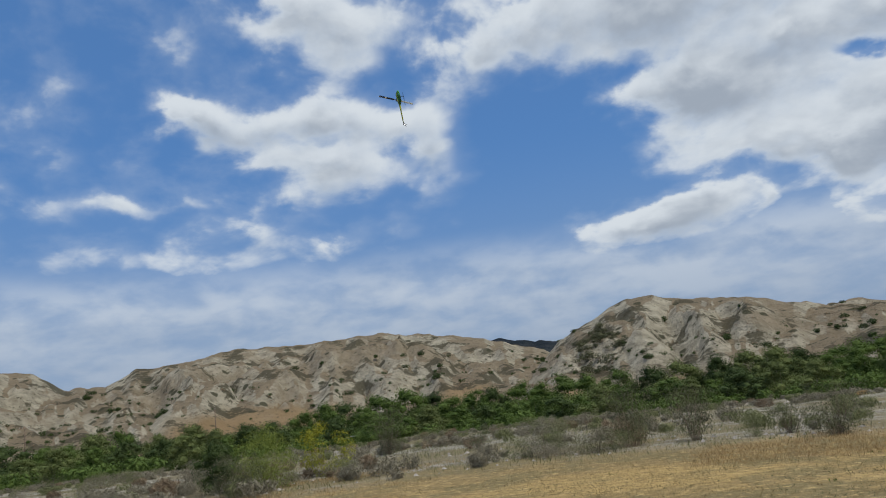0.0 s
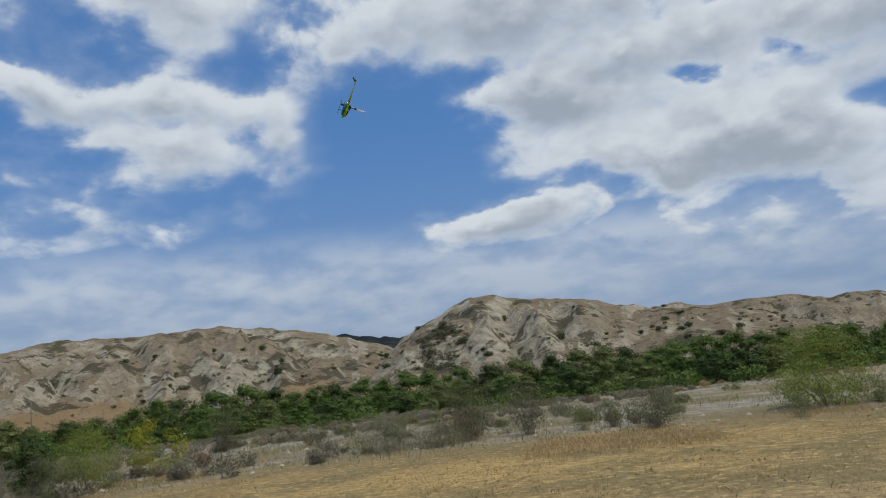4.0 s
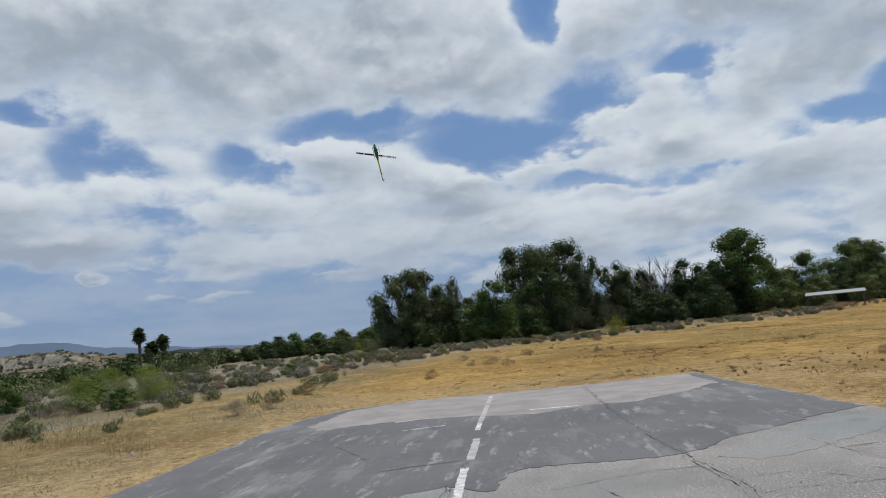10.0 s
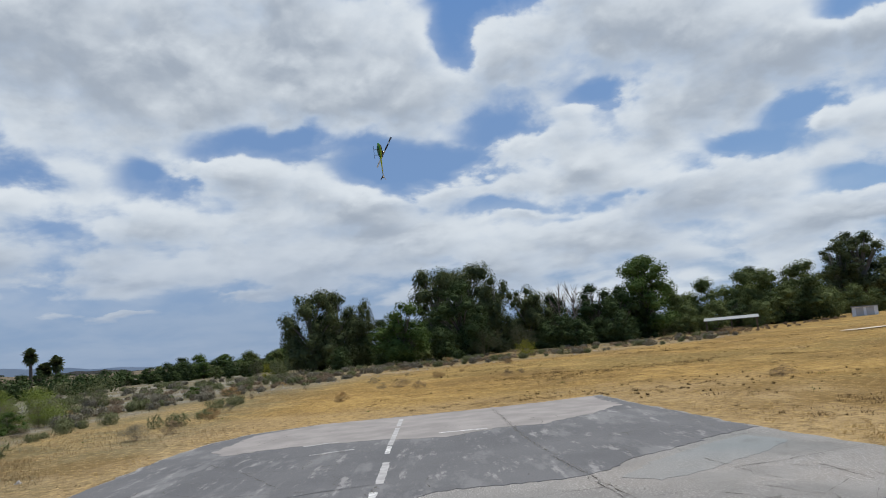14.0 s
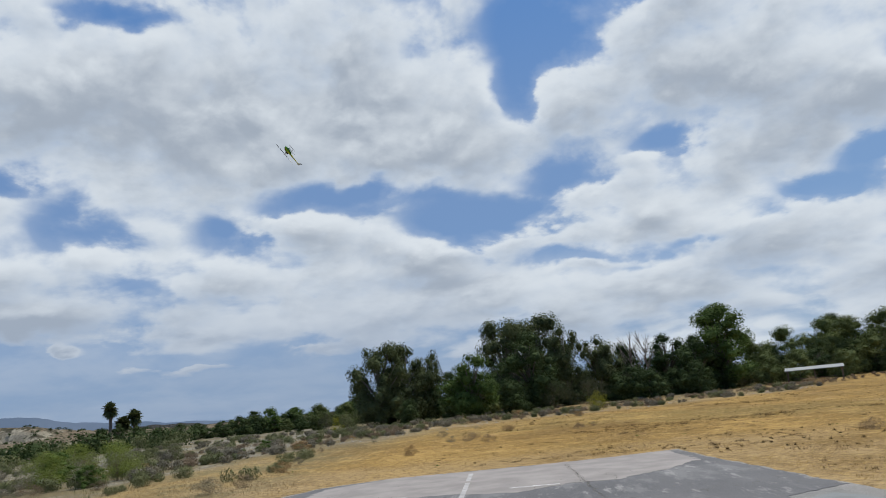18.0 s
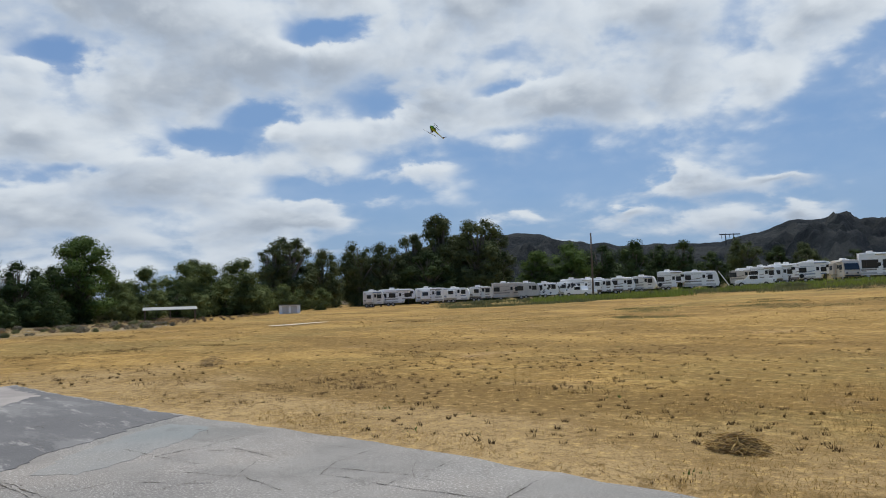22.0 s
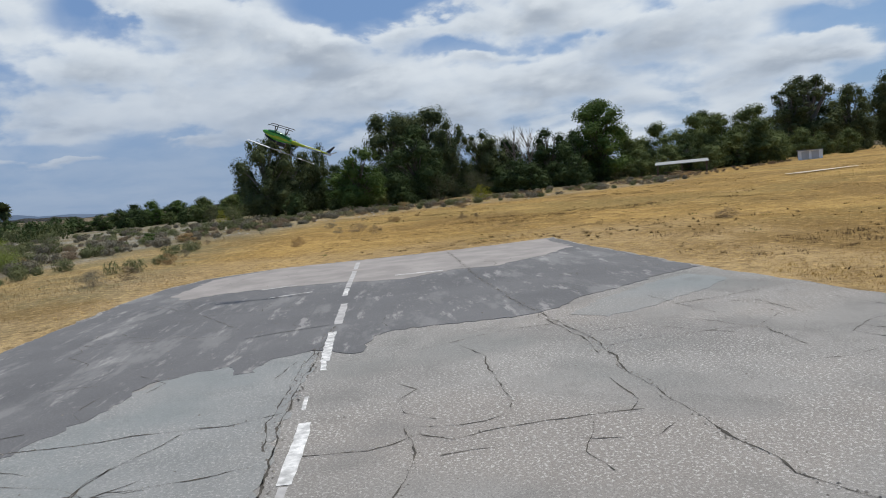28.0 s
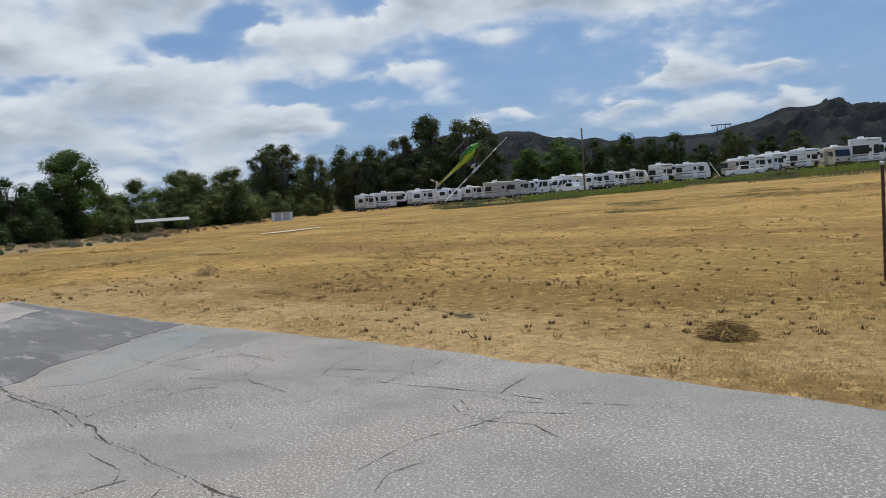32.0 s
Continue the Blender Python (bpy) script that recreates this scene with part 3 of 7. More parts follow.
def empty(name, m, label, category, group=""):
    ob = new(name)
    ob.empty_display_size = 0.3
    ob.matrix_basis = m
    return tagged(ob, label, category, group)


def vnoise(x, y, seed=0):
    """Smooth value noise on arrays, about -1 to 1."""
    xi, yi = np.floor(x).astype(np.int64), np.floor(y).astype(np.int64)
    xf, yf = x - xi, y - yi
    u, v = xf * xf * (3 - 2 * xf), yf * yf * (3 - 2 * yf)

    def h(a, b):
        n = (a * 374761393 + b * 668265263 + seed * 974634777) & 0x7FFFFFFF
        n = ((n ^ (n >> 13)) * 1274126177) & 0x7FFFFFFF
        return ((n ^ (n >> 16)) & 0xFFFF) / 32767.5 - 1.0

    return (h(xi, yi) * (1 - u) + h(xi + 1, yi) * u) * (1 - v) + (h(xi, yi + 1) * (1 - u) + h(xi + 1, yi + 1) * u) * v


def fbm(x, y, seed=0, octaves=4):
    total, amp = 0.0, 1.0
    for k in range(octaves):
        total = total + amp * vnoise(x * 2 ** k, y * 2 ** k, seed + k)
        amp *= 0.5
    return total / 1.9


def sstep(a, b, x):
    t = np.clip((x - a) / (b - a), 0, 1)
    return t * t * (3 - 2 * t)


# ---- the land ----
# Ridges: base distance, crest distance, then heading and the crest's height over the horizon (degrees).
RIDGE_WEST = (275, 420, [(-60, 3.5), (-42, 4.8), (-31, 5.1), (-29, 4.85), (-26.8, 3.55), (-24.5, 3.5), (-22.7, 4.45), (-20.3, 4.65), (-16, 5.3), (-12.5, 5.2), (-8.4, 5.2), (-4.7, 5.4), (-2.6, 5.0), (-0.5, 4.7), (2.4, 4.1), (6.5, 2.8), (10, 1.0), (13, -1)])
RIDGE_MAIN = (235, 350, [(3.5, -1.0), (5.5, 1.2), (7.8, 3.4), (9.9, 4.4), (12.9, 5.65), (14.7, 5.68), (17.5, 4.95), (20.9, 4.74), (23.8, 3.8), (26, 3.3), (29.8, 2.8), (31.9, 2.5), (34, 1.8), (38, 0.4), (42, -1)])
RIDGE_EAST = (462, 520, [(22, 1.5), (26, 3.3), (27.7, 3.5), (29.8, 2.9), (31.9, 3.15), (34.8, 3.05), (37.3, 2.5), (40.3, 2.55), (42.7, 1.7), (44.3, 1.15), (47, 0.7), (50, 0.3), (55, -0.5)])
RIDGE_LOW = (734, 760, [(40, -0.5), (44, 0.35), (47, 0.75), (50, 0.8), (52, 0.95), (54, 1.05), (57, 1.0), (59.7, 0.55), (62, 0.3), (66, 0.1), (72, -0.1), (80, -0.5)])
RIDGE_FAR = (1300, 1900, [(-4, 3.5), (1, 4.3), (6, 3.6), (12, 3.0), (30, 0.8), (38, 0.3), (42, -1)])
RIDGE_BLUFF = (830, 930, [(42, -1), (45, 0.6), (47, 1.2), (49.5, 1.3), (52, 1.05), (56, 0.7), (60, 0.5), (66, 0.35), (70, 0.0), (78, -0.6)])
RIDGE_SOUTH = (520, 900, [(118, -0.5), (124, 2.5), (130, 4.2), (134.4, 4.65), (136.7, 4.9), (139.2, 4.2), (143.6, 3.6), (150.2, 3.45), (152.8, 4.05), (155.1, 4.86), (156.3, 4.64), (157.7, 4.8), (160, 4.3), (170, 5.2), (185, 4.0), (200, 0.0)])


def land(x, y):
    """Heights of the land, and its cover."""
    x, y = np.asarray(x, dtype=float), np.asarray(y, dtype=float)
    r, az = np.hypot(x, y), np.degrees(np.arctan2(x, y))
    az = np.where(az < -120, az + 360, az)
    west = 1 - sstep(30, 62, az)
    z = -3.0 * sstep(20, 120, r) * west * (1 - sstep(200, 420, az))
    z = z + 2.2 * sstep(150, 330, r) * west
    rise = np.interp(az, [70, 100, 112, 125, 141, 160, 185, 220], [0, 0.1, 0.5, 0.8, 1.7, 3.1, 3.0, 0.0])
    z = z + rise * (sstep(35, 140, r) * (1 - sstep(112, 122, az)) + np.clip((r - 28) / 108, 0, 1) * sstep(112, 122, az))
    z = z + sstep(14, 45, r) * (0.12 * fbm(x / 9, y / 9, 3) + 0.25 * west * fbm(x / 6, y / 6, 5)) * (1 - sstep(300, 500, r))
    hill = np.zeros_like(z)
    chap = np.zeros_like(z)
    for i, (r0, rc, knots) in enumerate((RIDGE_WEST, RIDGE_MAIN, RIDGE_EAST, RIDGE_LOW, RIDGE_FAR, RIDGE_BLUFF, RIDGE_SOUTH)):
        wob = fbm(az / 5.5, 0 * az, 40 + i, 3)
        rb, rk = r0 * (1 + 0.10 * wob), rc * (1 + 0.05 * wob)
        el = np.interp(az, [k[0] for k in knots], [k[1] for k in knots], left=-3, right=-3)
        el = el + 0.16 * fbm(az / 0.9, 0 * az, 140 + i, 4)
        crest = 1.7 + rk * np.tan(np.radians(el))
        t = (r - rb) / (rk - rb)
        s = az * rc * 0.01745
        gully = np.abs(fbm(s / (rc * 0.11) + 0.5 * fbm(s / 60, r / 60, 9 + i), r / (rc * 0.55), 20 + i, 4))
        up = np.clip(t, 0, 1)
        cut = (1 - up) * up * 4
        rill = np.abs(fbm(s / (rc * 0.035) + fbm(s / 25, r / 25, 30 + i), r / (rc * 0.3), 50 + i, 3))
        shape = up ** 0.8 - cut * (0.24 - 0.58 * gully - 0.24 * rill)
        back = np.clip((r - rk) / (rk * 0.35), 0, 1)
        rough = fbm(x / 13, y / 13, 60 + i, 4) * cut * crest * (0.30 if i in (2, 3) else 0.15)
        h = np.where(r < rk, z * (1 - up) + (crest - 0) * np.clip(shape, 0, 1) + rough, crest * (1 - back * 1.1))
        ok = (t > 0) & (h > z)
        z = np.where(ok, h, z)
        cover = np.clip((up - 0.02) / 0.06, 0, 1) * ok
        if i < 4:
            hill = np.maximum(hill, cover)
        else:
            # the bluff's dark cover is thinned, to lighten it as haze would
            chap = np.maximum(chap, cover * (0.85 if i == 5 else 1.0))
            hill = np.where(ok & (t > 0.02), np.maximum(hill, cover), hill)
    meadow = sstep(150, 200, r) * (1 - sstep(4, 9, z)) * (1 - sstep(14, 24, az)) * sstep(0.0, 0.25, 0.05 + fbm(x / 70, y / 70, 77))
    hill = np.maximum(hill, sstep(150, 190, r) * west)
    scrub = np.maximum(sstep(17, 21, r + 2.5 * fbm(x / 7, y / 7, 12)) * west, 0)
    edge = np.interp(az, [40, 55, 62, 70, 80, 90, 100, 112, 120], [18, 21, 24, 32, 42, 52, 56, 70, 400])
    scrub = np.maximum(scrub, sstep(0, 6, r - edge + 3 * fbm(x / 8, y / 8, 13)) * sstep(35, 55, az) * (1 - sstep(108, 114, az)))
    scrub = scrub * (1 - sstep(400, 600, r)) * (1 - 0.55 * sstep(72, 84, az))
    weeds = sstep(100, 112, r + 8 * fbm(x / 12, y / 12, 15)) * sstep(128, 140, az) * 0.9 + 0.5 * sstep(0.25, 0.5, fbm(x / 14, y / 14, 17)) * sstep(45, 60, r) * sstep(125, 140, az)
    weeds = weeds * (1 - hill)
    gap = np.maximum(np.maximum(np.abs(y + 0.1) - 5.7, x - 20.0), 0)
    verge = 1 - sstep(0.6, 5.5, gap + 1.8 * fbm(x / 2.5, y / 2.5, 19))
    return z, dict(hill=hill, hazed_chaparral=chap, meadow=meadow, scrub=scrub, weeds=np.clip(weeds, 0, 1), verge=verge)


GRID = {}


def height(x, y):
    """Height of the ground sheet under a place."""
    az, r = math.atan2(x, y), math.hypot(x, y)
    if az < GRID["az"][0]:
        az += 2 * math.pi
    j = min(max(int(np.searchsorted(GRID["az"], az)) - 1, 0), len(GRID["az"]) - 2)
    i = min(max(int(np.searchsorted(GRID["r"], r)) - 1, 0), len(GRID["r"]) - 2)
    u = (az - GRID["az"][j]) / (GRID["az"][j + 1] - GRID["az"][j])
    v = min(max((r - GRID["r"][i]) / (GRID["r"][i + 1] - GRID["r"][i]), 0), 1)
    z = GRID["z"]
    return float((z[i, j] * (1 - u) + z[i, j + 1] * u) * (1 - v) + (z[i + 1, j] * (1 - u) + z[i + 1, j + 1] * u) * v)


def build_ground():
    azs = np.radians(np.concatenate([np.arange(-48, 176, 0.25), np.arange(176, 312, 4.0)]))
    rs = np.concatenate([[0.8], np.geomspace(1.5, 200, 70), np.arange(204, 560, 4.5), np.geomspace(566, 700, 9), np.arange(706, 790, 4.0), np.arange(798, 960, 12.0), np.geomspace(985, 2600, 34)])
    A, Rr = np.meshgrid(azs, rs)
    x, y = Rr * np.sin(A), Rr * np.cos(A)
    z, cover = land(x, y)
    # the soil lies a little under the strip
    under = (x < 20.6) & (x > -26) & (np.abs(y + 0.0) < 6.0)
    z = np.where(under, np.minimum(z, -0.05), z)
    GRID.update(az=azs, r=rs, z=z)
    n, k = len(azs), len(rs)
    verts = np.stack([x, y, z], -1).reshape(-1, 3)
    idx = np.arange(n * k).reshape(k, n)
    nxt = np.roll(idx, -1, axis=1)
    faces = np.stack([idx[:-1], idx[1:], nxt[1:], nxt[:-1]], -1).reshape(-1, 4)[:, ::-1]
    verts = np.vstack([verts, [[0, 0, -0.05]]])
    fan = [[int(idx[0, (i + 1) % n]), int(idx[0, i]), n * k] for i in range(n)]
    me = bpy.data.meshes.new("ground")
    me.from_pydata(verts.tolist(), [], faces.tolist() + fan)
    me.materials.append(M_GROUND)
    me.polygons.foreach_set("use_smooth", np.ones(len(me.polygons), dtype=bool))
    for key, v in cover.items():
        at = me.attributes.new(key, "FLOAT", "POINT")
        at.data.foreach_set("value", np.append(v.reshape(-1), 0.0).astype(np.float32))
    me.update()
    tagged(new("ground", me), "dry grass field, scrub and pale eroded hills", "ground", kind="structure")


build_ground()


def slab(name, outline, z0, z1, mat, parent=None, label=""):
    n = len(outline)
    v = [(x, y, z1) for x, y in outline] + [(x, y, z0) for x, y in outline]
    f = [list(range(n))] + [[i, i + n, (i + 1) % n + n, (i + 1) % n] for i in range(n)]
    return mesh_object(name, v, f, mat, parent, label)


def ragged(points, step=0.35, amp=0.08, seed=1, closed=True):
    """A worn outline through the corner points."""
    rng, out = random.Random(seed), []
    for i in range(len(points) if closed else len(points) - 1):
        (x0, y0), (x1, y1) = points[i], points[(i + 1) % len(points)]
        n = max(1, int(math.hypot(x1 - x0, y1 - y0) / step))
        for k in range(n):
            out.append((x0 + (x1 - x0) * k / n + rng.uniform(-amp, amp), y0 + (y1 - y0) * k / n + rng.uniform(-amp, amp)))
    return out


def far_mountains():
    """Ranges beyond the valley, too far to shift; their haze is a painted glow."""
    m, nt, b = material("haze_glow_range", 1.0)
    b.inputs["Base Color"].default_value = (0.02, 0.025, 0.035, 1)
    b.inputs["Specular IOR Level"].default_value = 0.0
    # emission stands in for distant air: the slopes glow blue by themselves
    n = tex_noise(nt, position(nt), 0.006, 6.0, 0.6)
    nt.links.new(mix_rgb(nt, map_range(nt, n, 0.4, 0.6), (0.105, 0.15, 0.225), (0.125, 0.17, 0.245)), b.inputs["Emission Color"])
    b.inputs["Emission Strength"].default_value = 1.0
    az = np.arange(38, 84, 0.2)
    el = np.interp(az, [38, 42, 47, 51.6, 54.7, 57.7, 60, 65, 75, 84], [0.2, 0.4, 0.9, 1.3, 1.75, 1.5, 1.0, 0.6, 0.0, -0.4]) + 0.13 * fbm(az / 1.6, 0 * az, 91, 5)
    v = []
    for a, e in zip(az, el):
        for r, h in ((2450, -30.0), (2560, 1.7 + 2560 * math.tan(radians(e))), (2900, -30.0)):
            v.append((r * math.sin(radians(a)), r * math.cos(radians(a)), h))
    f = [(3 * i + k, 3 * i + k + 1, 3 * i + k + 4, 3 * i + k + 3) for i in range(len(az) - 1) for k in range(2)]
    tagged(mesh_object("backdrop", v, f, m, smooth=True), "mountain range on the horizon in a painted blue haze glow", "mountains", kind="structure")


far_mountains()

strip = slab("pavement", ragged([(-26, 5.7), (15, 5.55), (17.2, 5.3), (18.6, 4.7), (19.5, 3.1), (19.6, 0), (20.1, -2.5), (20.7, -4.1), (18.2, -4.2), (12, -4.8), (7.8, -5.5), (3, -5.8), (-26, -5.9)], 0.3, 0.05, 2), -0.3, 0.0, M_ASPHALT)
tagged(strip, "cracked grey asphalt strip with patched dark areas", "pavement", kind="structure")


# ---- plants ----
def tube(points, radii, sides=6):
    """Vertices and faces of a tapered limb."""
    v, f = [], []
    pts = [Vector(p) for p in points]
    for i, p in enumerate(pts):
        d = (pts[min(i + 1, len(pts) - 1)] - pts[max(i - 1, 0)]).normalized()
        a = d.cross(Vector((0.31, 0.95, 0.07))).normalized()
        b = d.cross(a)
        for k in range(sides):
            w = 2 * math.pi * k / sides
            v.append(tuple(p + (a * math.cos(w) + b * math.sin(w)) * radii[i]))
    for i in range(len(pts) - 1):
        for k in range(sides):
            q = (k + 1) % sides
            f.append((i * sides + k, i * sides + q, (i + 1) * sides + q, (i + 1) * sides + k))
    f.append(tuple(range((len(pts) - 1) * sides, len(pts) * sides)))
    return v, f


def merge(pieces):
    v, f = [], []
    for pv, pf in pieces:
        o = len(v)
        v.extend(pv)
        f.extend([tuple(i + o for i in q) for q in pf])
    return v, f


def leaves(rng, blobs, count, size, slim=0.55, droop=0.0, shell=0.5):
    """Small leaf sprays on and in the lobes of a crown; blobs are rows of centre and radii."""
    blobs = np.asarray(blobs, dtype=float)
    weight = (blobs[:, 3] * blobs[:, 4] + blobs[:, 4] * blobs[:, 5])
    pick = rng.choice(len(blobs), count, p=weight / weight.sum())
    d = rng.normal(size=(count, 3))
    d /= np.linalg.norm(d, axis=1)[:, None]
    rad = shell + (1.06 - shell) * rng.random(count) ** 0.7
    c = blobs[pick, :3] + d * blobs[pick, 3:] * rad[:, None]
    n = d + rng.normal(size=(count, 3)) * 0.42 + np.array([0, 0, 0.30])
    n /= np.linalg.norm(n, axis=1)[:, None]
    t = rng.normal(size=(count, 3)) + np.array([0, 0, -droop])
    t -= n * (t * n).sum(1)[:, None]
    t /= np.linalg.norm(t, axis=1)[:, None] + 1e-9
    b = np.cross(n, t)
    s = size * rng.uniform(0.55, 1.35, count)[:, None]
    q = np.stack([c - t * s, c + b * s * slim, c + t * s + n * s * 0.2, c - b * s * slim], 1).reshape(-1, 3)
    return q, np.arange(count * 4).reshape(-1, 4)


def lobes(rng, n, height, width, low, shape="round"):
    """Lobes of a crown in a loose envelope, crown from low to height."""
    out = []
    for _ in range(n):
        h = rng.random()
        if shape == "round":
            w = math.sqrt(max(0.05, 1 - (2 * h - 0.9) ** 2))
        elif shape == "tall":
            w = 0.55 + 0.45 * math.sin(math.pi * min(1, h * 0.9 + 0.1))
        elif shape == "vase":
            w = 0.30 + 0.70 * h
        else:
            w = 0.95 - 0.55 * h
        a, q = rng.random() * 6.283, math.sqrt(rng.random())
        z = low + (height - low) * (0.06 + 0.885 * h)
        s = rng.uniform(0.11, 0.24) * width * (1.1 - 0.35 * h)
        out.append((math.cos(a) * q * w * width * 0.44, math.sin(a) * q * w * width * 0.44, z, s, s, s * (rng.uniform(0.75, 1.15) if shape == "tall" else rng.uniform(0.6, 0.9))))
    return out


PLANTS = {
    # kind: leaf material, bark, crown width / height, crown's foot, lobes, sprays, spray size / height, stems, shape, droop
    "gum": (M_LEAF_GUM, M_PALE_BARK, 0.74, 0.06, 46, 20000, 0.0118, 1, "tall", 0.35),
    "tall_gum": (M_LEAF_GUM, M_PALE_BARK, 0.50, 0.0, 60, 18000, 0.0108, 1, "tall", 0.35),
    "oak": (M_LEAF_DARK, M_BARK, 0.85, 0.02, 46, 16000, 0.0125, 1, "round", 0.1),
    "green_tree": (M_LEAF_GREEN, M_BARK, 0.78, 0.05, 46, 16000, 0.0125, 1, "round", 0.1),
    "willow": (M_LEAF_WILLOW, M_BARK, 0.95, 0.04, 44, 14000, 0.014, 2, "round", 0.4),
    "thicket": (M_LEAF_WILLOW, M_BARK, 1.25, 0.02, 30, 7000, 0.020, 4, "round", 0.2),
    "dark_thicket": (M_LEAF_DARK, M_BARK, 1.25, 0.02, 30, 7000, 0.020, 4, "round", 0.1),
    "green_thicket": (M_LEAF_GREEN, M_BARK, 1.25, 0.02, 30, 7000, 0.020, 4, "round", 0.1),
    "bright_bush": (M_LEAF_BRIGHT, M_TWIG, 1.25, 0.05, 44, 15000, 0.016, 14, "round", -0.7),
    "yellow_bush": (M_LEAF_YELLOW, M_TWIG, 1.3, 0.05, 16, 1800, 0.040, 7, "round", -0.6),
    "sage_bush": (M_LEAF_SAGE, M_TWIG, 1.4, 0.02, 18, 4800, 0.024, 10, "round", -0.5),
    "dark_bush": (M_LEAF_SAGE, M_TWIG, 1.5, 0.10, 30, 4160, 0.024, 28, "vase", -0.9),
    "low_green": (M_LEAF_OLIVE, M_TWIG, 1.9, 0.0, 16, 4160, 0.030, 8, "round", -0.5),
    "grey_brush": (M_LEAF_GREY, M_TWIG, 1.7, 0.0, 18, 5120, 0.026, 12, "round", -0.6),
    "brown_brush": (M_LEAF_BROWN, M_TWIG, 1.7, 0.0, 18, 5120, 0.026, 12, "round", -0.6),
    "straw_clump": (M_STRAW_ORANGE, M_TWIG, 1.9, 0.0, 14, 1800, 0.060, 10, "round", -1.2),
}
WORDS = {
    "gum": ("tall eucalyptus with a loose grey-green crown", "tree"), "tall_gum": ("slender tall eucalyptus with drooping foliage", "tree"),
    "oak": ("dense dark green evergreen tree", "tree"), "green_tree": ("full fresh green leafy tree", "tree"), "willow": ("light green willow tree beside the field", "tree"),
    "thicket": ("willow thicket in the wash", "bush"), "dark_thicket": ("dark green riverside thicket", "bush"), "green_thicket": ("fresh green riverside thicket", "bush"),
    "bright_bush": ("yellow-green feathery desert shrub", "bush"), "yellow_bush": ("broom shrub in yellow flower", "bush"), "sage_bush": ("grey-green twiggy sage shrub", "bush"),
    "dark_bush": ("twiggy dark desert shrub with splayed stems", "bush"), "low_green": ("low rounded olive-green shrub", "bush"),
    "grey_brush": ("dry grey leafless brush on stony soil", "bush"), "brown_brush": ("dead brown brush on stony soil", "bush"), "straw_clump": ("clump of rusty dry grass", "grass clump"),
}
BUILT = {}


def inner_lobes(rng, blobs):
    """A rough closed core in each lobe, that lets no light through."""
    t = (1 + 5 ** 0.5) / 2
    v = np.array([(-1, t, 0), (1, t, 0), (-1, -t, 0), (1, -t, 0), (0, -1, t), (0, 1, t), (0, -1, -t), (0, 1, -t), (t, 0, -1), (t, 0, 1), (-t, 0, -1), (-t, 0, 1)]) / math.hypot(1, t)
    f = np.array([(0, 11, 5), (0, 5, 1), (0, 1, 7), (0, 7, 10), (0, 10, 11), (1, 5, 9), (5, 11, 4), (11, 10, 2), (10, 7, 6), (7, 1, 8), (3, 9, 4), (3, 4, 2), (3, 2, 6), (3, 6, 8), (3, 8, 9), (4, 9, 5), (2, 4, 11), (6, 2, 10), (8, 6, 7), (9, 8, 1)])
    vs = [np.array(b[:3]) + v * np.array(b[3:]) * 0.56 * rng.uniform(0.7, 1.1, (12, 1)) for b in blobs]
    return np.vstack(vs), np.vstack([f + 12 * i for i in range(len(blobs))])


def build_plant(kind, variant, m):
    leaf, bark, ratio, foot, n, count, size, stems, shape, droop = PLANTS[kind]
    rng = np.random.default_rng(1000 + variant * 31 + sum(ord(c) for c in kind))
    label, category = WORDS[kind]
    ob = empty(category.replace(" ", "_"), m, label, category)
    blobs = lobes(rng, n, 1.0, ratio, foot, shape)
    pieces = []
    r0 = 0.028 if stems == 1 else 0.02 if stems < 5 else 0.009
    if stems == 1:
        lean = rng.normal(size=2) * 0.03
        pieces.append(tube([(0, 0, -0.03), (lean[0] * 0.4, lean[1] * 0.4, 0.3), (lean[0], lean[1], 0.6), (lean[0] * 1.5, lean[1] * 1.5, 0.85)], [r0 * 1.25, r0, r0 * 0.6, r0 * 0.15], 7))
    for b in blobs if stems == 1 else blobs[:max(stems, 4)]:
        z0 = max(0.02, b[2] * 0.45) if stems == 1 else -0.02
        s = (0, 0, z0) if stems == 1 else (b[0] * 0.18, b[1] * 0.18, z0)
        mid = (b[0] * 0.55, b[1] * 0.55, z0 + (b[2] - z0) * 0.6)
        pieces.append(tube([s, mid, b[:3]], [r0 * 0.55, r0 * 0.35, r0 * 0.08], 5))
    v, f = merge(pieces)
    mesh_object("trunk" if stems == 1 else "branching", v, f, bark, ob, smooth=True)
    lv, lf = leaves(rng, blobs, count, size, 0.18 if droop < -0.3 else 0.5, droop, 0.5 if droop < -0.3 else 0.58)
    lf = lf.tolist()
    if droop > -0.3:
        # the closed inner foliage of each lobe
        cv, cf = inner_lobes(rng, blobs)
        lf += (cf + len(lv)).tolist()
        lv = np.vstack([lv, cv])
    lv[:, 2] = np.maximum(lv[:, 2], 0.0)
    mesh_object("crown", lv, lf, leaf, ob)
    return ob


def plant(kind, x, y, h, w=1.0, variant=None, variants=4, rng=random.Random(5)):
    v = rng.randrange(variants) if variant is None else variant
    m = pose(x, y, height(x, y) - 0.02 * h, 0, 0, rng.uniform(0, 360)) @ Matrix.Diagonal((h * w, h * w, h, 1))
    if (kind, v) not in BUILT:
        BUILT[kind, v] = build_plant(kind, v, Matrix())
        BUILT[kind, v].matrix_basis = m
        return BUILT[kind, v]
    src = BUILT[kind, v]
    made = copy_thing(src, Matrix())
    made.matrix_basis = m
    return made


def polar(az, r):
    return r * math.sin(radians(az)), r * math.cos(radians(az))


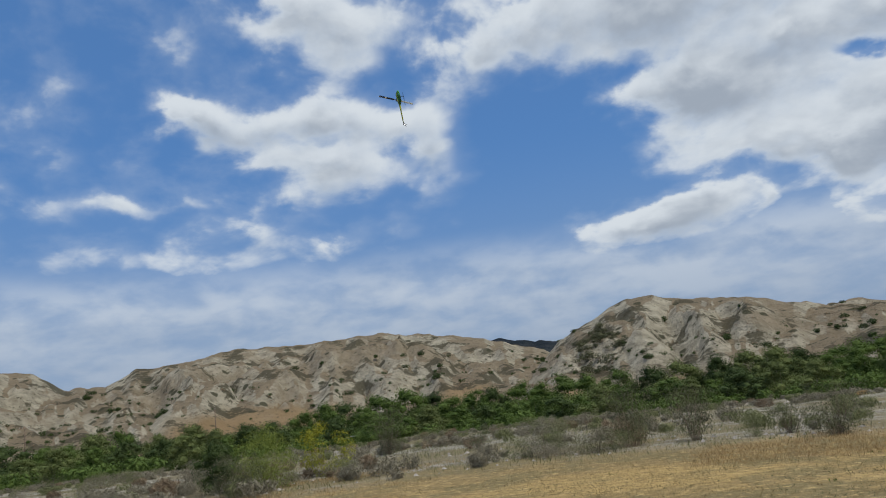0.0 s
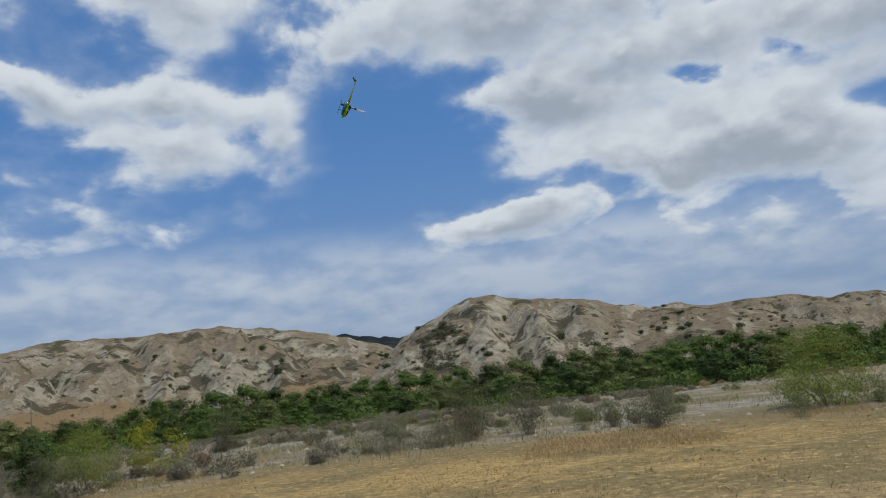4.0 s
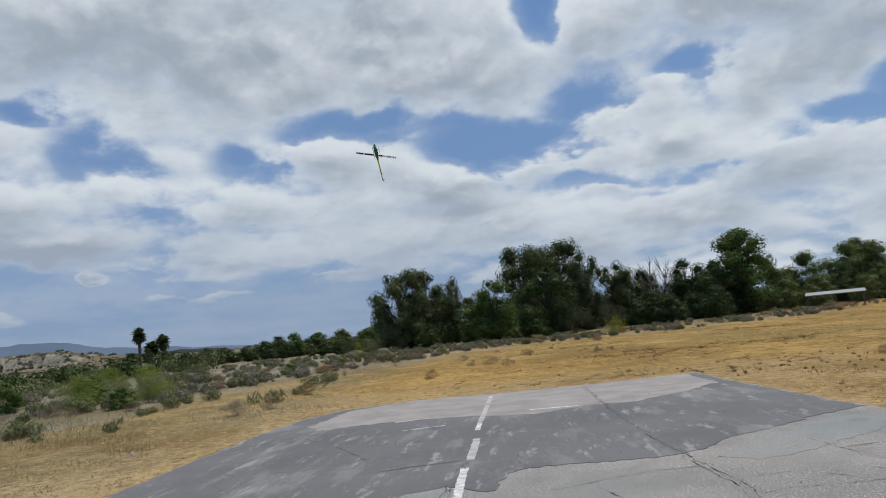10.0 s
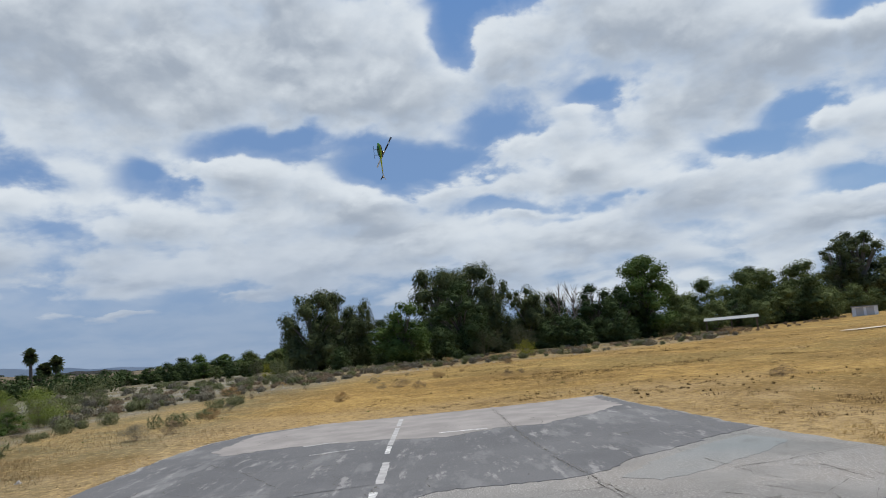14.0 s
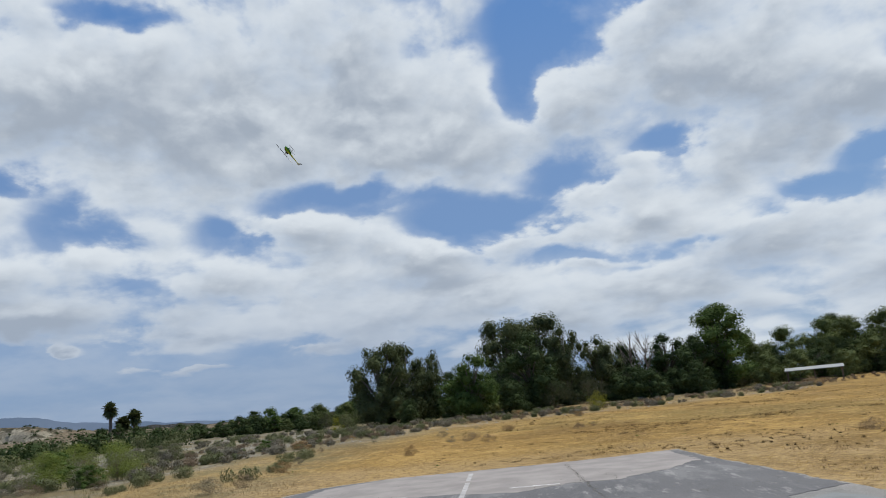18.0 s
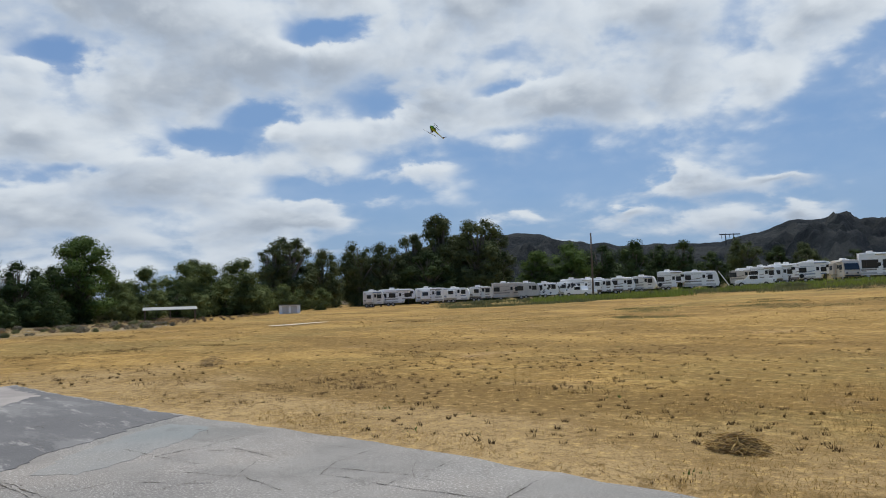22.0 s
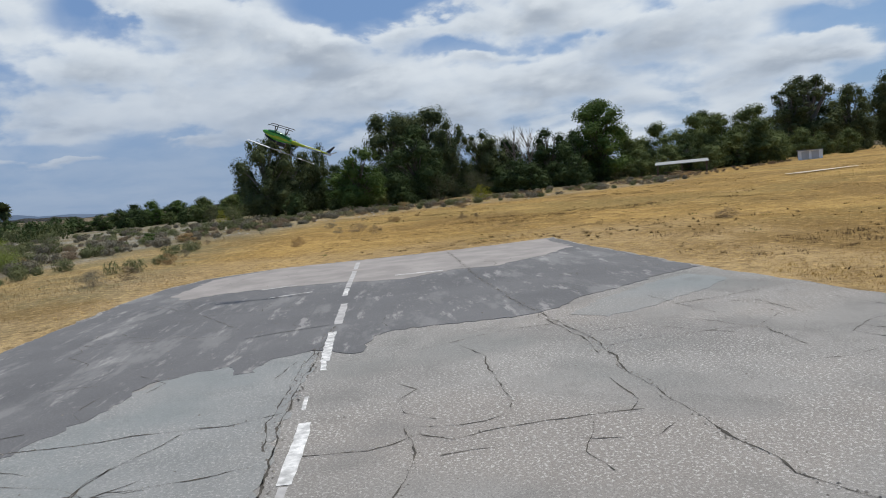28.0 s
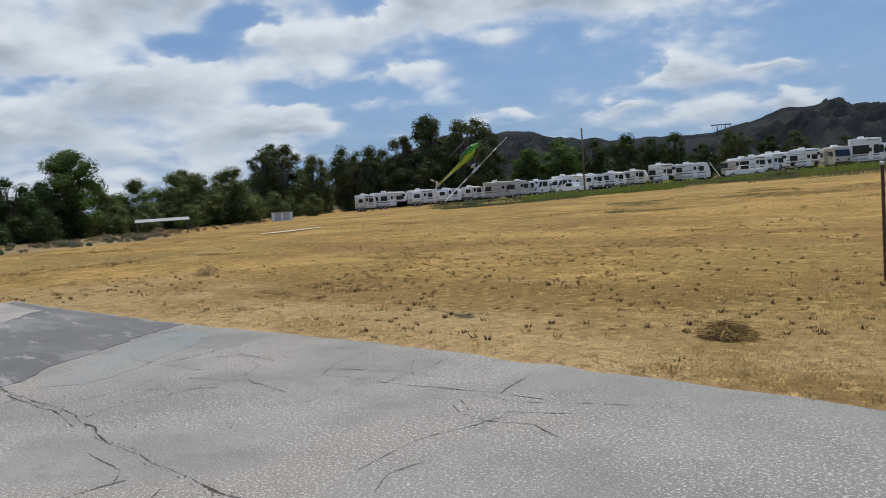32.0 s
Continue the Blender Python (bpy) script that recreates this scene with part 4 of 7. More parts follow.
def by_sight(kind, az, r, top, w=1.0, **more):
    """A plant at a heading and distance whose top stands at that angle over the horizon."""
    x, y = polar(az, r)
    return plant(kind, x, y, 1.7 + r * math.tan(radians(top)) - height(x, y), w, **more)


# the grove beyond the strip
for row in [("gum", 80.6, 86, 4.8, 1.0), ("gum", 82.2, 88, 4.7, 0.9), ("gum", 84.0, 90, 4.1, 0.75), ("green_tree", 87.2, 76, 3.7, 1.15), ("gum", 89.9, 96, 5.85, 1.0), ("gum", 92.0, 97, 6.0, 1.0),
            ("oak", 91.6, 86, 4.7, 1.0), ("gum", 94.2, 94, 5.1, 0.8), ("gum", 96.6, 96, 4.05, 0.9), ("oak", 98.4, 100, 3.1, 1.0), ("oak", 101.4, 102, 3.5, 1.1), ("green_tree", 104.9, 100, 5.15, 1.15),
            ("oak", 103.4, 98, 3.2, 1.0), ("willow", 106.6, 108, 2.6, 1.0), ("willow", 109.0, 112, 3.0, 1.0), ("willow", 111.6, 118, 3.3, 1.1), ("willow", 113.2, 112, 3.2, 1.1), ("oak", 112.3, 134, 3.5, 1.0),
            ("willow", 115.6, 116, 3.5, 1.1), ("tall_gum", 117.8, 150, 4.4, 1.2), ("tall_gum", 119.0, 152, 5.2, 1.3), ("gum", 121.4, 160, 4.0, 1.0), ("gum", 124.0, 172, 4.7, 1.0), ("gum", 126.0, 176, 4.4, 1.0),
            ("tall_gum", 127.9, 178, 5.2, 1.0), ("tall_gum", 130.2, 178, 6.7, 1.0), ("tall_gum", 131.6, 182, 5.2, 1.2), ("tall_gum", 133.0, 178, 6.2, 1.2), ("tall_gum", 134.2, 182, 5.2, 1.1), ("oak", 129.2, 172, 3.8, 1.3),
            ("green_tree", 137.3, 190, 3.5, 1.2), ("green_tree", 139.6, 192, 4.0, 1.2), ("oak", 142.0, 195, 3.8, 1.1), ("oak", 144.3, 190, 4.0, 0.9), ("oak", 146.0, 192, 3.6, 0.9), ("oak", 147.7, 190, 3.8, 0.9),
            ("gum", 151.8, 188, 3.85, 1.0), ("oak", 149.6, 196, 2.9, 1.0), ("oak", 153.9, 192, 3.1, 0.9), ("gum", 155.6, 190, 3.2, 0.9), ("oak", 158.5, 200, 2.6, 1.1)]:
    by_sight(*row)
for az in np.arange(115.5, 160, 1.7):
    by_sight("oak" if int(az) % 3 else "gum", az, 186 + 14 * ((az * 7) % 3), (2.0 if az < 150 else 1.6) + 0.8 * math.sin(az * 2.3), 1.15)
for az in np.arange(84, 116, 1.6):
    by_sight("oak", az, 104 + 4 * ((az * 5) % 3), (1.7 if az < 104 else 1.0) + 0.7 * math.sin(az * 1.7), 1.25)
rng = random.Random(11)
for az in np.arange(66, 122, 1.5):
    k = rng.choice(["dark_thicket", "thicket", "dark_thicket", "sage_bush"] if az < 112 else ["thicket", "green_thicket", "thicket"])
    r = np.interp(az, [66, 80, 100, 112, 122], [110, 82, 88, 104, 136]) + rng.uniform(-4, 9)
    by_sight(k, az + rng.uniform(-0.4, 0.4), r, np.interp(az, [66, 72, 78, 84, 122], [0.05, 0.3, 0.6, 1.0, 1.3]) + rng.uniform(-0.5, 0.35))
for row in [("green_thicket", 72.6, 120, 0.85), ("dark_thicket", 66.5, 130, 0.35), ("thicket", 76, 92, 0.75), ("oak", 50.7, 84, 0.75, 1.35), ("oak", 64.0, 190, 0.1, 1.3), ("oak", 61.5, 180, 0.2, 1.2)]:
    by_sight(*row)
for az, top in ((65.6, -0.1), (67.7, 0.3), (69.4, 0.3), (71.5, 0.8), (72.9, 0.3), (74.3, 0.75), (76.3, 0.5), (78.2, 0.8), (79.4, 1.4)):
    by_sight("oak" if int(az) % 2 else "green_tree", az, 104 + (az % 3) * 6, top, 1.5)
for az in np.arange(63.5, 81, 0.8):
    by_sight(("dark_thicket", "dark_thicket", "green_thicket", "thicket")[int(az * 1.25) % 4], az, 108 + (az * 3 % 2) * 5, float(np.interp(az, [63, 68, 72, 76, 80], [-0.35, 0.0, 0.35, 0.25, 0.6])) + 0.2 * math.sin(az * 3), 1.2)
for row in (("dark_thicket", 61.6, 228, 0.5, 1.0), ("oak", 62.6, 230, 0.75, 0.9), ("dark_thicket", 63.8, 228, 0.45, 1.0), ("green_thicket", 60.4, 120, -0.3, 1.0), ("dark_thicket", 56.5, 170, 0.0, 1.0), ("oak", 54.6, 200, 0.1, 0.9), ("thicket", 58.3, 90, -0.6, 1.2), ("dark_thicket", 52.6, 92, -0.1, 1.1), ("dark_thicket", 48.6, 88, -0.1, 1.2), ("oak", 49.6, 90, 0.5, 1.2)):
    by_sight(*row)
# willows along the wash
for lane, (r, top, step) in enumerate(((122, 0.45, 1.9), (92, -0.35, 2.2))):
    az = -40.0
    while az < 48:
        k = rng.choice(["thicket", "green_thicket", "dark_thicket", "green_thicket"])
        lift = np.interp(az, [-40, -20, -14, -8, -4, 0, 8, 16, 21, 24, 28, 36, 48], [0, -0.1, -0.5, 0.5, 0.6, -0.1, 0.2, 0.1, 0.5, -0.1, 0.4, 0.2, 0.2])
        by_sight(k, az, r + rng.uniform(-8, 8) + max(0, az - 30) * 1.0, top + lift * (1, 0.4)[lane] + rng.uniform(-0.35, 0.25), rng.uniform(0.85, 1.2))
        az += step * rng.uniform(0.7, 1.3)
# shrubs near the strip
for row in [("dark_bush", 8.0, 17.2, 1.15, 1.1), ("bright_bush", 12.6, 17.1, 1.95, 1.2), ("low_green", 12.8, 14.1, 0.45, 1.0), ("dark_bush", 5.7, 19.8, 1.5, 0.8), ("dark_bush", 4.3, 20.5, 1.75, 0.75), ("brown_brush", 4.0, 20.2, 0.7, 1.0),
            ("grey_brush", 3.2, 19.6, 0.6, 1.5), ("grey_brush", 2.0, 20.2, 0.8, 1.3), ("low_green", 6.9, 19.0, 0.6, 0.8), ("low_green", 10.6, 15.4, 0.4, 1.0), ("low_green", 13.7, 17.0, 0.6, 1.1),
            ("dark_thicket", -6.6, 20.7, 1.35, 0.75), ("bright_bush", -5.2, 20.4, 1.6, 0.9), ("yellow_bush", -4.1, 22.6, 1.5, 0.9), ("sage_bush", -5.6, 19.3, 1.1, 1.0), ("dark_bush", -3.0, 30.5, 1.8, 0.8), ("bright_bush", 27.0, 16.8, 1.3, 1.2),
            ("bright_bush", 28.7, 14.9, 1.45, 1.15), ("low_green", 31.0, 15.9, 1.0, 1.2), ("low_green", 35.3, 21.8, 1.4, 1.0), ("yellow_bush", 64.6, -7.0, 1.6, 0.9), ("yellow_bush", 70.4, 15.9, 1.4, 0.9), ("low_green", 56.6, 12.0, 1.6, 1.0), ("grey_brush", 19.7, 7.8, 0.4, 1.6),
            ("brown_brush", 20.7, 7.3, 0.35, 1.2), ("brown_brush", 21.6, -9.4, 0.3, 1.6), ("bright_bush", 38.0, 22.0, 1.5, 1.2), ("low_green", 42.0, 19.0, 1.5, 1.2), ("green_thicket", 30.0, 22.0, 1.4, 0.9)]:
    plant(row[0], *row[1:])


# ---- the strip's patches, lines and cracks ----
DARK = [(8.75, 5.58), (8.0, 4.6), (6.6, 3.9), (5.7, 3.1), (6.84, 2.76), (7.7, 2.67), (7.98, 2.34), (8.17, 1.95), (7.68, 1.8), (7.74, 1.65), (8.27, 1.52), (8.51, 1.09), (8.1, 0.6), (9.15, 0.39), (9.31, -0.02),
    (9.28, -0.58), (9.29, -1.28), (9.6, -1.88), (10.3, -2.38), (10.92, -3.2), (11.5, -3.82), (12.1, -4.74), (18.2, -4.14), (20.4, -4.02), (19.75, -1.5), (19.45, 2.9), (18.5, 4.6), (17.1, 5.23), (15.0, 5.48)]
FAR = [(19.4, 3.0), (19.5, 0.2), (19.95, -2.4), (20.45, -3.8), (17.5, -3.9), (16.3, -3.1), (15.05, -1.8), (15.2, -1.0), (14.5, 0.15), (15.0, 1.4), (15.1, 3.2), (14.6, 4.2), (15.6, 4.7), (18.2, 4.4)]
SEAL = [(-1.5, 0.99), (4.5, 0.99), (5.85, 1.06), (7.48, 1.04), (8.4, 1.0), (8.5, 1.3), (8.3, 1.9), (8.0, 2.5), (7.0, 2.8), (6.0, 3.2), (5.0, 3.0), (2.0, 3.4), (-1.5, 3.2)]
LIGHT = [(9.1, -1.9), (9.9, -2.5), (10.9, -3.5), (11.4, -4.3), (10.6, -4.6), (9.9, -3.9), (9.2, -3.1), (8.7, -2.3)]
slab("smooth_seal", ragged(SEAL, 0.12, 0.05, 6), -0.02, 0.003, M_SEAL, strip, "smooth blue-grey sealed asphalt")
slab("smooth_seal", ragged(LIGHT, 0.12, 0.05, 7), -0.02, 0.003, M_SEAL, strip, "smooth blue-grey sealed asphalt")
slab("dark_patch", ragged(DARK, 0.10, 0.045, 4), -0.02, 0.006, M_PATCH, strip, "dark newer asphalt patch with ragged edges")
slab("bleached_band", ragged(FAR, 0.14, 0.09, 5), -0.02, 0.009, M_WORN, strip, "bleached worn band of asphalt")


def inside(poly, x, y):
    hit = False
    for i in range(len(poly)):
        (x0, y0), (x1, y1) = poly[i], poly[i - 1]
        if (y0 > y) != (y1 > y) and x < (x1 - x0) * (y - y0) / (y1 - y0) + x0:
            hit = not hit
    return hit


def strip_z(x, y):
    return 0.009 if inside(FAR, x, y) else 0.006 if inside(DARK, x, y) else 0.003 if inside(SEAL, x, y) or inside(LIGHT, x, y) else 0.0


def ribbon(name, pts, width, mat, lift, rough=0.35, seed=0, label=""):
    """A flat ragged band of paint or crack filler along a line on the strip."""
    rng, v, f = random.Random(seed), [], []
    fine = []
    for (x0, y0), (x1, y1) in zip(pts, pts[1:]):
        n = max(1, int(math.hypot(x1 - x0, y1 - y0) / 0.09))
        fine += [(x0 + (x1 - x0) * k / n, y0 + (y1 - y0) * k / n) for k in range(n)]
    fine.append(pts[-1])
    for i, (x, y) in enumerate(fine):
        (xa, ya), (xb, yb) = fine[max(i - 1, 0)], fine[min(i + 1, len(fine) - 1)]
        d = math.hypot(xb - xa, yb - ya) or 1
        nx, ny = -(yb - ya) / d, (xb - xa) / d
        a, b = (width / 2 * (1 + rng.uniform(-rough, rough)) for _ in range(2))
        z = strip_z(x, y) + lift
        v += [(x + nx * a, y + ny * a, z), (x - nx * b, y - ny * b, z)]
    f = [(2 * i, 2 * i + 1, 2 * i + 3, 2 * i + 2) for i in range(len(fine) - 1)]
    ob = mesh_object(name, v, f, mat, strip, label)
    return ob


for x0, x1, y0, y1, w, mat in [(18.8, 17.2, 1.12, 1.10, 0.10, M_LINE_FAINT), (16.8, 14.0, 1.09, 1.07, 0.10, M_LINE_FAINT), (13.9, 12.9, 1.07, 1.05, 0.09, M_LINE), (11.95, 10.1, 0.99, 0.95, 0.11, M_LINE_FAINT), (9.56, 7.9, 0.98, 0.92, 0.10, M_LINE),
                               (7.9, 7.5, 0.93, 0.90, 0.06, M_LINE), (6.55, 6.15, 0.95, 0.93, 0.035, M_LINE), (5.78, 4.53, 0.87, 0.85, 0.10, M_LINE), (4.5, 4.2, 0.85, 0.85, 0.06, M_LINE_FAINT), (1.5, -1.0, 0.86, 0.85, 0.10, M_LINE), (-4, -7, 0.86, 0.86, 0.10, M_LINE)]:
    ribbon("line_marking", [(x0, y0), ((x0 + x1) / 2, (y0 + y1) / 2), (x1, y1)], w, mat, 0.004, 0.16, int(x0 * 10) % 97, "worn white paint dash")
ribbon("line_marking", [(15.2, 0.2), (15.2, -0.75)], 0.10, M_LINE, 0.004, 0.5, 3, "short worn white cross line")
ribbon("line_marking", [(15.0, 2.8), (15.2, 2.15)], 0.09, M_LINE_FAINT, 0.004, 0.5, 5, "faded cross line")
ribbon("line_marking", [(13.6, 2.45), (13.9, 1.7)], 0.08, M_LINE_FAINT, 0.004, 0.5, 4, "faded cross line")
ribbon("tar_streak", [(9.75, 2.1), (9.95, 1.6), (10.1, 1.08)], 0.03, M_TAR, 0.004, 0.6, 8, "thin black tar streak")
CRUMBS = []


def crack(pts, width, seed, sway=0.03):
    """A broken crevice that swells, pinches shut and opens again, with crumbs beside it."""
    rng, line = random.Random(seed), []
    for (x0, y0), (x1, y1) in zip(pts, pts[1:]):
        n = max(1, int(math.hypot(x1 - x0, y1 - y0) / 0.035))
        line += [(x0 + (x1 - x0) * k / n, y0 + (y1 - y0) * k / n) for k in range(n)]
    line.append(pts[-1])
    s = np.arange(len(line)) * 0.035
    off = sway * fbm(s / 0.30, 0 * s + seed * 3.7, seed, 4) * 1.5
    open_ = np.clip(0.4 + 1.6 * fbm(s / 0.16, 0 * s + seed * 1.3, seed + 50, 3), 0.16, 1.6)
    v = []
    for i, (x, y) in enumerate(line):
        (xa, ya), (xb, yb) = line[max(i - 2, 0)], line[min(i + 2, len(line) - 1)]
        d = math.hypot(xb - xa, yb - ya) or 1
        nx, ny = -(yb - ya) / d, (xb - xa) / d
        x, y = x + nx * off[i], y + ny * off[i]
        z = strip_z(x, y) + 0.003
        a, b = ((0.24 * width + 0.0035) * open_[i] * rng.uniform(0.4, 1.6) for _ in range(2))
        v += [(x + nx * a, y + ny * a, z), (x - nx * b, y - ny * b, z)]
        if rng.random() < min(0.8, width * 26):
            t = rng.choice((-1, 1)) * (width * rng.uniform(0.4, 1.8))
            CRUMBS.append((x + nx * t, y + ny * t, z - 0.003, rng.uniform(0.35, 1.0) * (0.006 + width * 0.3)))
    mesh_object("crack", v, [(2 * i, 2 * i + 1, 2 * i + 3, 2 * i + 2) for i in range(len(line) - 1)], M_CRACK, strip)


for k, (w, pts) in enumerate([
        (0.034, [(9.93, 0.99), (8.6, 1.02), (7.48, 1.05), (6.65, 1.07), (5.92, 1.08), (5.06, 1.0), (4.57, 1.0), (3.0, 1.0)]), (0.022, [(8.6, 1.1), (7.5, 1.13), (6.6, 1.15), (5.9, 1.16), (5.2, 1.08)]),
        (0.030, [(19.14, -1.13), (13.98, -1.26), (10.61, -1.48), (8.66, -1.71), (7.59, -1.84), (6.81, -1.82), (6.27, -1.79), (5.47, -1.81), (4.41, -1.91), (4.12, -1.99), (3.86, -1.96), (3.4, -2.2)]),
        (0.022, [(8.9, -1.62), (8.2, -1.68), (7.7, -1.76), (7.0, -1.74)]), (0.024, [(5.02, 0.83), (4.98, 0.36), (5.21, 0.01), (5.02, -0.21), (5.14, -0.54), (5.19, -0.83), (5.19, -1.19), (5.21, -1.58)]),
        (0.016, [(5.37, 0.0), (5.32, -0.29), (5.35, -0.46), (5.48, -0.65), (5.86, -0.73), (6.53, -0.66), (7.45, -0.69), (8.01, -0.5)]), (0.022, [(5.37, 0.09), (4.88, 0.06), (4.33, 0.15), (4.1, 0.18), (3.2, 0.1)]),
        (0.020, [(5.8, 3.6), (5.83, 3.0), (5.83, 2.63), (5.93, 2.18), (5.91, 1.48), (6.1, 1.08)]), (0.016, [(7.79, 0.75), (7.88, 0.36), (8.0, -0.1), (8.3, -0.6), (8.55, -1.1), (8.6, -1.65)]),
        (0.017, [(7.25, -1.9), (7.36, -2.24), (7.37, -2.64), (7.49, -3.1), (7.32, -3.55)]), (0.015, [(9.05, -3.22), (9.25, -3.95), (9.7, -5.0)]), (0.017, [(9.8, -3.13), (9.4, -3.2), (8.68, -3.32), (8.23, -3.41)]),
        (0.018, [(8.05, -3.07), (7.79, -3.22), (7.53, -3.28), (7.34, -3.52), (7.06, -3.46), (6.68, -3.46), (6.5, -3.47)]), (0.014, [(8.51, -4.92), (8.12, -4.98), (7.72, -5.04), (7.5, -5.09)]),
        (0.014, [(7.07, -4.18), (6.58, -4.46), (5.9, -4.7)]), (0.014, [(8.82, -4.1), (8.2, -4.12), (7.79, -4.17)]), (0.014, [(6.77, -4.08), (5.92, -4.25), (5.31, -4.43), (4.75, -4.60), (4.24, -4.69)]),
        (0.012, [(5.98, -4.29), (6.10, -4.96), (6.3, -5.4)]), (0.012, [(6.78, -4.05), (7.2, -4.5), (7.4, -5.1)]), (0.012, [(4.68, -4.54), (5.01, -5.33)]), (0.010, [(10.5, 4.4), (10.2, 3.2), (10.1, 2.2), (9.9, 1.4)]),
        (0.010, [(12.5, -1.4), (12.7, -2.4), (12.9, -3.4), (13.4, -4.2)]), (0.010, [(14.2, 4.6), (12.0, 3.1), (10.4, 2.3)]), (0.010, [(4.6, 3.9), (4.7, 2.8), (4.75, 1.8), (4.9, 1.1)]), (0.012, [(4.1, -2.6), (4.3, -3.3), (4.2, -4.1)])]):
    crack(pts, w, k + 1)
rng = random.Random(21)
for k in range(80):
    x, y = rng.uniform(2.5, 17), rng.uniform(-5.2, 5.0)
    pts, a = [(x, y)], rng.uniform(-0.35, 0.35) + (0 if rng.random() < 0.45 else math.pi / 2)
    for _ in range(rng.randint(2, 5)):
        b = a + rng.uniform(-0.7, 0.7)
        x, y = x + 0.35 * math.cos(b), y + 0.35 * math.sin(b)
        if not (0 < x < 18.5 and -5.2 + max(0, x - 6) * 0.09 < y < 4.6):
            break
        pts.append((x, y))
    if len(pts) > 2:
        crack(pts, rng.uniform(0.004, 0.009), 100 + k, 0.02)


def crumbs(spots):
    rng, v, f = random.Random(9), [], []
    for x, y, z, r in spots:
        o, a = len(v), rng.uniform(0, 6.28)
        v += [(x + r * math.cos(a + k * 1.57) * rng.uniform(0.6, 1.2), y + r * math.sin(a + k * 1.57) * rng.uniform(0.6, 1.2), z) for k in range(4)] + [(x, y, z + r * rng.uniform(0.5, 0.9))]
        f += [(o + k, o + (k + 1) % 4, o + 4) for k in range(4)]
    tagged(mesh_object("asphalt_crumbs", v, f, M_CRUMB), "loose asphalt crumbs along the cracks", "crumbs", kind="stuff")


rng = random.Random(33)
crumbs(CRUMBS + [(x, y, strip_z(x, y), rng.uniform(0.004, 0.014)) for x, y in [(rng.uniform(2.5, 16), rng.uniform(-5.2, 4.4)) for _ in range(160)]])


# ---- ground cover ----
def tufts(name, spots, blades, size, mat, label, category, seed, spread=0.10, lean=0.6, slim=0.12):
    """Grass or weed blades at the spots: thin bent triangles, too many to count."""
    rng = np.random.default_rng(seed)
    spots = np.asarray(spots)
    n = len(spots) * blades
    base = np.repeat(spots, blades, axis=0)
    xy = base[:, :2] + rng.normal(size=(n, 2)) * spread
    z = land(xy[:, 0], xy[:, 1])[0] - 0.01
    h = size * base[:, 2] * rng.uniform(0.5, 1.2, n)
    a = rng.uniform(0, 6.283, n)
    tip = np.stack([xy[:, 0] + np.cos(a) * h * lean * rng.random(n), xy[:, 1] + np.sin(a) * h * lean * rng.random(n), z + h], 1)
    b = rng.uniform(0, 6.283, n)
    w = h * slim
    dx = np.stack([np.cos(b) * w, np.sin(b) * w, 0 * w], 1)
    p = np.stack([xy[:, 0], xy[:, 1], z], 1)
    v = np.stack([p - dx, p + dx, tip], 1).reshape(-1, 3)
    ob = mesh_object(name, v, np.arange(n * 3).reshape(-1, 3), mat)
    return tagged(ob, label, category, kind="stuff")


def scatter(seed, count, az0, az1, r0, r1, keep=None, power=1.0):
    """Random spots off the strip, as rows of x, y and a size factor."""
    rng, out, have = np.random.default_rng(seed), [], 0
    while have < count:
        az, r = np.radians(rng.uniform(az0, az1, 4000)), r0 + (r1 - r0) * rng.random(4000) ** power
        x, y = r * np.sin(az), r * np.cos(az)
        off = ~((x > -26) & (x < 20.9) & (y > -5.95) & (y < 5.85)) | ((x > 17) & (y > 5.6 - (x - 17) * 0.7)) | ((x > 6) & (y < -5.9 + (x - 6) * 0.115))
        if keep is not None:
            off &= keep(x, y)
        out.append(np.stack([x, y, rng.uniform(0.5, 1.3, 4000)], 1)[off])
        have += len(out[-1])
    return np.concatenate(out)[:count]


def patchy(level, scale, seed):
    return lambda x, y: fbm(x / scale, y / scale, seed) > level


DRIFTS = [(22.0, -9.7), (13.5, -8.3), (17.7, -6.6), (10.2, -11.6)]
tufts("dry_grass", scatter(31, 26000, 50, 172, 5.9, 40, patchy(-0.2, 3.0, 31), 1.3), 5, 0.030, M_STRAW, "short mown dry golden grass", "grass", 31, 0.16, 2.2, 0.16)
tufts("dry_grass", scatter(32, 9000, 88, 172, 36, 112, patchy(-0.15, 6.0, 32)), 4, 0.07, M_STRAW, "dry golden grass across the field", "grass", 32, 0.40, 1.8, 0.25)
tufts("dry_grass", scatter(33, 18000, -36, 62, 7, 21, patchy(-0.15, 2.4, 33)), 5, 0.038, M_STRAW_DULL, "short dry grass beside the strip", "grass", 33, 0.16, 2.0, 0.15)
tufts("rusty_grass", scatter(34, 3600, -36, 62, 15, 22, patchy(0.12, 3.2, 34)), 9, 0.075, M_STRAW_ORANGE, "rusty dry grass along the verge", "grass", 34, 0.2, 1.3, 0.05)
tufts("rusty_grass", scatter(35, 4200, 52, 100, 19, 50, patchy(0.12, 4.0, 35)), 7, 0.065, M_STRAW_ORANGE, "rusty dry grass along the verge", "grass", 35, 0.25, 1.2, 0.07)
tufts("weed_stalks", scatter(36, 700, 60, 172, 6.2, 70, patchy(0.2, 2.2, 36), 1.2), 12, 0.030, M_STALK, "small dead brown weeds in the field", "weeds", 36, 0.05, 1.8, 0.12)
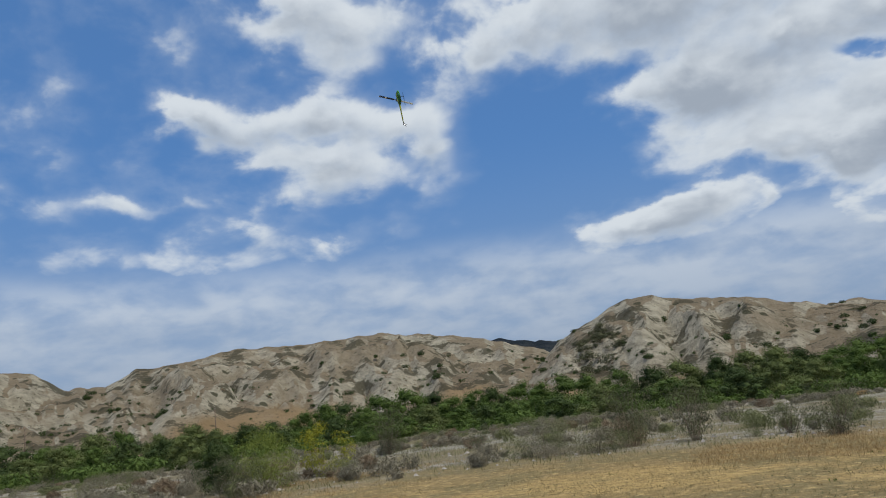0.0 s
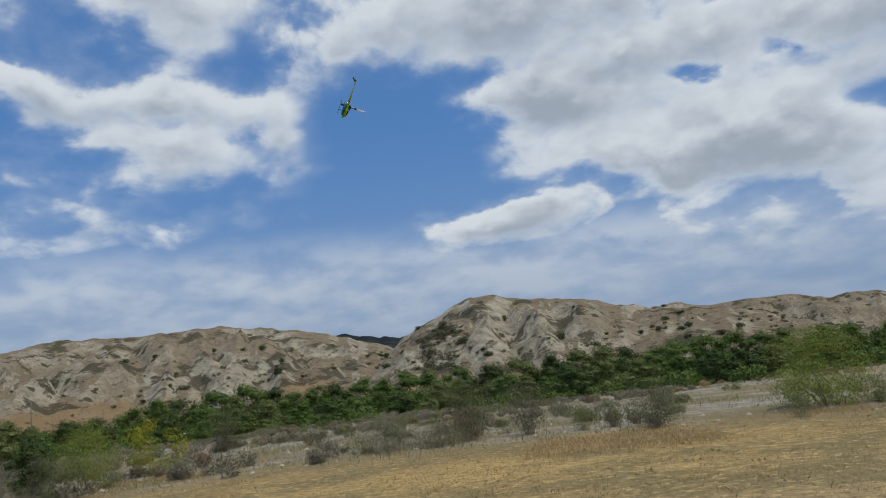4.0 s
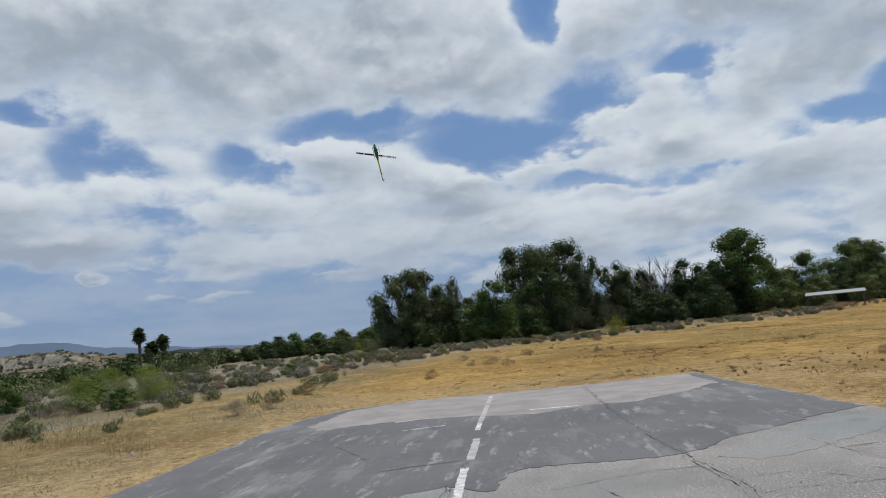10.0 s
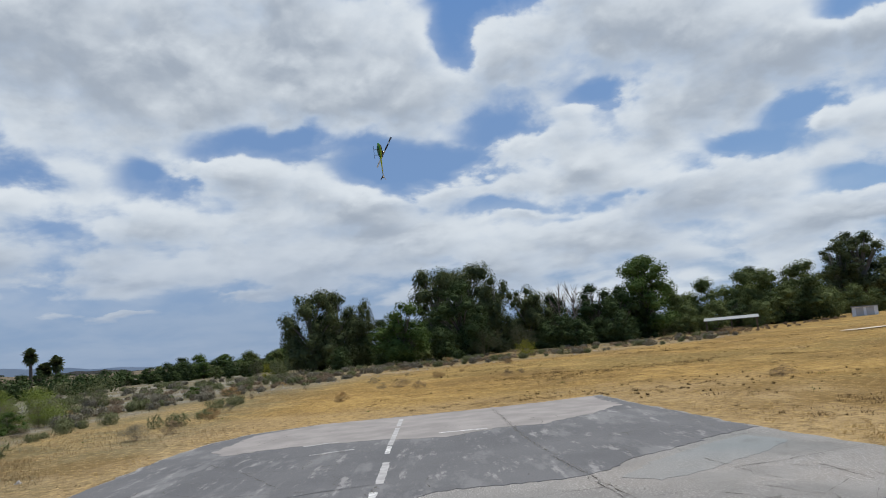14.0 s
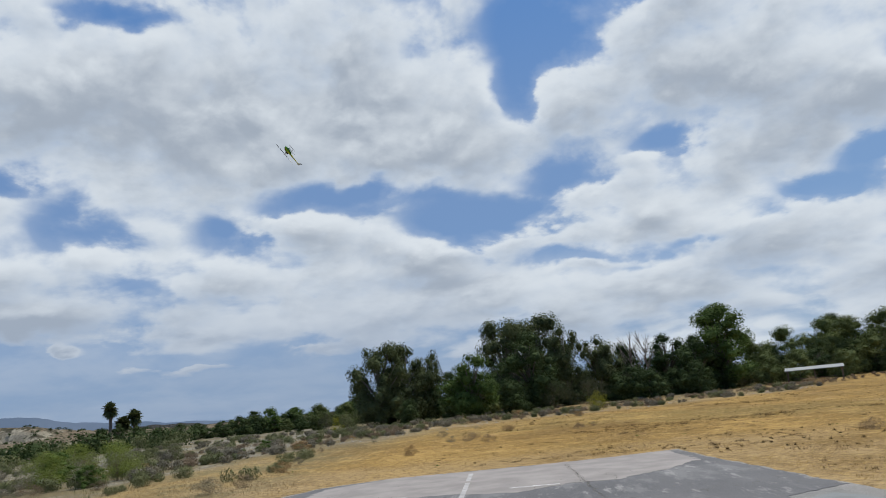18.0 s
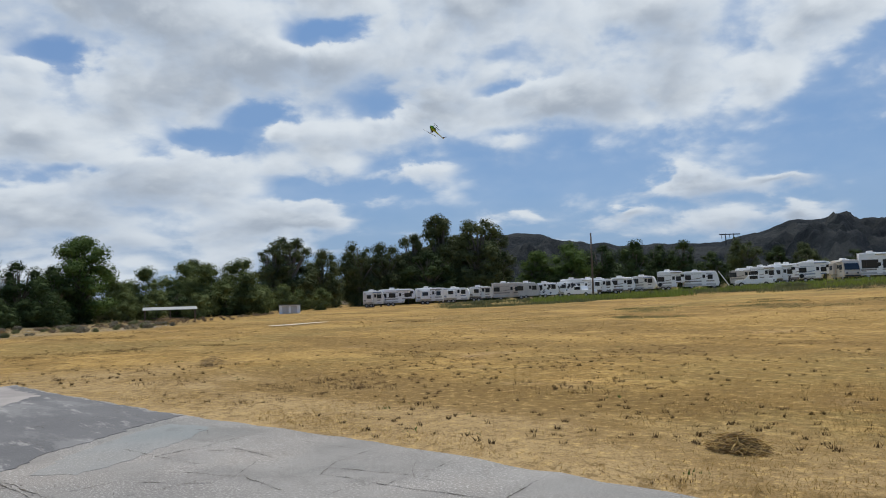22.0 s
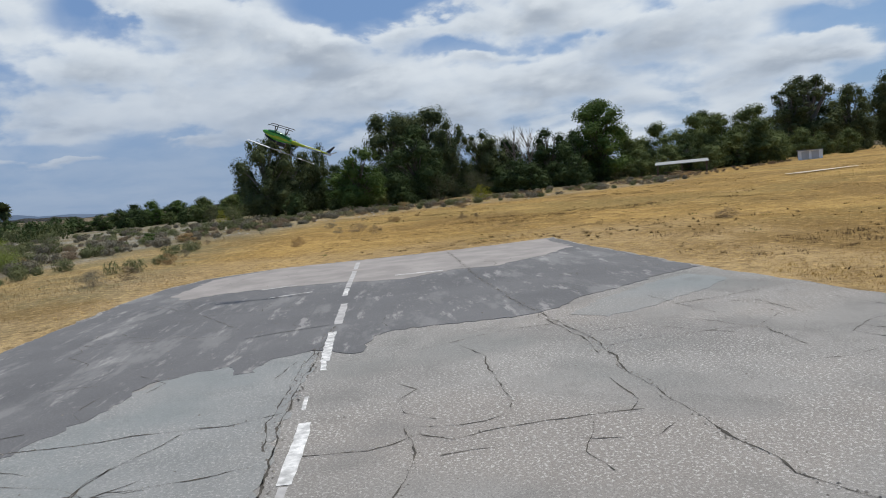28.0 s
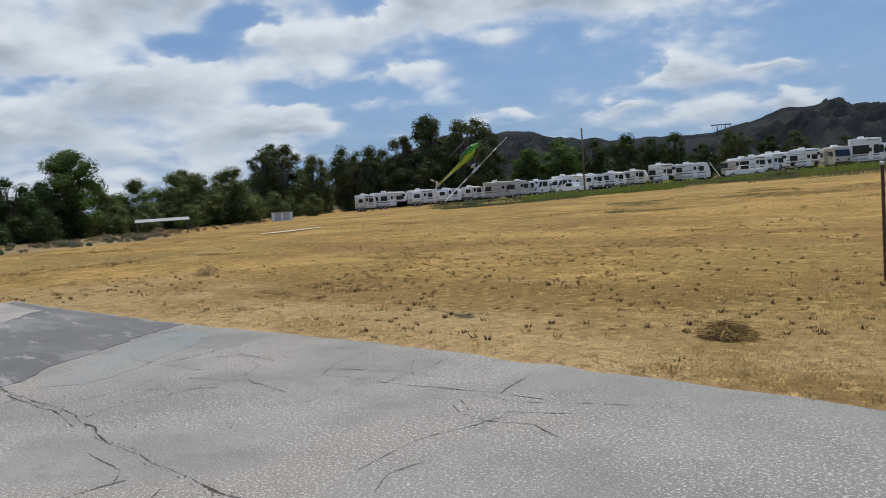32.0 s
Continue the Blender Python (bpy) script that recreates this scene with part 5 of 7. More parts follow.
tufts("weed_stalks", scatter(46, 2800, 92, 172, 9, 60, patchy(0.28, 5.0, 46), 1.2), 9, 0.034, M_STALK, "brown weed patches in the dry field", "weeds", 46, 0.10, 1.8, 0.10)
tufts("weed_stalks", scatter(47, 1600, -30, 62, 8, 19, patchy(0.18, 2.6, 47)), 9, 0.036, M_LEAF_SAGE, "low olive weeds in the dry grass", "weeds", 47, 0.10, 1.6, 0.12)
tufts("green_weeds", scatter(37, 110, -20, 172, 7, 30), 9, 0.05, M_LEAF_GREEN, "small green weeds in dry grass", "weeds", 37, 0.06, 1.2, 0.2)
tufts("green_weeds", scatter(38, 4600, 130, 172, 90, 124, patchy(-0.05, 9.0, 38)), 7, 0.36, M_LEAF_OLIVE, "tall yellow-green weeds before the parked trailers", "weeds", 38, 0.4, 0.6, 0.12)
tufts("green_weeds", scatter(74, 2600, 137, 168, 94, 120, patchy(0.0, 7.0, 74)), 8, 0.55, M_LEAF_BRIGHT, "yellow-green mustard weeds before the parked trailers", "weeds", 74, 0.35, 0.6, 0.14)
tufts("green_weeds", scatter(75, 900, 143, 162, 44, 62, patchy(0.12, 7.0, 75)), 9, 0.09, M_LEAF_OLIVE, "low green weeds in a hollow of the field", "weeds", 75, 0.3, 0.8, 0.16)
tufts("green_weeds", scatter(39, 900, 134, 172, 56, 100, patchy(0.3, 10.0, 39)), 6, 0.14, M_LEAF_SAGE, "grey-green weeds across the field", "weeds", 39, 0.5, 1.0, 0.14)
tufts("dry_grass", scatter(40, 5200, -40, 60, 19, 75, patchy(-0.1, 4.0, 40)), 8, 0.12, M_LEAF_GREY, "dry grey grass among the brush", "grass", 40, 0.35, 0.9, 0.05)
tufts("dry_grass", scatter(45, 4200, -38, 62, 18.5, 48, patchy(-0.05, 5.0, 45)), 8, 0.11, M_LEAF_OLIVE, "low olive weeds on stony ground", "weeds", 45, 0.25, 1.0, 0.07)
tufts("dry_grass", scatter(44, 1500, 54, 103, 30, 84, lambda x, y: land(x, y)[1]["scrub"] > 0.2), 7, 0.12, M_LEAF_GREY, "dry grey grass among stones", "grass", 44, 0.35, 0.9, 0.07)


tufts("weed_stalks", scatter(48, 900, 84, 172, 7, 34, patchy(0.15, 3.5, 48), 1.1), 16, 0.05, M_STALK, "low brown weed clumps in the dry field", "weeds", 48, 0.06, 1.1, 0.14)
tufts("dry_grass", scatter(49, 5000, 84, 172, 6, 40, patchy(0.1, 1.3, 49), 1.1), 9, 0.045, M_STRAW, "denser tufts of dry golden grass", "grass", 49, 0.10, 1.5, 0.10)


tufts("weed_stalks", scatter(65, 1500, 86, 172, 9, 75, patchy(0.05, 7.0, 65), 1.1), 16, 0.058, M_DOCK, "small dark brown seed heads standing in the field", "weeds", 65, 0.025, 1.0, 0.12)
tufts("weed_stalks", scatter(66, 1500, 88, 172, 12, 65, patchy(0.34, 5.0, 66), 1.1), 16, 0.052, M_DOCK, "drifts of dark brown dead weeds", "weeds", 66, 0.14, 1.0, 0.14)
tufts("weed_stalks", scatter(67, 420, -30, 84, 8, 19, patchy(0.05, 3.0, 67)), 12, 0.028, M_DOCK, "small dark dead weeds in the mown grass", "weeds", 67, 0.04, 1.0, 0.12)
def drift(seed, x, y, along, across, turn, count):
    """Spots strewn over a long patch."""
    g = np.random.default_rng(seed)
    u, v, c, k = g.normal(size=count) * along, g.normal(size=count) * across, math.cos(radians(turn)), math.sin(radians(turn))
    return np.stack([x + u * c - v * k, y + u * k + v * c, g.uniform(0.6, 1.3, count)], 1)


tufts("weed_stalks", np.concatenate([drift(81, *DRIFTS[0], 0.5, 0.3, 50, 22), drift(82, *DRIFTS[1], 0.8, 0.5, 45, 26), drift(83, *DRIFTS[2], 0.6, 0.4, 45, 12), drift(84, *DRIFTS[3], 0.7, 0.5, 35, 18)]), 14, 0.075, M_STALK, "drifts of dead brown weeds", "weeds", 81, 0.09, 1.2, 0.09)
tufts("straw_litter", scatter(68, 2600, 95, 172, 5.9, 16, patchy(0.0, 1.2, 68), 1.1), 7, 0.04, M_STRAW, "pale cut straw lying on bare soil", "straw", 68, 0.10, 3.0, 0.05)


def stones(name, spots, size, mat, label, seed):
    rng = np.random.default_rng(seed)
    v, f = [], []
    base = np.array([(1, 0, 0), (0.3, 0.9, 0), (-0.8, 0.5, 0), (-0.7, -0.6, 0), (0.4, -0.9, 0), (0.1, 0.0, 0.75)])
    spots = np.asarray(spots)
    for (x, y, k), z in zip(spots, land(spots[:, 0], spots[:, 1])[0]):
        o = len(v)
        s = size * k * rng.uniform(0.4, 1.3)
        pts = base * s * rng.uniform(0.7, 1.3, (6, 1))
        v.extend((pts + np.array([x, y, z - 0.01])).tolist())
        f.extend([(o + i, o + (i + 1) % 5, o + 5) for i in range(5)])
    return tagged(mesh_object(name, v, f, mat), label, "stones", kind="stuff")


M_STONE = simple("pale_river_stone", (0.30, 0.275, 0.24), 0.9, vary=0.3, scale=6)
stones("river_stones", scatter(41, 2200, -38, 55, 19, 60, patchy(0.0, 6.0, 41)), 0.07, M_STONE, "pale river stones among the brush", 41)
stones("river_stones", scatter(42, 1200, 55, 112, 40, 84, lambda x, y: land(x, y)[1]["scrub"] > 0.25), 0.09, M_STONE, "pale broken stones along the field's edge", 42)
stones("river_stones", [(13.5, 7.4, 0.9), (13.75, 7.3, 0.5)], 0.10, M_STONE, "white stone in the dry grass", 43)

# dry brush over the stony flats
rng = random.Random(77)
for k in range(110):
    az, r = rng.uniform(-38, 52), 19 + 40 * rng.random() ** 1.3
    x, y = polar(az, r)
    if (az > 26 and r < 27) or (az > 36 and k % 2):
        continue
    kind = rng.choice(["grey_brush"] * 4 + ["low_green"] * 4 + ["dark_bush"] + ["sage_bush"] * 2) if az < 26 else rng.choice(["low_green"] * 2 + ["grey_brush", "straw_clump"])
    plant(kind, x, y, rng.uniform(0.3, 0.75) if az < 26 else rng.uniform(0.18, 0.4), rng.uniform(0.9, 1.5) if az < 26 else rng.uniform(1.3, 2.0), rng=rng)
for k in range(46):
    az = rng.uniform(52, 113)
    r = float(np.interp(az, [52, 62, 70, 80, 90, 100, 113], [26, 30, 38, 47, 57, 60, 78])) + rng.uniform(-1, 22)
    x, y = polar(az, r)
    kind = rng.choice(["grey_brush"] * 2 + ["brown_brush"] * 4 + ["low_green"] + ["straw_clump"] * 3 + (["green_thicket", "bright_bush"] if az < 75 else []))
    plant(kind, x, y, rng.uniform(0.22, 0.5) * (2.5 if kind in ("green_thicket", "bright_bush") else 1), rng.uniform(1.2, 1.9), rng=rng)
for k in range(26):
    az, r = rng.uniform(56, 100), rng.uniform(22, 46)
    plant(rng.choice(["straw_clump", "brown_brush", "grey_brush"]), *polar(az, r + max(0, az - 70) * 0.3), rng.uniform(0.18, 0.4), rng.uniform(1.0, 1.6), rng=rng)


def far_brush(name, spots, size, mat, label, seed, sprays=26, slim=0.6, droop=0.0, leaf=0.20):
    """Rounded far shrubs, too many to count."""
    rng = np.random.default_rng(seed)
    spots = np.asarray(spots)
    z = land(spots[:, 0], spots[:, 1])[0]
    blobs = []
    for (x, y, k), h in zip(spots, z):
        s = size * k
        for _ in range(3):
            blobs.append((x + rng.normal() * s * 0.5, y + rng.normal() * s * 0.5, h + s * 0.45, s * 0.6, s * 0.6, s * 0.5))
    v, f = leaves(rng, blobs, len(blobs) * sprays, size * leaf, slim, droop, 0.5)
    return tagged(mesh_object(name, v, f, mat), label, "brush", kind="stuff")


far_brush("hillside_brush", scatter(51, 260, -38, 46, 230, 420, lambda x, y: (land(x, y)[0] > 2) & (land(x, y)[0] < 17) & (fbm(x / 40, y / 40, 51) > 0.0)), 1.0, M_LEAF_DARK, "dark brush dotted over pale hillsides", 51)
far_brush("hillside_brush", scatter(52, 520, -38, 46, 230, 420, lambda x, y: (land(x, y)[0] > 2) & (land(x, y)[0] < 20) & (fbm(x / 25, y / 25, 52) > 0.15)), 0.7, M_LEAF_BROWN, "low brown brush on eroded slopes", 52, 12)
far_brush("hillside_brush", scatter(71, 110, -38, 46, 240, 420, lambda x, y: (land(x, y)[0] > 4) & (land(x, y)[0] < 24)), 1.7, M_LEAF_DARK, "large dark shrubs dotted over pale hillsides", 71, 60, 0.5, 0.0, 0.16)
far_brush("hillside_brush", scatter(72, 240, -26, -15, 205, 262, lambda x, y: (np.degrees(np.arctan2(x, y)) + 20.5) ** 2 / 22 + (np.hypot(x, y) - 232) ** 2 / 700 < 1), 1.3, M_LEAF_SAGE, "dense dark brush over a low knoll", 72, 30, 0.5, 0.0, 0.18)
far_brush("hillside_brush", scatter(73, 60, 8, 14, 255, 330, lambda x, y: (np.degrees(np.arctan2(x, y)) - 10.6) ** 2 / 3 + (np.hypot(x, y) - 290) ** 2 / 500 < 1), 2.0, M_LEAF_SAGE, "dark brush patch on the main ridge", 73, 40, 0.5, 0.0, 0.16)
far_brush("wash_brush", scatter(53, 70, 44, 66, 60, 110, patchy(0.0, 16.0, 53)), 1.2, M_LEAF_OLIVE, "green brush in the wash", 53, 90, 0.4, -0.4, 0.12)
far_brush("wash_brush", scatter(54, 60, 40, 66, 80, 120, patchy(0.0, 20.0, 54)), 1.8, M_LEAF_DARK, "dark green brush in the wash", 54, 110, 0.5, 0.0, 0.11)
far_brush("wash_brush", scatter(56, 150, -42, 46, 128, 160), 3.3, M_LEAF_WILLOW, "tall willows along the wash", 56, 150, 0.5, 0.0, 0.11)
far_brush("wash_brush", scatter(55, 330, -42, 48, 75, 150), 1.5, M_LEAF_GREEN, "green willow brush along the wash", 55, 70, 0.5, 0.0, 0.12)
far_brush("scrub_brush", scatter(57, 420, -40, 28, 19, 75, patchy(-0.1, 7.0, 57)), 0.34, M_LEAF_GREY, "low dry grey brush on stony ground", 57, 80, 0.14, -1.2, 0.24)
far_brush("scrub_brush", scatter(58, 120, -40, 50, 20, 75, patchy(0.0, 9.0, 58)), 0.34, M_LEAF_BROWN, "low brown brush on stony ground", 58, 80, 0.14, -1.2, 0.24)
far_brush("scrub_brush", scatter(59, 320, -40, 75, 20, 85, patchy(-0.1, 8.0, 59)), 0.34, M_LEAF_OLIVE, "low olive plants on stony ground", 59, 80, 0.14, -1.0, 0.24)
far_brush("scrub_brush", scatter(60, 200, 54, 112, 30, 86, lambda x, y: land(x, y)[1]["scrub"] > 0.22), 0.40, M_LEAF_GREY, "low grey brush along the field's edge", 60, 90, 0.2, -1.0, 0.24)
far_brush("scrub_brush", scatter(61, 160, 54, 112, 30, 86, lambda x, y: land(x, y)[1]["scrub"] > 0.22), 0.40, M_LEAF_OLIVE, "low olive brush along the field's edge", 61, 90, 0.2, -1.0, 0.24)
far_brush("hillside_brush", scatter(62, 150, 43, 66, 715, 765), 2.0, M_LEAF_DARK, "dark brush over the far pale bluffs", 62, 20)
far_brush("scrub_brush", scatter(69, 300, 66, 118, 34, 104, lambda x, y: (np.abs(np.hypot(x, y) - np.interp(np.degrees(np.arctan2(x, y)), [66, 72, 80, 90, 100, 112, 118], [44, 50, 58, 68, 72, 90, 98])) < 9) & (fbm(x / 5, y / 5, 69) > -0.1)), 0.26, M_LEAF_BROWN, "dead purple-brown brush along the field's edge", 69, 60, 0.18, -1.0, 0.24)
far_brush("green_brush", scatter(64, 70, 132, 166, 102, 118, patchy(0.05, 8.0, 64)), 0.55, M_LEAF_OLIVE, "yellow-green weed clumps before the trailers", 64, 120, 0.2, -1.0, 0.26)


# ---- made things ----
M_WHITE = simple("trailer_white_paint", (0.86, 0.86, 0.84), 0.4, vary=0.05, scale=0.6, grime=(0.45, 0.43, 0.39))
M_BEIGE = simple("trailer_beige_paint", (0.60, 0.53, 0.45), 0.45, vary=0.08, scale=0.6)
M_GREYPAINT = simple("trailer_grey_aluminium", (0.50, 0.49, 0.47), 0.4, 0.2, vary=0.1, scale=0.8)
M_ROOF = simple("dusty_white_roof", (0.78, 0.77, 0.74), 0.7, vary=0.12)
M_TRIM = simple("grey_brown_stripe", (0.22, 0.19, 0.17), 0.5, vary=0.1)
M_BLUETRIM = simple("blue_grey_stripe", (0.20, 0.25, 0.34), 0.5, vary=0.1)
M_RUBBER = simple("black_rubber", (0.022, 0.022, 0.022), 0.8, vary=0.2)
M_RIM = simple("grey_steel_rim", (0.45, 0.45, 0.45), 0.4, 0.6, vary=0.1)
M_DARK = simple("dark_metal", (0.05, 0.05, 0.052), 0.5, 0.4, vary=0.2)
M_WOOD = simple("weathered_wood_pole", (0.16, 0.115, 0.08), 0.9, vary=0.3, scale=2)
M_GALV = simple("galvanised_steel", (0.50, 0.51, 0.52), 0.4, 0.7, vary=0.1)
M_TINROOF = simple("pale_sheet_metal_roof", (0.26, 0.27, 0.265), 0.6, 0.1, vary=0.1)
M_RUST = simple("rusty_steel_post", (0.15, 0.09, 0.06), 0.8, 0.3, vary=0.3, scale=9)
M_ROAD = simple("far_road_asphalt", (0.11, 0.11, 0.11), 0.9, vary=0.15)
M_SAND = simple("pale_bare_sand", (0.56, 0.47, 0.34), 0.95, vary=0.12, scale=1.0)


def glass_material():
    m, nt, b = material("dark_window_glass", 0.06)
    b.inputs["Base Color"].default_value = (0.02, 0.025, 0.03, 1)
    b.inputs["Specular IOR Level"].default_value = 0.6
    return m


M_GLASS = glass_material()


def box_bm(x0, x1, y0, y1, z0, z1, bevel=0.0, seg=2):
    bm = bmesh.new()
    vs = [bm.verts.new(p) for p in ((x0, y0, z0), (x1, y0, z0), (x1, y1, z0), (x0, y1, z0), (x0, y0, z1), (x1, y0, z1), (x1, y1, z1), (x0, y1, z1))]
    for q in ((3, 2, 1, 0), (4, 5, 6, 7), (0, 1, 5, 4), (1, 2, 6, 5), (2, 3, 7, 6), (3, 0, 4, 7)):
        bm.faces.new([vs[i] for i in q])
    if bevel:
        bmesh.ops.bevel(bm, geom=bm.edges[:], offset=bevel, segments=seg, affect="EDGES", profile=0.5)
    return bm


def prism_bm(profile, y0, y1, bevel=0.0):
    """A side profile in x and z, drawn out over y."""
    bm = bmesh.new()
    a = [bm.verts.new((x, y0, z)) for x, z in profile]
    b = [bm.verts.new((x, y1, z)) for x, z in profile]
    n = len(profile)
    bm.faces.new(a)
    bm.faces.new(b[::-1])
    for i in range(n):
        bm.faces.new((a[i], b[i], b[(i + 1) % n], a[(i + 1) % n])[::-1])
    bmesh.ops.recalc_face_normals(bm, faces=bm.faces[:])
    if bevel:
        bmesh.ops.bevel(bm, geom=bm.edges[:], offset=bevel, segments=2, affect="EDGES", profile=0.5)
    return bm


def disc_bm(x, y, z, r, w, n=16, axis="y"):
    bm = bmesh.new()
    m = Matrix.Translation((x, y, z)) @ Matrix.Rotation(math.pi / 2, 4, "X" if axis == "y" else "Y")
    if axis == "z":
        m = Matrix.Translation((x, y, z))
    bmesh.ops.create_cone(bm, cap_ends=True, segments=n, radius1=r, radius2=r, depth=w, matrix=m)
    return bm


def wheel(parent, x, y, r=0.36, w=0.22):
    hub = part("wheel", disc_bm(x, y, r, r * 0.55, w + 0.02), M_RIM, parent)
    part("tyre", disc_bm(x, y, r, r, w, 18), M_RUBBER, hub)


def windows_on(parent, spec, side, h0=1.55):
    for x, w, z, h in spec:
        y = side
        s = 0.03 if y > 0 else -0.03
        fr = part("window", box_bm(x - w / 2 - 0.04, x + w / 2 + 0.04, min(y, y + s), max(y, y + s), z - 0.04, z + h + 0.04), M_DARK, parent)
        part("pane", box_bm(x - w / 2, x + w / 2, min(y + s, y + s * 1.4), max(y + s, y + s * 1.4), z, z + h), M_GLASS, fr)


def trailer(m, length, style, paint, stripe, label, seed):
    """A parked trailer or motorhome; its near side is -y, its front +x."""
    rng = random.Random(seed)
    ob = empty("motorhome" if style in ("motorhome", "bus", "tall") else "travel_trailer", m, label, "motorhome" if style in ("motorhome", "bus", "tall") else "trailer", "parked trailers")
    L, H, W = length, {"fifth": 3.15, "tall": 3.65, "bus": 3.1, "motorhome": 2.95}.get(style, 2.7) + rng.uniform(-0.22, 0.22), 2.4
    f = 0.55
    if style == "fifth":
        prof = [(-L / 2, f), (L * 0.18, f), (L * 0.22, 1.25), (L / 2 - 0.25, 1.25), (L / 2, 1.6), (L / 2 - 0.12, H - 0.3), (L / 2 - 0.6, H), (-L / 2 + 0.1, H), (-L / 2, H - 0.12)]
    elif style == "round":
        prof = [(-L / 2 + 0.25, f), (L / 2 - 0.25, f), (L / 2, 1.0), (L / 2, 1.9), (L / 2 - 0.3, 2.5), (L / 2 - 0.9, H - 0.1), (-L / 2 + 0.9, H - 0.1), (-L / 2 + 0.3, 2.5), (-L / 2, 1.9), (-L / 2, 1.0)]
    elif style in ("motorhome", "bus", "tall"):
        prof = [(-L / 2, f - 0.1), (L / 2 - 0.05, f - 0.1), (L / 2 + 0.1, 0.9), (L / 2 + 0.05, 1.45), (L / 2 - 0.25, 2.5), (L / 2 - 0.45, H), (-L / 2 + 0.05, H), (-L / 2, H - 0.1)]
    else:
        prof = [(-L / 2, f), (L / 2 - 0.35, f), (L / 2, 1.1), (L / 2 - 0.05, 1.7), (L / 2 - 0.4, H - 0.15), (L / 2 - 0.6, H), (-L / 2 + 0.1, H), (-L / 2, H - 0.15)]
    body = part("body", prism_bm(prof, -W / 2, W / 2, 0.05), paint, ob)
    part("roof", box_bm(-L / 2 + 0.3, L / 2 - 0.9, -W / 2 + 0.15, W / 2 - 0.15, H - 0.02, H + 0.05, 0.02, 1), M_ROOF, ob)
    for x in ([-L * 0.15] if L < 7 else [-L * 0.25, L * 0.15]):
        part("roof_air_conditioner", box_bm(x - 0.45, x + 0.45, -0.35, 0.35, H + 0.04, H + 0.34, 0.10), M_ROOF, ob)
    part("roof_vent", box_bm(L * 0.02 - 0.2, L * 0.02 + 0.2, 0.2, 0.6, H + 0.04, H + 0.16, 0.03, 1), M_ROOF, ob)
    y = -W / 2
    part("side_stripe", box_bm(-L / 2 + 0.15, L / 2 - 0.7, y - 0.012, y + 0.02, 1.18, 1.34), stripe, ob)
    part("lower_panel", box_bm(-L / 2 + 0.08, (L * 0.16 if style == "fifth" else L / 2 - 0.5), y - 0.010, y + 0.02, f + 0.02, f + 0.34), stripe if rng.random() < 0.5 else M_GREYPAINT, ob)
    spots = [(-L * 0.38, 1.0, 1.55, 0.7), (-L * 0.14, 1.1, 1.55, 0.75), (L * 0.26, 0.7, 1.6, 0.65), (L * 0.36, 0.5, 1.65, 0.6)]
    if L < 6:
        spots = spots[:1] + spots[2:3]
    if style == "fifth":
        spots.append((L * 0.40, 0.5, 2.2, 0.35))
    if style == "tall":
        spots = [(-L * 0.36, 0.55, 1.5, 1.2), (-L * 0.12, 1.5, 1.5, 1.2), (L * 0.26, 0.6, 1.5, 1.2), (L * 0.40, 0.5, 1.6, 1.0)]
    if rng.random() < 0.45 and style != "round":
        # a room slid out of the side
        sx, sw = -L * 0.20, min(2.6, L * 0.32)
        out = part("slide_out", box_bm(sx - sw / 2, sx + sw / 2, y - 0.55, y + 0.05, f + 0.35, H - 0.35, 0.04, 1), paint, ob)
        part("slide_window", box_bm(sx - sw * 0.3, sx + sw * 0.3, y - 0.58, y - 0.55, 1.55, 2.2), M_GLASS, out)
        spots = [q for q in spots if abs(q[0] - sx) > sw / 2 + q[1] / 2]
    windows_on(ob, spots, y)
    if rng.random() < 0.6 and style != "round":
        v, fc = tube([(-L * 0.02, y - 0.09, H - 0.22), (L * 0.36, y - 0.09, H - 0.22)], [0.09, 0.09], 8)
        mesh_object("awning_roll", v, fc, rng.choice([M_TRIM, M_GREYPAINT, M_BLUETRIM]), ob, "rolled-up awning")
    part("upper_stripe", box_bm(-L / 2 + 0.2, L * 0.30, y - 0.008, y + 0.02, 2.42, 2.48), stripe, ob)
    part("hatch", box_bm(-L * 0.44, -L * 0.30, y - 0.014, y + 0.02, f + 0.42, f + 0.60), M_GREYPAINT, ob)
    for k in (-0.25, 0.25):
        v, fc = tube([(-L / 2 - 0.08, k, 0.9), (-L / 2 - 0.08, k, H + 0.1)], [0.025, 0.025], 5)
        mesh_object("ladder_rail", v, fc, M_GALV, ob)
    bm = prism_bm([(-L / 2 + 0.3, 1.5), (-L * 0.1, 1.62), (L * 0.2, 1.95), (L * 0.34, 2.3), (L * 0.12, 1.98), (-L * 0.12, 1.72)], y - 0.006, y + 0.01)
    part("swoosh", bm, stripe, ob)
    windows_on(ob, spots[:2], W / 2)
    dx = L * 0.08
    d = part("door", box_bm(dx - 0.36, dx + 0.36, y - 0.03, y + 0.02, f + 0.1, f + 2.0, 0.02, 1), paint, ob, "closed entrance door")
    part("door_window", box_bm(dx - 0.2, dx + 0.2, y - 0.045, y - 0.03, f + 1.2, f + 1.75), M_GLASS, d)
    part("step", box_bm(dx - 0.35, dx + 0.35, y - 0.35, y - 0.02, 0.28, 0.33), M_DARK, ob)
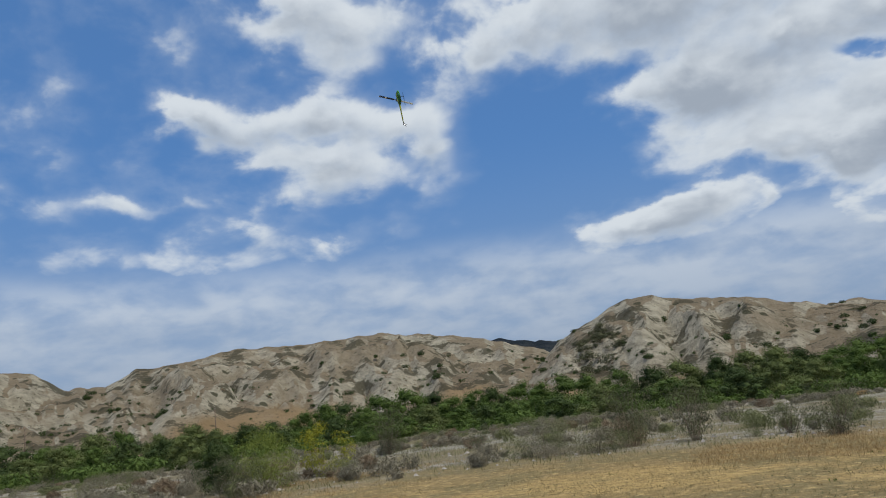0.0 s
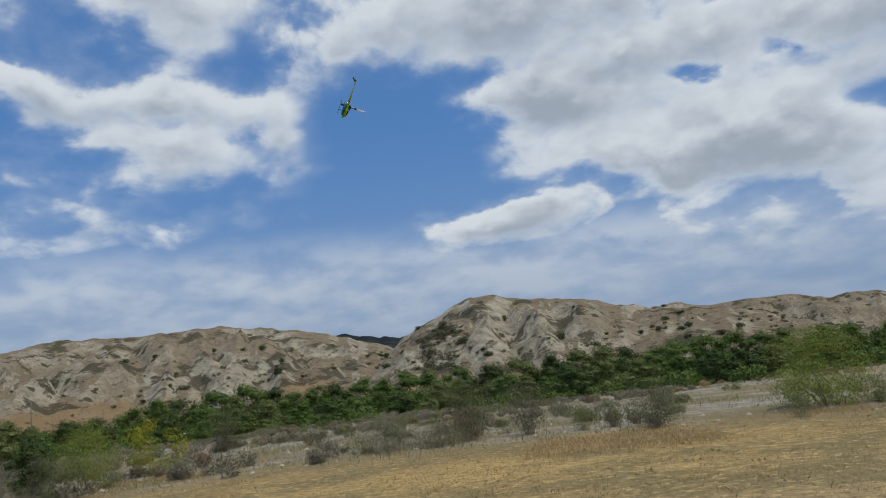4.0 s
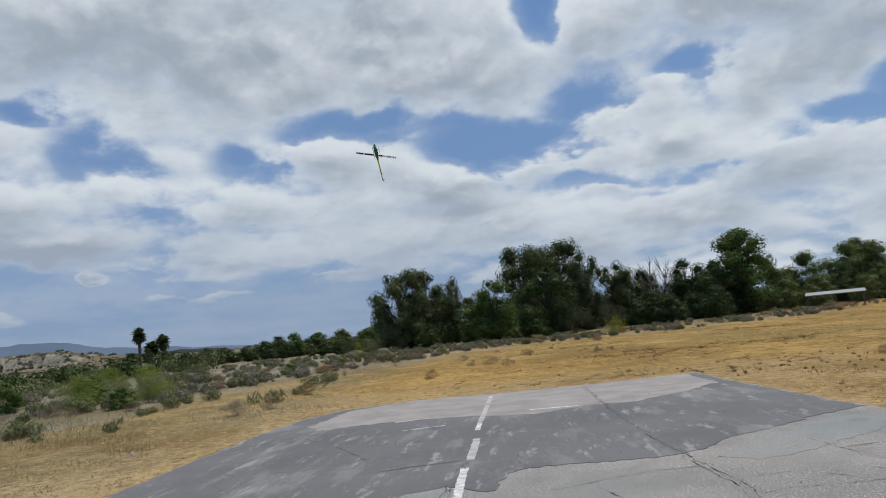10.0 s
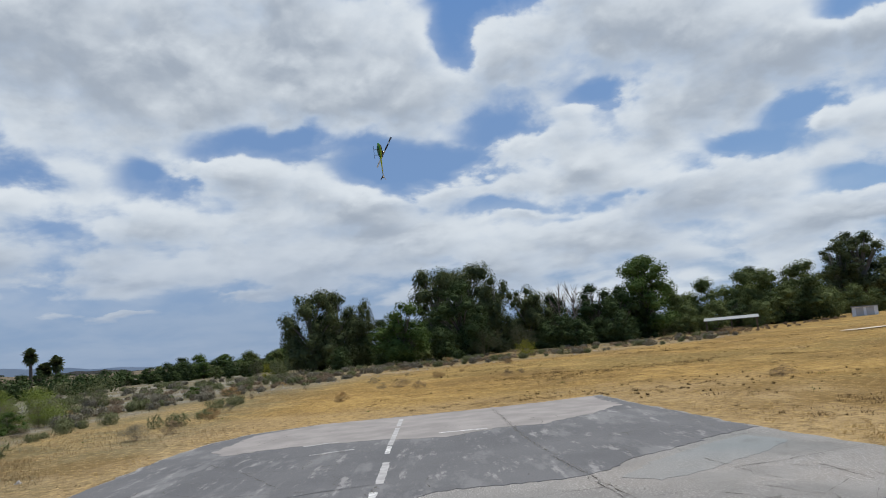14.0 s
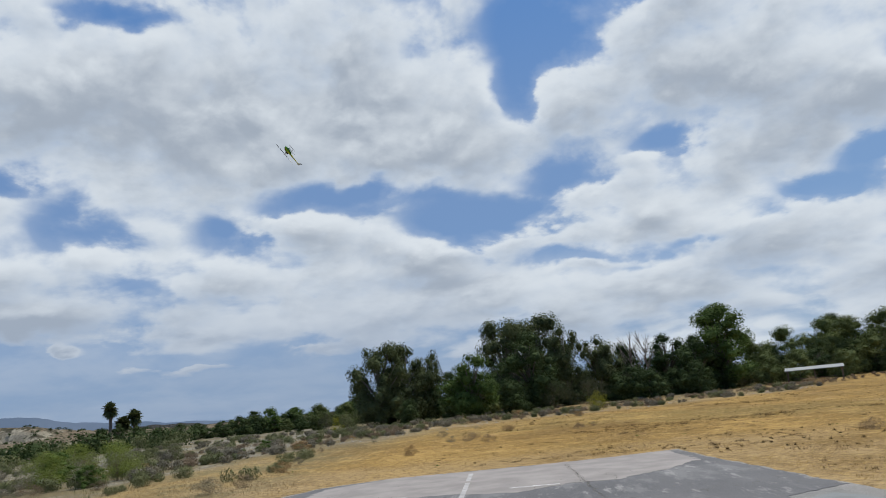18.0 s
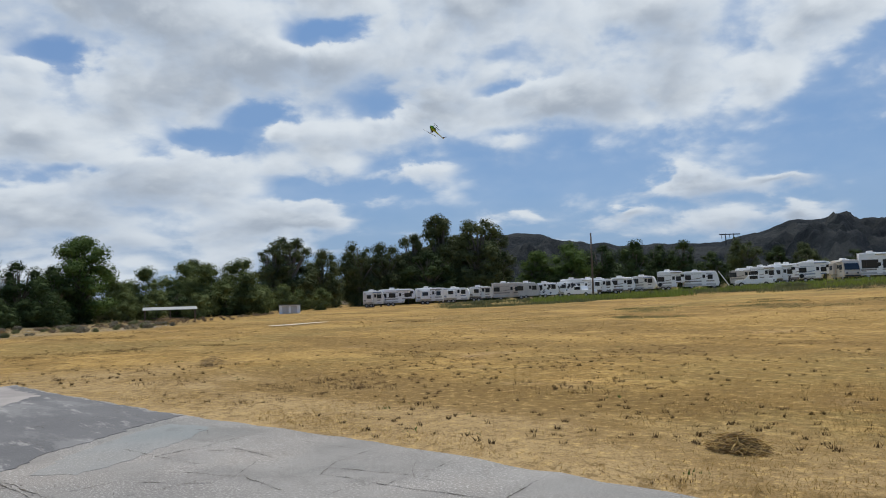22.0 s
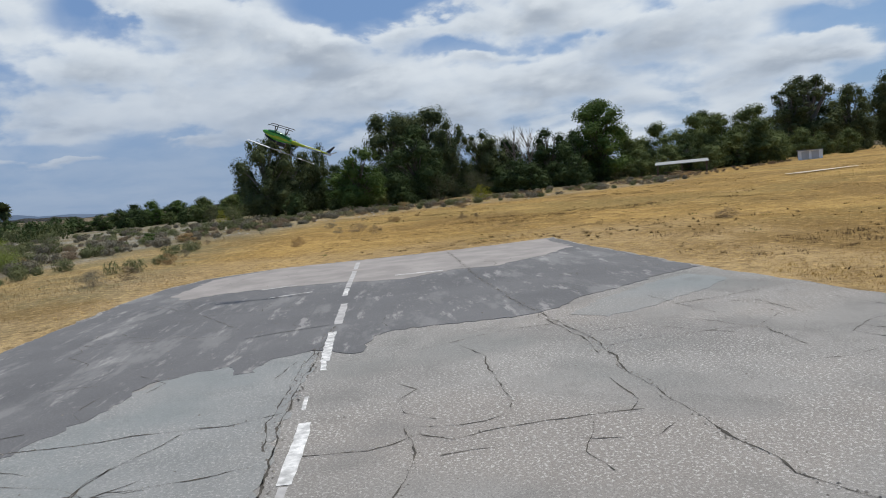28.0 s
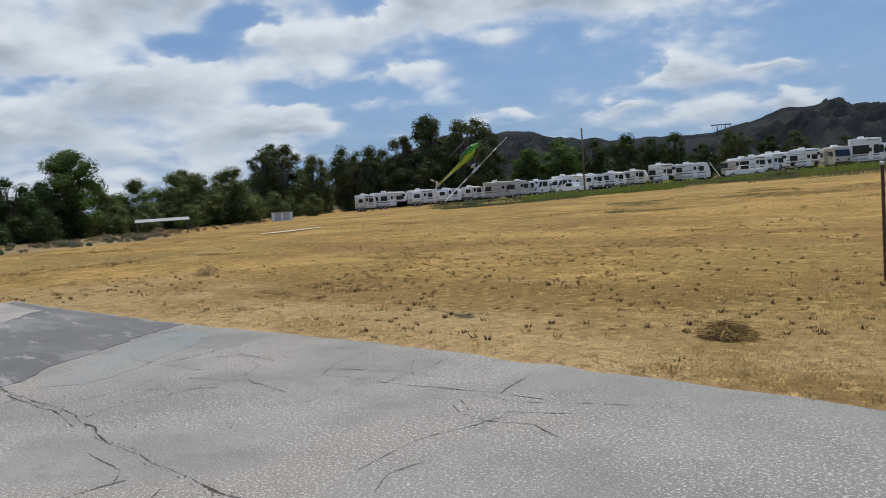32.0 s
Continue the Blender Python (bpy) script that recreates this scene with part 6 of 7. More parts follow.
    if style in ("motorhome", "bus", "tall"):
        bm = bmesh.new()
        vs = [bm.verts.new(p) for p in ((L / 2 + 0.07, -W / 2 + 0.12, 1.5), (L / 2 + 0.07, W / 2 - 0.12, 1.5), (L / 2 - 0.18, W / 2 - 0.15, 2.45), (L / 2 - 0.18, -W / 2 + 0.15, 2.45))]
        g = bmesh.ops.extrude_face_region(bm, geom=[bm.faces.new(vs)])
        bmesh.ops.translate(bm, vec=(0.03, 0, 0.01), verts=[e for e in g["geom"] if isinstance(e, bmesh.types.BMVert)])
        part("windscreen", bm, M_GLASS, ob)
        part("bumper", box_bm(L / 2 - 0.1, L / 2 + 0.22, -W / 2 + 0.05, W / 2 - 0.05, 0.5, 0.72, 0.04), M_DARK, ob)
        for s in (-1, 1):
            part("headlight", box_bm(L / 2 + 0.08, L / 2 + 0.13, s * 0.8 - 0.16, s * 0.8 + 0.16, 0.92, 1.12, 0.02, 1), M_GLASS, ob)
            wheel(ob, L * 0.36, s * (W / 2 - 0.14), 0.42)
            wheel(ob, -L * 0.26, s * (W / 2 - 0.14), 0.42)
    else:
        for s in (-1, 1):
            for x in (-L * 0.12, -L * 0.12 - 0.85):
                wheel(ob, x, s * (W / 2 - 0.1), 0.34)
            part("jack", box_bm(L * 0.30 - 0.06, L * 0.30 + 0.06, s * 0.8 - 0.06, s * 0.8 + 0.06, 0.0, 1.3 if style == "fifth" else f + 0.05), M_DARK, ob)
        if style != "fifth":
            part("hitch", prism_bm([(L / 2 - 0.2, f - 0.02), (L / 2 + 1.0, f - 0.05), (L / 2 + 1.0, f + 0.06), (L / 2 - 0.2, f + 0.1)], -0.09, 0.09), M_DARK, ob)
            part("gas_bottle", disc_bm(L / 2 + 0.25, 0, f + 0.35, 0.16, 0.5, 12, "z"), M_WHITE, ob)
        else:
            part("spare_wheel", disc_bm(-L * 0.42, y - 0.08, 1.0, 0.32, 0.16, 16), M_RUBBER, ob)
    return ob


M_COW = simple("white_panel_with_black_spots", (0.72, 0.72, 0.70), 0.45, vary=0.05)


def cow_spots():
    nt = M_COW.node_tree
    b = nt.nodes["Principled BSDF"]
    v = nt.nodes.new("ShaderNodeTexVoronoi")
    nt.links.new(coords(nt), v.inputs["Vector"])
    v.inputs["Scale"].default_value = 1.5
    c = mix_rgb(nt, map_range(nt, v.outputs["Distance"], 0.36, 0.30), (0.86, 0.86, 0.84), (0.03, 0.03, 0.03))
    nt.links.new(c, b.inputs["Base Color"])


cow_spots()
M_CREAM = simple("trailer_cream_paint", (0.76, 0.73, 0.66), 0.45, vary=0.07, scale=0.6, grime=(0.40, 0.37, 0.32))
# from the grove to the far end of the row: headings of both ends, kind, paint, stripe
ROW = [(124.6, 125.7, "trailer", M_CREAM, M_TRIM), (125.5, 128.2, "fifth", M_WHITE, M_TRIM), (128.2, 130.4, "trailer", M_WHITE, M_TRIM), (130.3, 132.3, "trailer", M_WHITE, M_BLUETRIM), (132.2, 134.0, "trailer", M_CREAM, M_TRIM), (133.9, 136.3, "motorhome", M_BEIGE, M_TRIM), (135.9, 137.4, "round", M_GREYPAINT, M_GREYPAINT),
       (137.3, 138.7, "trailer", M_COW, M_WHITE), (138.7, 140.1, "trailer", M_COW, M_WHITE), (141.2, 142.8, "trailer", M_WHITE, M_TRIM), (142.6, 144.3, "trailer", M_WHITE, M_TRIM), (144.2, 145.8, "trailer", M_CREAM, M_TRIM), (145.9, 147.8, "fifth", M_WHITE, M_TRIM),
       (147.6, 150.0, "motorhome", M_WHITE, M_TRIM), (150.8, 152.7, "round", M_BEIGE, M_TRIM), (152.5, 153.5, "trailer", M_WHITE, M_TRIM), (153.3, 154.9, "fifth", M_WHITE, M_TRIM), (155.2, 157.2, "fifth", M_WHITE, M_BLUETRIM),
       (157.2, 158.7, "bus", M_BEIGE, M_TRIM), (158.7, 160.7, "tall", M_WHITE, M_TRIM), (160.9, 162.4, "trailer", M_WHITE, M_TRIM), (162.6, 164.6, "fifth", M_WHITE, M_TRIM)]
TRAILER_WORDS = {"trailer": "long white travel trailer with dark windows", "fifth": "tall fifth-wheel trailer with a raised front", "motorhome": "boxy motorhome with brown side stripe", "bus": "large class A motorhome facing the field", "round": "round-roofed old camper trailer", "tall": "tall white motorhome with large dark windows"}
for i, (a0, a1, style, paint, stripe) in enumerate(ROW):
    az = (a0 + a1) / 2
    r = float(np.interp(az, [124, 145, 165], [139, 132, 128])) + (i % 3) * 1.2
    x, y = polar(az, r)
    wide = radians(a1 - a0) * r
    word = TRAILER_WORDS[style]
    if paint is M_COW:
        word = "white trailer with black cow spots"
    elif paint is M_BEIGE and style == "motorhome":
        word = "beige motorhome with dark windows"
    # near side faces the field
    trailer(pose(x, y, height(x, y), 0, 0, -az + ((i * 37) % 11 - 5) * 1.6 if style != "bus" else -az - 62), max(3.8, wide * 0.99), style, paint, stripe, word, i)

# a second row behind, seen in the gaps
for i, az in enumerate((130.9, 140.5, 152.9, 155.1, 161.5)):
    x, y = polar(az, 149 - (az - 126) * 0.3)
    trailer(pose(x, y, height(x, y), 0, 0, -az + 8 * (i % 3)), 7.0 + 0.7 * (i % 3), "fifth" if i % 2 else "trailer", M_WHITE, M_TRIM, "white trailer in the back row", 60 + i)


def pickup(m):
    ob = empty("pickup_truck", m, "white pickup truck parked beside trailers", "car")
    part("body", prism_bm([(-2.5, 0.5), (2.5, 0.5), (2.6, 0.75), (2.5, 1.05), (1.2, 1.15), (0.7, 1.75), (-0.7, 1.78), (-0.85, 1.15), (-2.5, 1.12), (-2.6, 0.7)], -0.9, 0.9, 0.05), M_WHITE, ob)
    windows_on(ob, [(0.0, 1.0, 1.22, 0.4)], -0.9)
    windows_on(ob, [(0.0, 1.0, 1.22, 0.4)], 0.9)
    for s in (-1, 1):
        for x in (-1.6, 1.65):
            wheel(ob, x, s * 0.82, 0.38)
        part("headlight", box_bm(2.54, 2.60, s * 0.65 - 0.14, s * 0.65 + 0.14, 0.78, 0.92), M_GLASS, ob)
    part("bumper", box_bm(2.5, 2.72, -0.85, 0.85, 0.45, 0.62, 0.03), M_RIM, ob)
    return ob


for az, r in ((152.3, 119), (140.4, 124)):
    x, y = polar(az, r)
    t = pickup(pose(x, y, height(x, y), 0, 0, 180 - az + (0 if az > 150 else -35)))


def loading_ramp(az, r):
    x, y = polar(az, r)
    ob = empty("loading_ramp", pose(x, y, height(x, y), 0, 0, 180 - az), "white folding loading ramp leaning between trailers", "ramp")
    for k in (-0.45, 0.45):
        part("side_rail", prism_bm([(-1.0, 0.0), (-0.85, 0.0), (0.9, 2.7), (0.75, 2.7)], k - 0.05, k + 0.05), M_WHITE, ob)
    for n in range(7):
        u = (n + 0.5) / 7
        part("rung", box_bm(-0.95 + 1.75 * u, -0.82 + 1.75 * u, -0.4, 0.4, 2.7 * u, 2.7 * u + 0.05), M_GALV, ob)


loading_ramp(150.4, 126)


def utility_pole(az, r, top, arm, label):
    x, y = polar(az, r)
    z = height(x, y)
    h = 1.7 + r * math.tan(radians(top)) - z
    ob = empty("utility_pole", pose(x, y, z, 0, 0, -az), label, "pole")
    v, f = tube([(0, 0, -0.3), (0.02, 0, h * 0.5), (0.0, 0, h)], [0.16, 0.14, 0.11], 8)
    mesh_object("post", v, f, M_WOOD, ob, smooth=True)
    if arm:
        part("crossarm", box_bm(-1.2, 1.2, -0.06, 0.06, h - 0.5, h - 0.36, 0.01, 1), M_WOOD, ob)
        for s in (-1.05, -0.5, 0.5, 1.05):
            part("insulator", disc_bm(s, 0, h - 0.27, 0.06, 0.18, 8, "z"), M_GALV, ob)
    else:
        part("cap", disc_bm(0, 0, h + 0.03, 0.14, 0.06, 8, "z"), M_GALV, ob)
    return ob


utility_pole(141.3, 116, 4.55, False, "bare wooden pole at the edge of the field")
utility_pole(-29.3, 205, 1.47, True, "wooden utility pole with a crossarm in the wash")
utility_pole(-17.5, 215, 1.3, False, "wooden utility pole among the thickets")
utility_pole(30.8, 190, 0.45, False, "wooden utility pole among the thickets")
utility_pole(19.2, 190, 0.55, False, "wooden utility pole among the thickets")


def dead_tree(az, r, top, seed):
    rng = random.Random(seed)
    x, y = polar(az, r)
    z = height(x, y)
    h = 1.7 + r * math.tan(radians(top)) - z
    ob = empty("dead_tree", pose(x, y, z), "bare leafless grey tree in the grove", "tree")
    pieces = [tube([(0, 0, 0), (0.1, 0, h * 0.5), (0, 0.1, h * 0.9)], [0.12, 0.08, 0.02], 6)]
    for _ in range(20):
        a, z0 = rng.uniform(0, 6.28), h * rng.uniform(0.35, 0.75)
        l = h * rng.uniform(0.2, 0.36)
        mid = (math.cos(a) * l * 0.35, math.sin(a) * l * 0.35, z0 + l * 0.5)
        end = (math.cos(a) * l * 0.55, math.sin(a) * l * 0.55, z0 + l)
        pieces.append(tube([(0.05, 0, z0), mid, end], [0.032, 0.02, 0.006], 5))
        for _ in range(3):
            b = a + rng.uniform(-1, 1)
            pieces.append(tube([mid, (mid[0] + math.cos(b) * l * 0.3, mid[1] + math.sin(b) * l * 0.3, mid[2] + l * 0.45)], [0.02, 0.006], 4))
    v, f = merge(pieces)
    mesh_object("trunk", v, f, M_BARK, ob, smooth=True)


dead_tree(98.9, 92, 3.5, 1)
dead_tree(100.0, 92, 3.4, 2)


def palm(az, r, top, seed):
    rng = random.Random(seed)
    x, y = polar(az, r)
    z = height(x, y)
    h = 1.7 + r * math.tan(radians(top)) - z
    ob = empty("palm_tree", pose(x, y, z), "tall fan palm with a shaggy trunk", "palm tree")
    v, f = tube([(0, 0, -0.2), (0.1, 0, h * 0.5), (0, 0, h - 1.6)], [0.5, 0.42, 0.5], 8)
    mesh_object("trunk", v, f, M_BARK, ob, smooth=True)
    v, f = [], []
    for _ in range(260):
        a, e = rng.uniform(0, 6.28), rng.uniform(-1.35, 1.5)
        l = rng.uniform(1.3, 2.9)
        d = Vector((math.cos(a) * math.cos(e), math.sin(a) * math.cos(e), math.sin(e)))
        s = d.cross(Vector((0, 0, 1))).normalized() * 0.5
        c = Vector((0, 0, h - 1.6))
        o = len(v)
        v += [tuple(c), tuple(c + d * l * 0.7 + s), tuple(c + d * l + Vector((0, 0, -0.35))), tuple(c + d * l * 0.7 - s)]
        f.append((o, o + 1, o + 2, o + 3))
    mesh_object("crown", v, f, M_LEAF_GUM, ob)


palm(62.1, 235, 2.05, 1)
palm(62.9, 240, 1.1, 3)
palm(63.6, 236, 1.45, 2)


def guard_rail():
    """The road in the wash and the rail beside it."""
    ob = empty("guard_rail", pose(0, 0, 0), "galvanised guard rail beside the sunken road", "guard rail")
    pts = [polar(az, 122 + (az + 2) ** 2 * 0.02) for az in np.arange(-14, 9.1, 1.0)]
    for i, ((x0, y0), (x1, y1)) in enumerate(zip(pts, pts[1:])):
        z0, z1 = height(x0, y0), height(x1, y1)
        part("post", box_bm(x0 - 0.08, x0 + 0.08, y0 - 0.08, y0 + 0.08, z0 - 0.2, z0 + 0.75), M_WOOD, ob)
        v = []
        for x, y, z in ((x0, y0, z0), (x1, y1, z1)):
            v += [(x, y - 0.1, z + 0.42), (x, y - 0.17, z + 0.5), (x, y - 0.1, z + 0.58), (x, y - 0.17, z + 0.66), (x, y - 0.1, z + 0.74)]
        mesh_object("rail", v, [(k, k + 1, k + 6, k + 5) for k in range(4)], M_GALV, ob)


guard_rail()
road_pts = [polar(az, 128 + (az + 2) ** 2 * 0.02) for az in np.arange(-40, 26, 2.0)]
rv, rf = [], []
for i, (x, y) in enumerate(road_pts):
    k = 1 + 3.5 / math.hypot(x, y)
    rv += [(x, y, height(x, y) + 0.06), (x * k * k, y * k * k, height(x, y) + 0.06)]
    if i:
        rf.append((2 * i - 2, 2 * i, 2 * i + 1, 2 * i - 1))
tagged(mesh_object("road", rv, rf, M_ROAD), "two-lane asphalt road through the wash", "road", kind="structure")


def post_at(name, x, y, h, r, mat, label, lean=0.0, sides=6):
    z = height(x, y)
    ob = empty(name, pose(x, y, z, lean, 0, 0), label, name.replace("_", " "))
    v, f = tube([(0, 0, -0.15), (0, 0, h)], [r, r * 0.9], sides)
    mesh_object("shaft", v, f, mat, ob)
    part("top", disc_bm(0, 0, h + 0.01, r * 1.25, 0.04, 8, "z"), M_GALV, ob)
    return ob


wx, wy = polar(2.3, 110)
post_at("marker_post", wx, wy, 1.8, 0.14, M_WHITE, "white marker post beside the road", 3)
post_at("wooden_stake", 24.5, 22.8, 0.95, 0.04, M_WOOD, "short wooden stake in the scrub")


def fence_post():
    x, y = 4.54, -12.88
    ob = empty("fence_post", pose(x, y, 0.0, 0, 0, 20), "rusty steel fence post with a wire clip", "fence post")
    part("shaft", box_bm(-0.025, 0.025, -0.02, 0.02, -0.2, 1.80, 0.004, 1), M_RUST, ob)
    part("flange", box_bm(-0.006, 0.006, 0.02, 0.05, -0.2, 1.78), M_RUST, ob)
    part("cap", box_bm(-0.035, 0.035, -0.03, 0.03, 1.80, 1.85, 0.01), M_GALV, ob)
    for z in (1.45, 0.95, 0.45):
        part("clip", disc_bm(0, -0.022, z, 0.02, 0.02, 8), M_GALV, ob)
    v, f = tube([(-0.02, 0, 1.45), (-0.10, -0.03, 1.38), (-0.16, -0.05, 1.22)], [0.010, 0.010, 0.008], 5)
    mesh_object("rope", v, f, M_WHITE, ob, "pale rope end tied to the post")


fence_post()


def shelter():
    """Low shade roof at the grove's edge."""
    (x0, y0), (x1, y1) = polar(108.9, 92), polar(112.5, 92)
    z = height(x0, y0)
    m = pose((x0 + x1) / 2, (y0 + y1) / 2, z, 0, 0, math.degrees(math.atan2(y1 - y0, x1 - x0)))
    ob = empty("shade_shelter", m, "low open shelter with a pale metal roof", "shelter")
    L = math.hypot(x1 - x0, y1 - y0)
    bm = box_bm(-L / 2, L / 2, -1.2, 1.2, 1.48, 1.53, 0.01, 1)
    for w in bm.verts:
        w.co.z += 0.13 * w.co.y
    part("roof", bm, M_TINROOF, ob)
    for sx in (-0.46, 0, 0.46):
        for sy in (-1.1, 1.1):
            part("post", box_bm(L * sx - 0.05, L * sx + 0.05, sy - 0.05, sy + 0.05, -0.1, 1.46 + 0.13 * sy), M_WOOD, ob)
    part("bench", box_bm(-L * 0.35, L * 0.35, -0.3, 0.3, 0.42, 0.48), M_WOOD, ob)


shelter()


def shed(az0, az1, r, top, label):
    (x0, y0), (x1, y1) = polar(az0, r), polar(az1, r)
    z = min(height(x0, y0), height(x1, y1))
    L = math.hypot(x1 - x0, y1 - y0)
    h = 1.7 + r * math.tan(radians(top)) - z
    ob = empty("shed", pose((x0 + x1) / 2, (y0 + y1) / 2, z, 0, 0, math.degrees(math.atan2(y1 - y0, x1 - x0))), label, "shed")
    part("wall", box_bm(-L / 2, L / 2, -1.0, 1.0, 0, h - 0.12, 0.02, 1), M_WHITE, ob)
    part("roof", prism_bm([(-L / 2 - 0.12, h - 0.12), (L / 2 + 0.12, h - 0.12), (L / 2 + 0.12, h - 0.04), (-L / 2 - 0.12, h + 0.02)], -1.15, 1.15), M_TINROOF, ob)
    for s in (-0.2, 0.2):
        part("door", box_bm(L * s - L * 0.15, L * s + L * 0.15, 1.0, 1.03, 0.05, h * 0.85), M_GREYPAINT, ob)
        part("panel", box_bm(L * s - L * 0.15, L * s + L * 0.15, -1.03, -1.0, 0.05, h * 0.85), M_GREYPAINT, ob)


shed(118.2, 119.7, 112, 0.02, "small pale metal shed at the grove's edge")

# bare sandy patch in the field
sx, sy = 51.4, -29.2
v = [(sx + 0.9 * math.cos(a) * (1 + 0.2 * math.sin(3 * a)), sy + 3.0 * math.sin(a) * (1 + 0.15 * math.cos(2 * a)), 0.0) for a in np.arange(0, 6.28, 0.3)]
v = [(x, y, height(x, y) + 0.06) for x, y, _ in v]
tagged(mesh_object("sand_patch", v, [list(range(len(v)))], M_SAND), "pale bare sand patch in the dry field", "sand", kind="structure")


def brush_pile(x, y):
    """A raked heap of dry stalks."""
    rng = random.Random(8)
    ob = empty("brush_heap", pose(x, y, 0), "heap of raked dry brown stalks", "brush heap")
    pieces = []
    for _ in range(420):
        a, q = rng.uniform(0, 6.28), math.sqrt(rng.random())
        px, py = math.cos(a) * q * 0.27, math.sin(a) * q * 0.22
        h = 0.17 * (1 - q * q) + 0.015
        d = rng.uniform(0, 6.28)
        l = rng.uniform(0.05, 0.16)
        pz = rng.uniform(0, h)
        dx, dy = math.cos(d) * l, math.sin(d) * l
        pieces.append(tube([(px - dx, py - dy, max(0.005, pz - rng.uniform(-0.03, 0.05))), (px, py, pz + 0.02), (px + dx, py + dy, max(0.005, pz + rng.uniform(-0.05, 0.04)))], [0.004, 0.005, 0.002], 4))
    v, f = merge(pieces)
    mesh_object("mound", v, f, M_STRAW_ORANGE, ob)
    v, f = merge(pieces[:150])
    v = [(p[0] * 1.15, p[1] * 1.15, p[2] + 0.03) for p in v]
    mesh_object("straw", v, f, M_STRAW, ob)


brush_pile(4.35, -7.75)


def pylon(az, r, top):
    x, y = polar(az, r)
    z = height(x, y)
    h = 1.7 + r * math.tan(radians(top)) - z
    ob = empty("transmission_tower", pose(x, y, z - 1, 0, 0, -az + 15), "lattice power line tower on the mountain", "pylon")
    for s in (-1, 1):
        v, f = merge([tube([(s * 4 - 0.8 * k, 0, 0), (s * 4 + 0.0 * k, 0, h + 1)], [0.35, 0.25], 5) for k in (-1, 1)])
        mesh_object("leg", v, f, M_DARK, ob)
    part("crossarm", box_bm(-10, 10, -0.3, 0.3, h - 0.6, h + 0.4), M_DARK, ob)
    for k in (-8, 0, 8):
        part("insulator", box_bm(k - 0.15, k + 0.15, -0.15, 0.15, h - 4, h - 0.6), M_DARK, ob)


pylon(150.9, 820, 4.05)


# ---- the model helicopter ----
M_LIME = simple("lime_green_gloss_paint", (0.10, 0.36, 0.035), 0.16, vary=0.05, scale=2)
M_LEMON = simple("yellow_gloss_paint", (0.42, 0.48, 0.03), 0.25, vary=0.05, scale=2)
M_DEEP = simple("dark_green_gloss_paint", (0.012, 0.13, 0.045), 0.25, vary=0.05, scale=2)
M_PEARL = simple("white_gloss_paint", (0.75, 0.76, 0.74), 0.25, vary=0.04, scale=2)
M_CARBON = simple("black_carbon_fibre", (0.018, 0.018, 0.020), 0.3, vary=0.2, scale=30)
M_STEEL = simple("bright_machined_alloy", (0.55, 0.56, 0.58), 0.25, 0.9, vary=0.05, scale=20)


def loft(rows, n=14):
    """A body through oval sections: x, centre height, half width, half height."""
    v, f = [], []
    for x, zc, w, h in rows:
        for k in range(n):
            a = 2 * math.pi * k / n
            c, s = math.cos(a), math.sin(a)
            v.append((x, w * math.copysign(abs(c) ** 0.8, c), zc + h * math.copysign(abs(s) ** 0.8, s)))
    for i in range(len(rows) - 1):
        for k in range(n):
            q = (k + 1) % n
            f.append((i * n + k, i * n + q, (i + 1) * n + q, (i + 1) * n + k))
    f.append(tuple(range(n))[::-1])
    f.append(tuple(range((len(rows) - 1) * n, len(rows) * n)))
    return v, [q[::-1] for q in f]


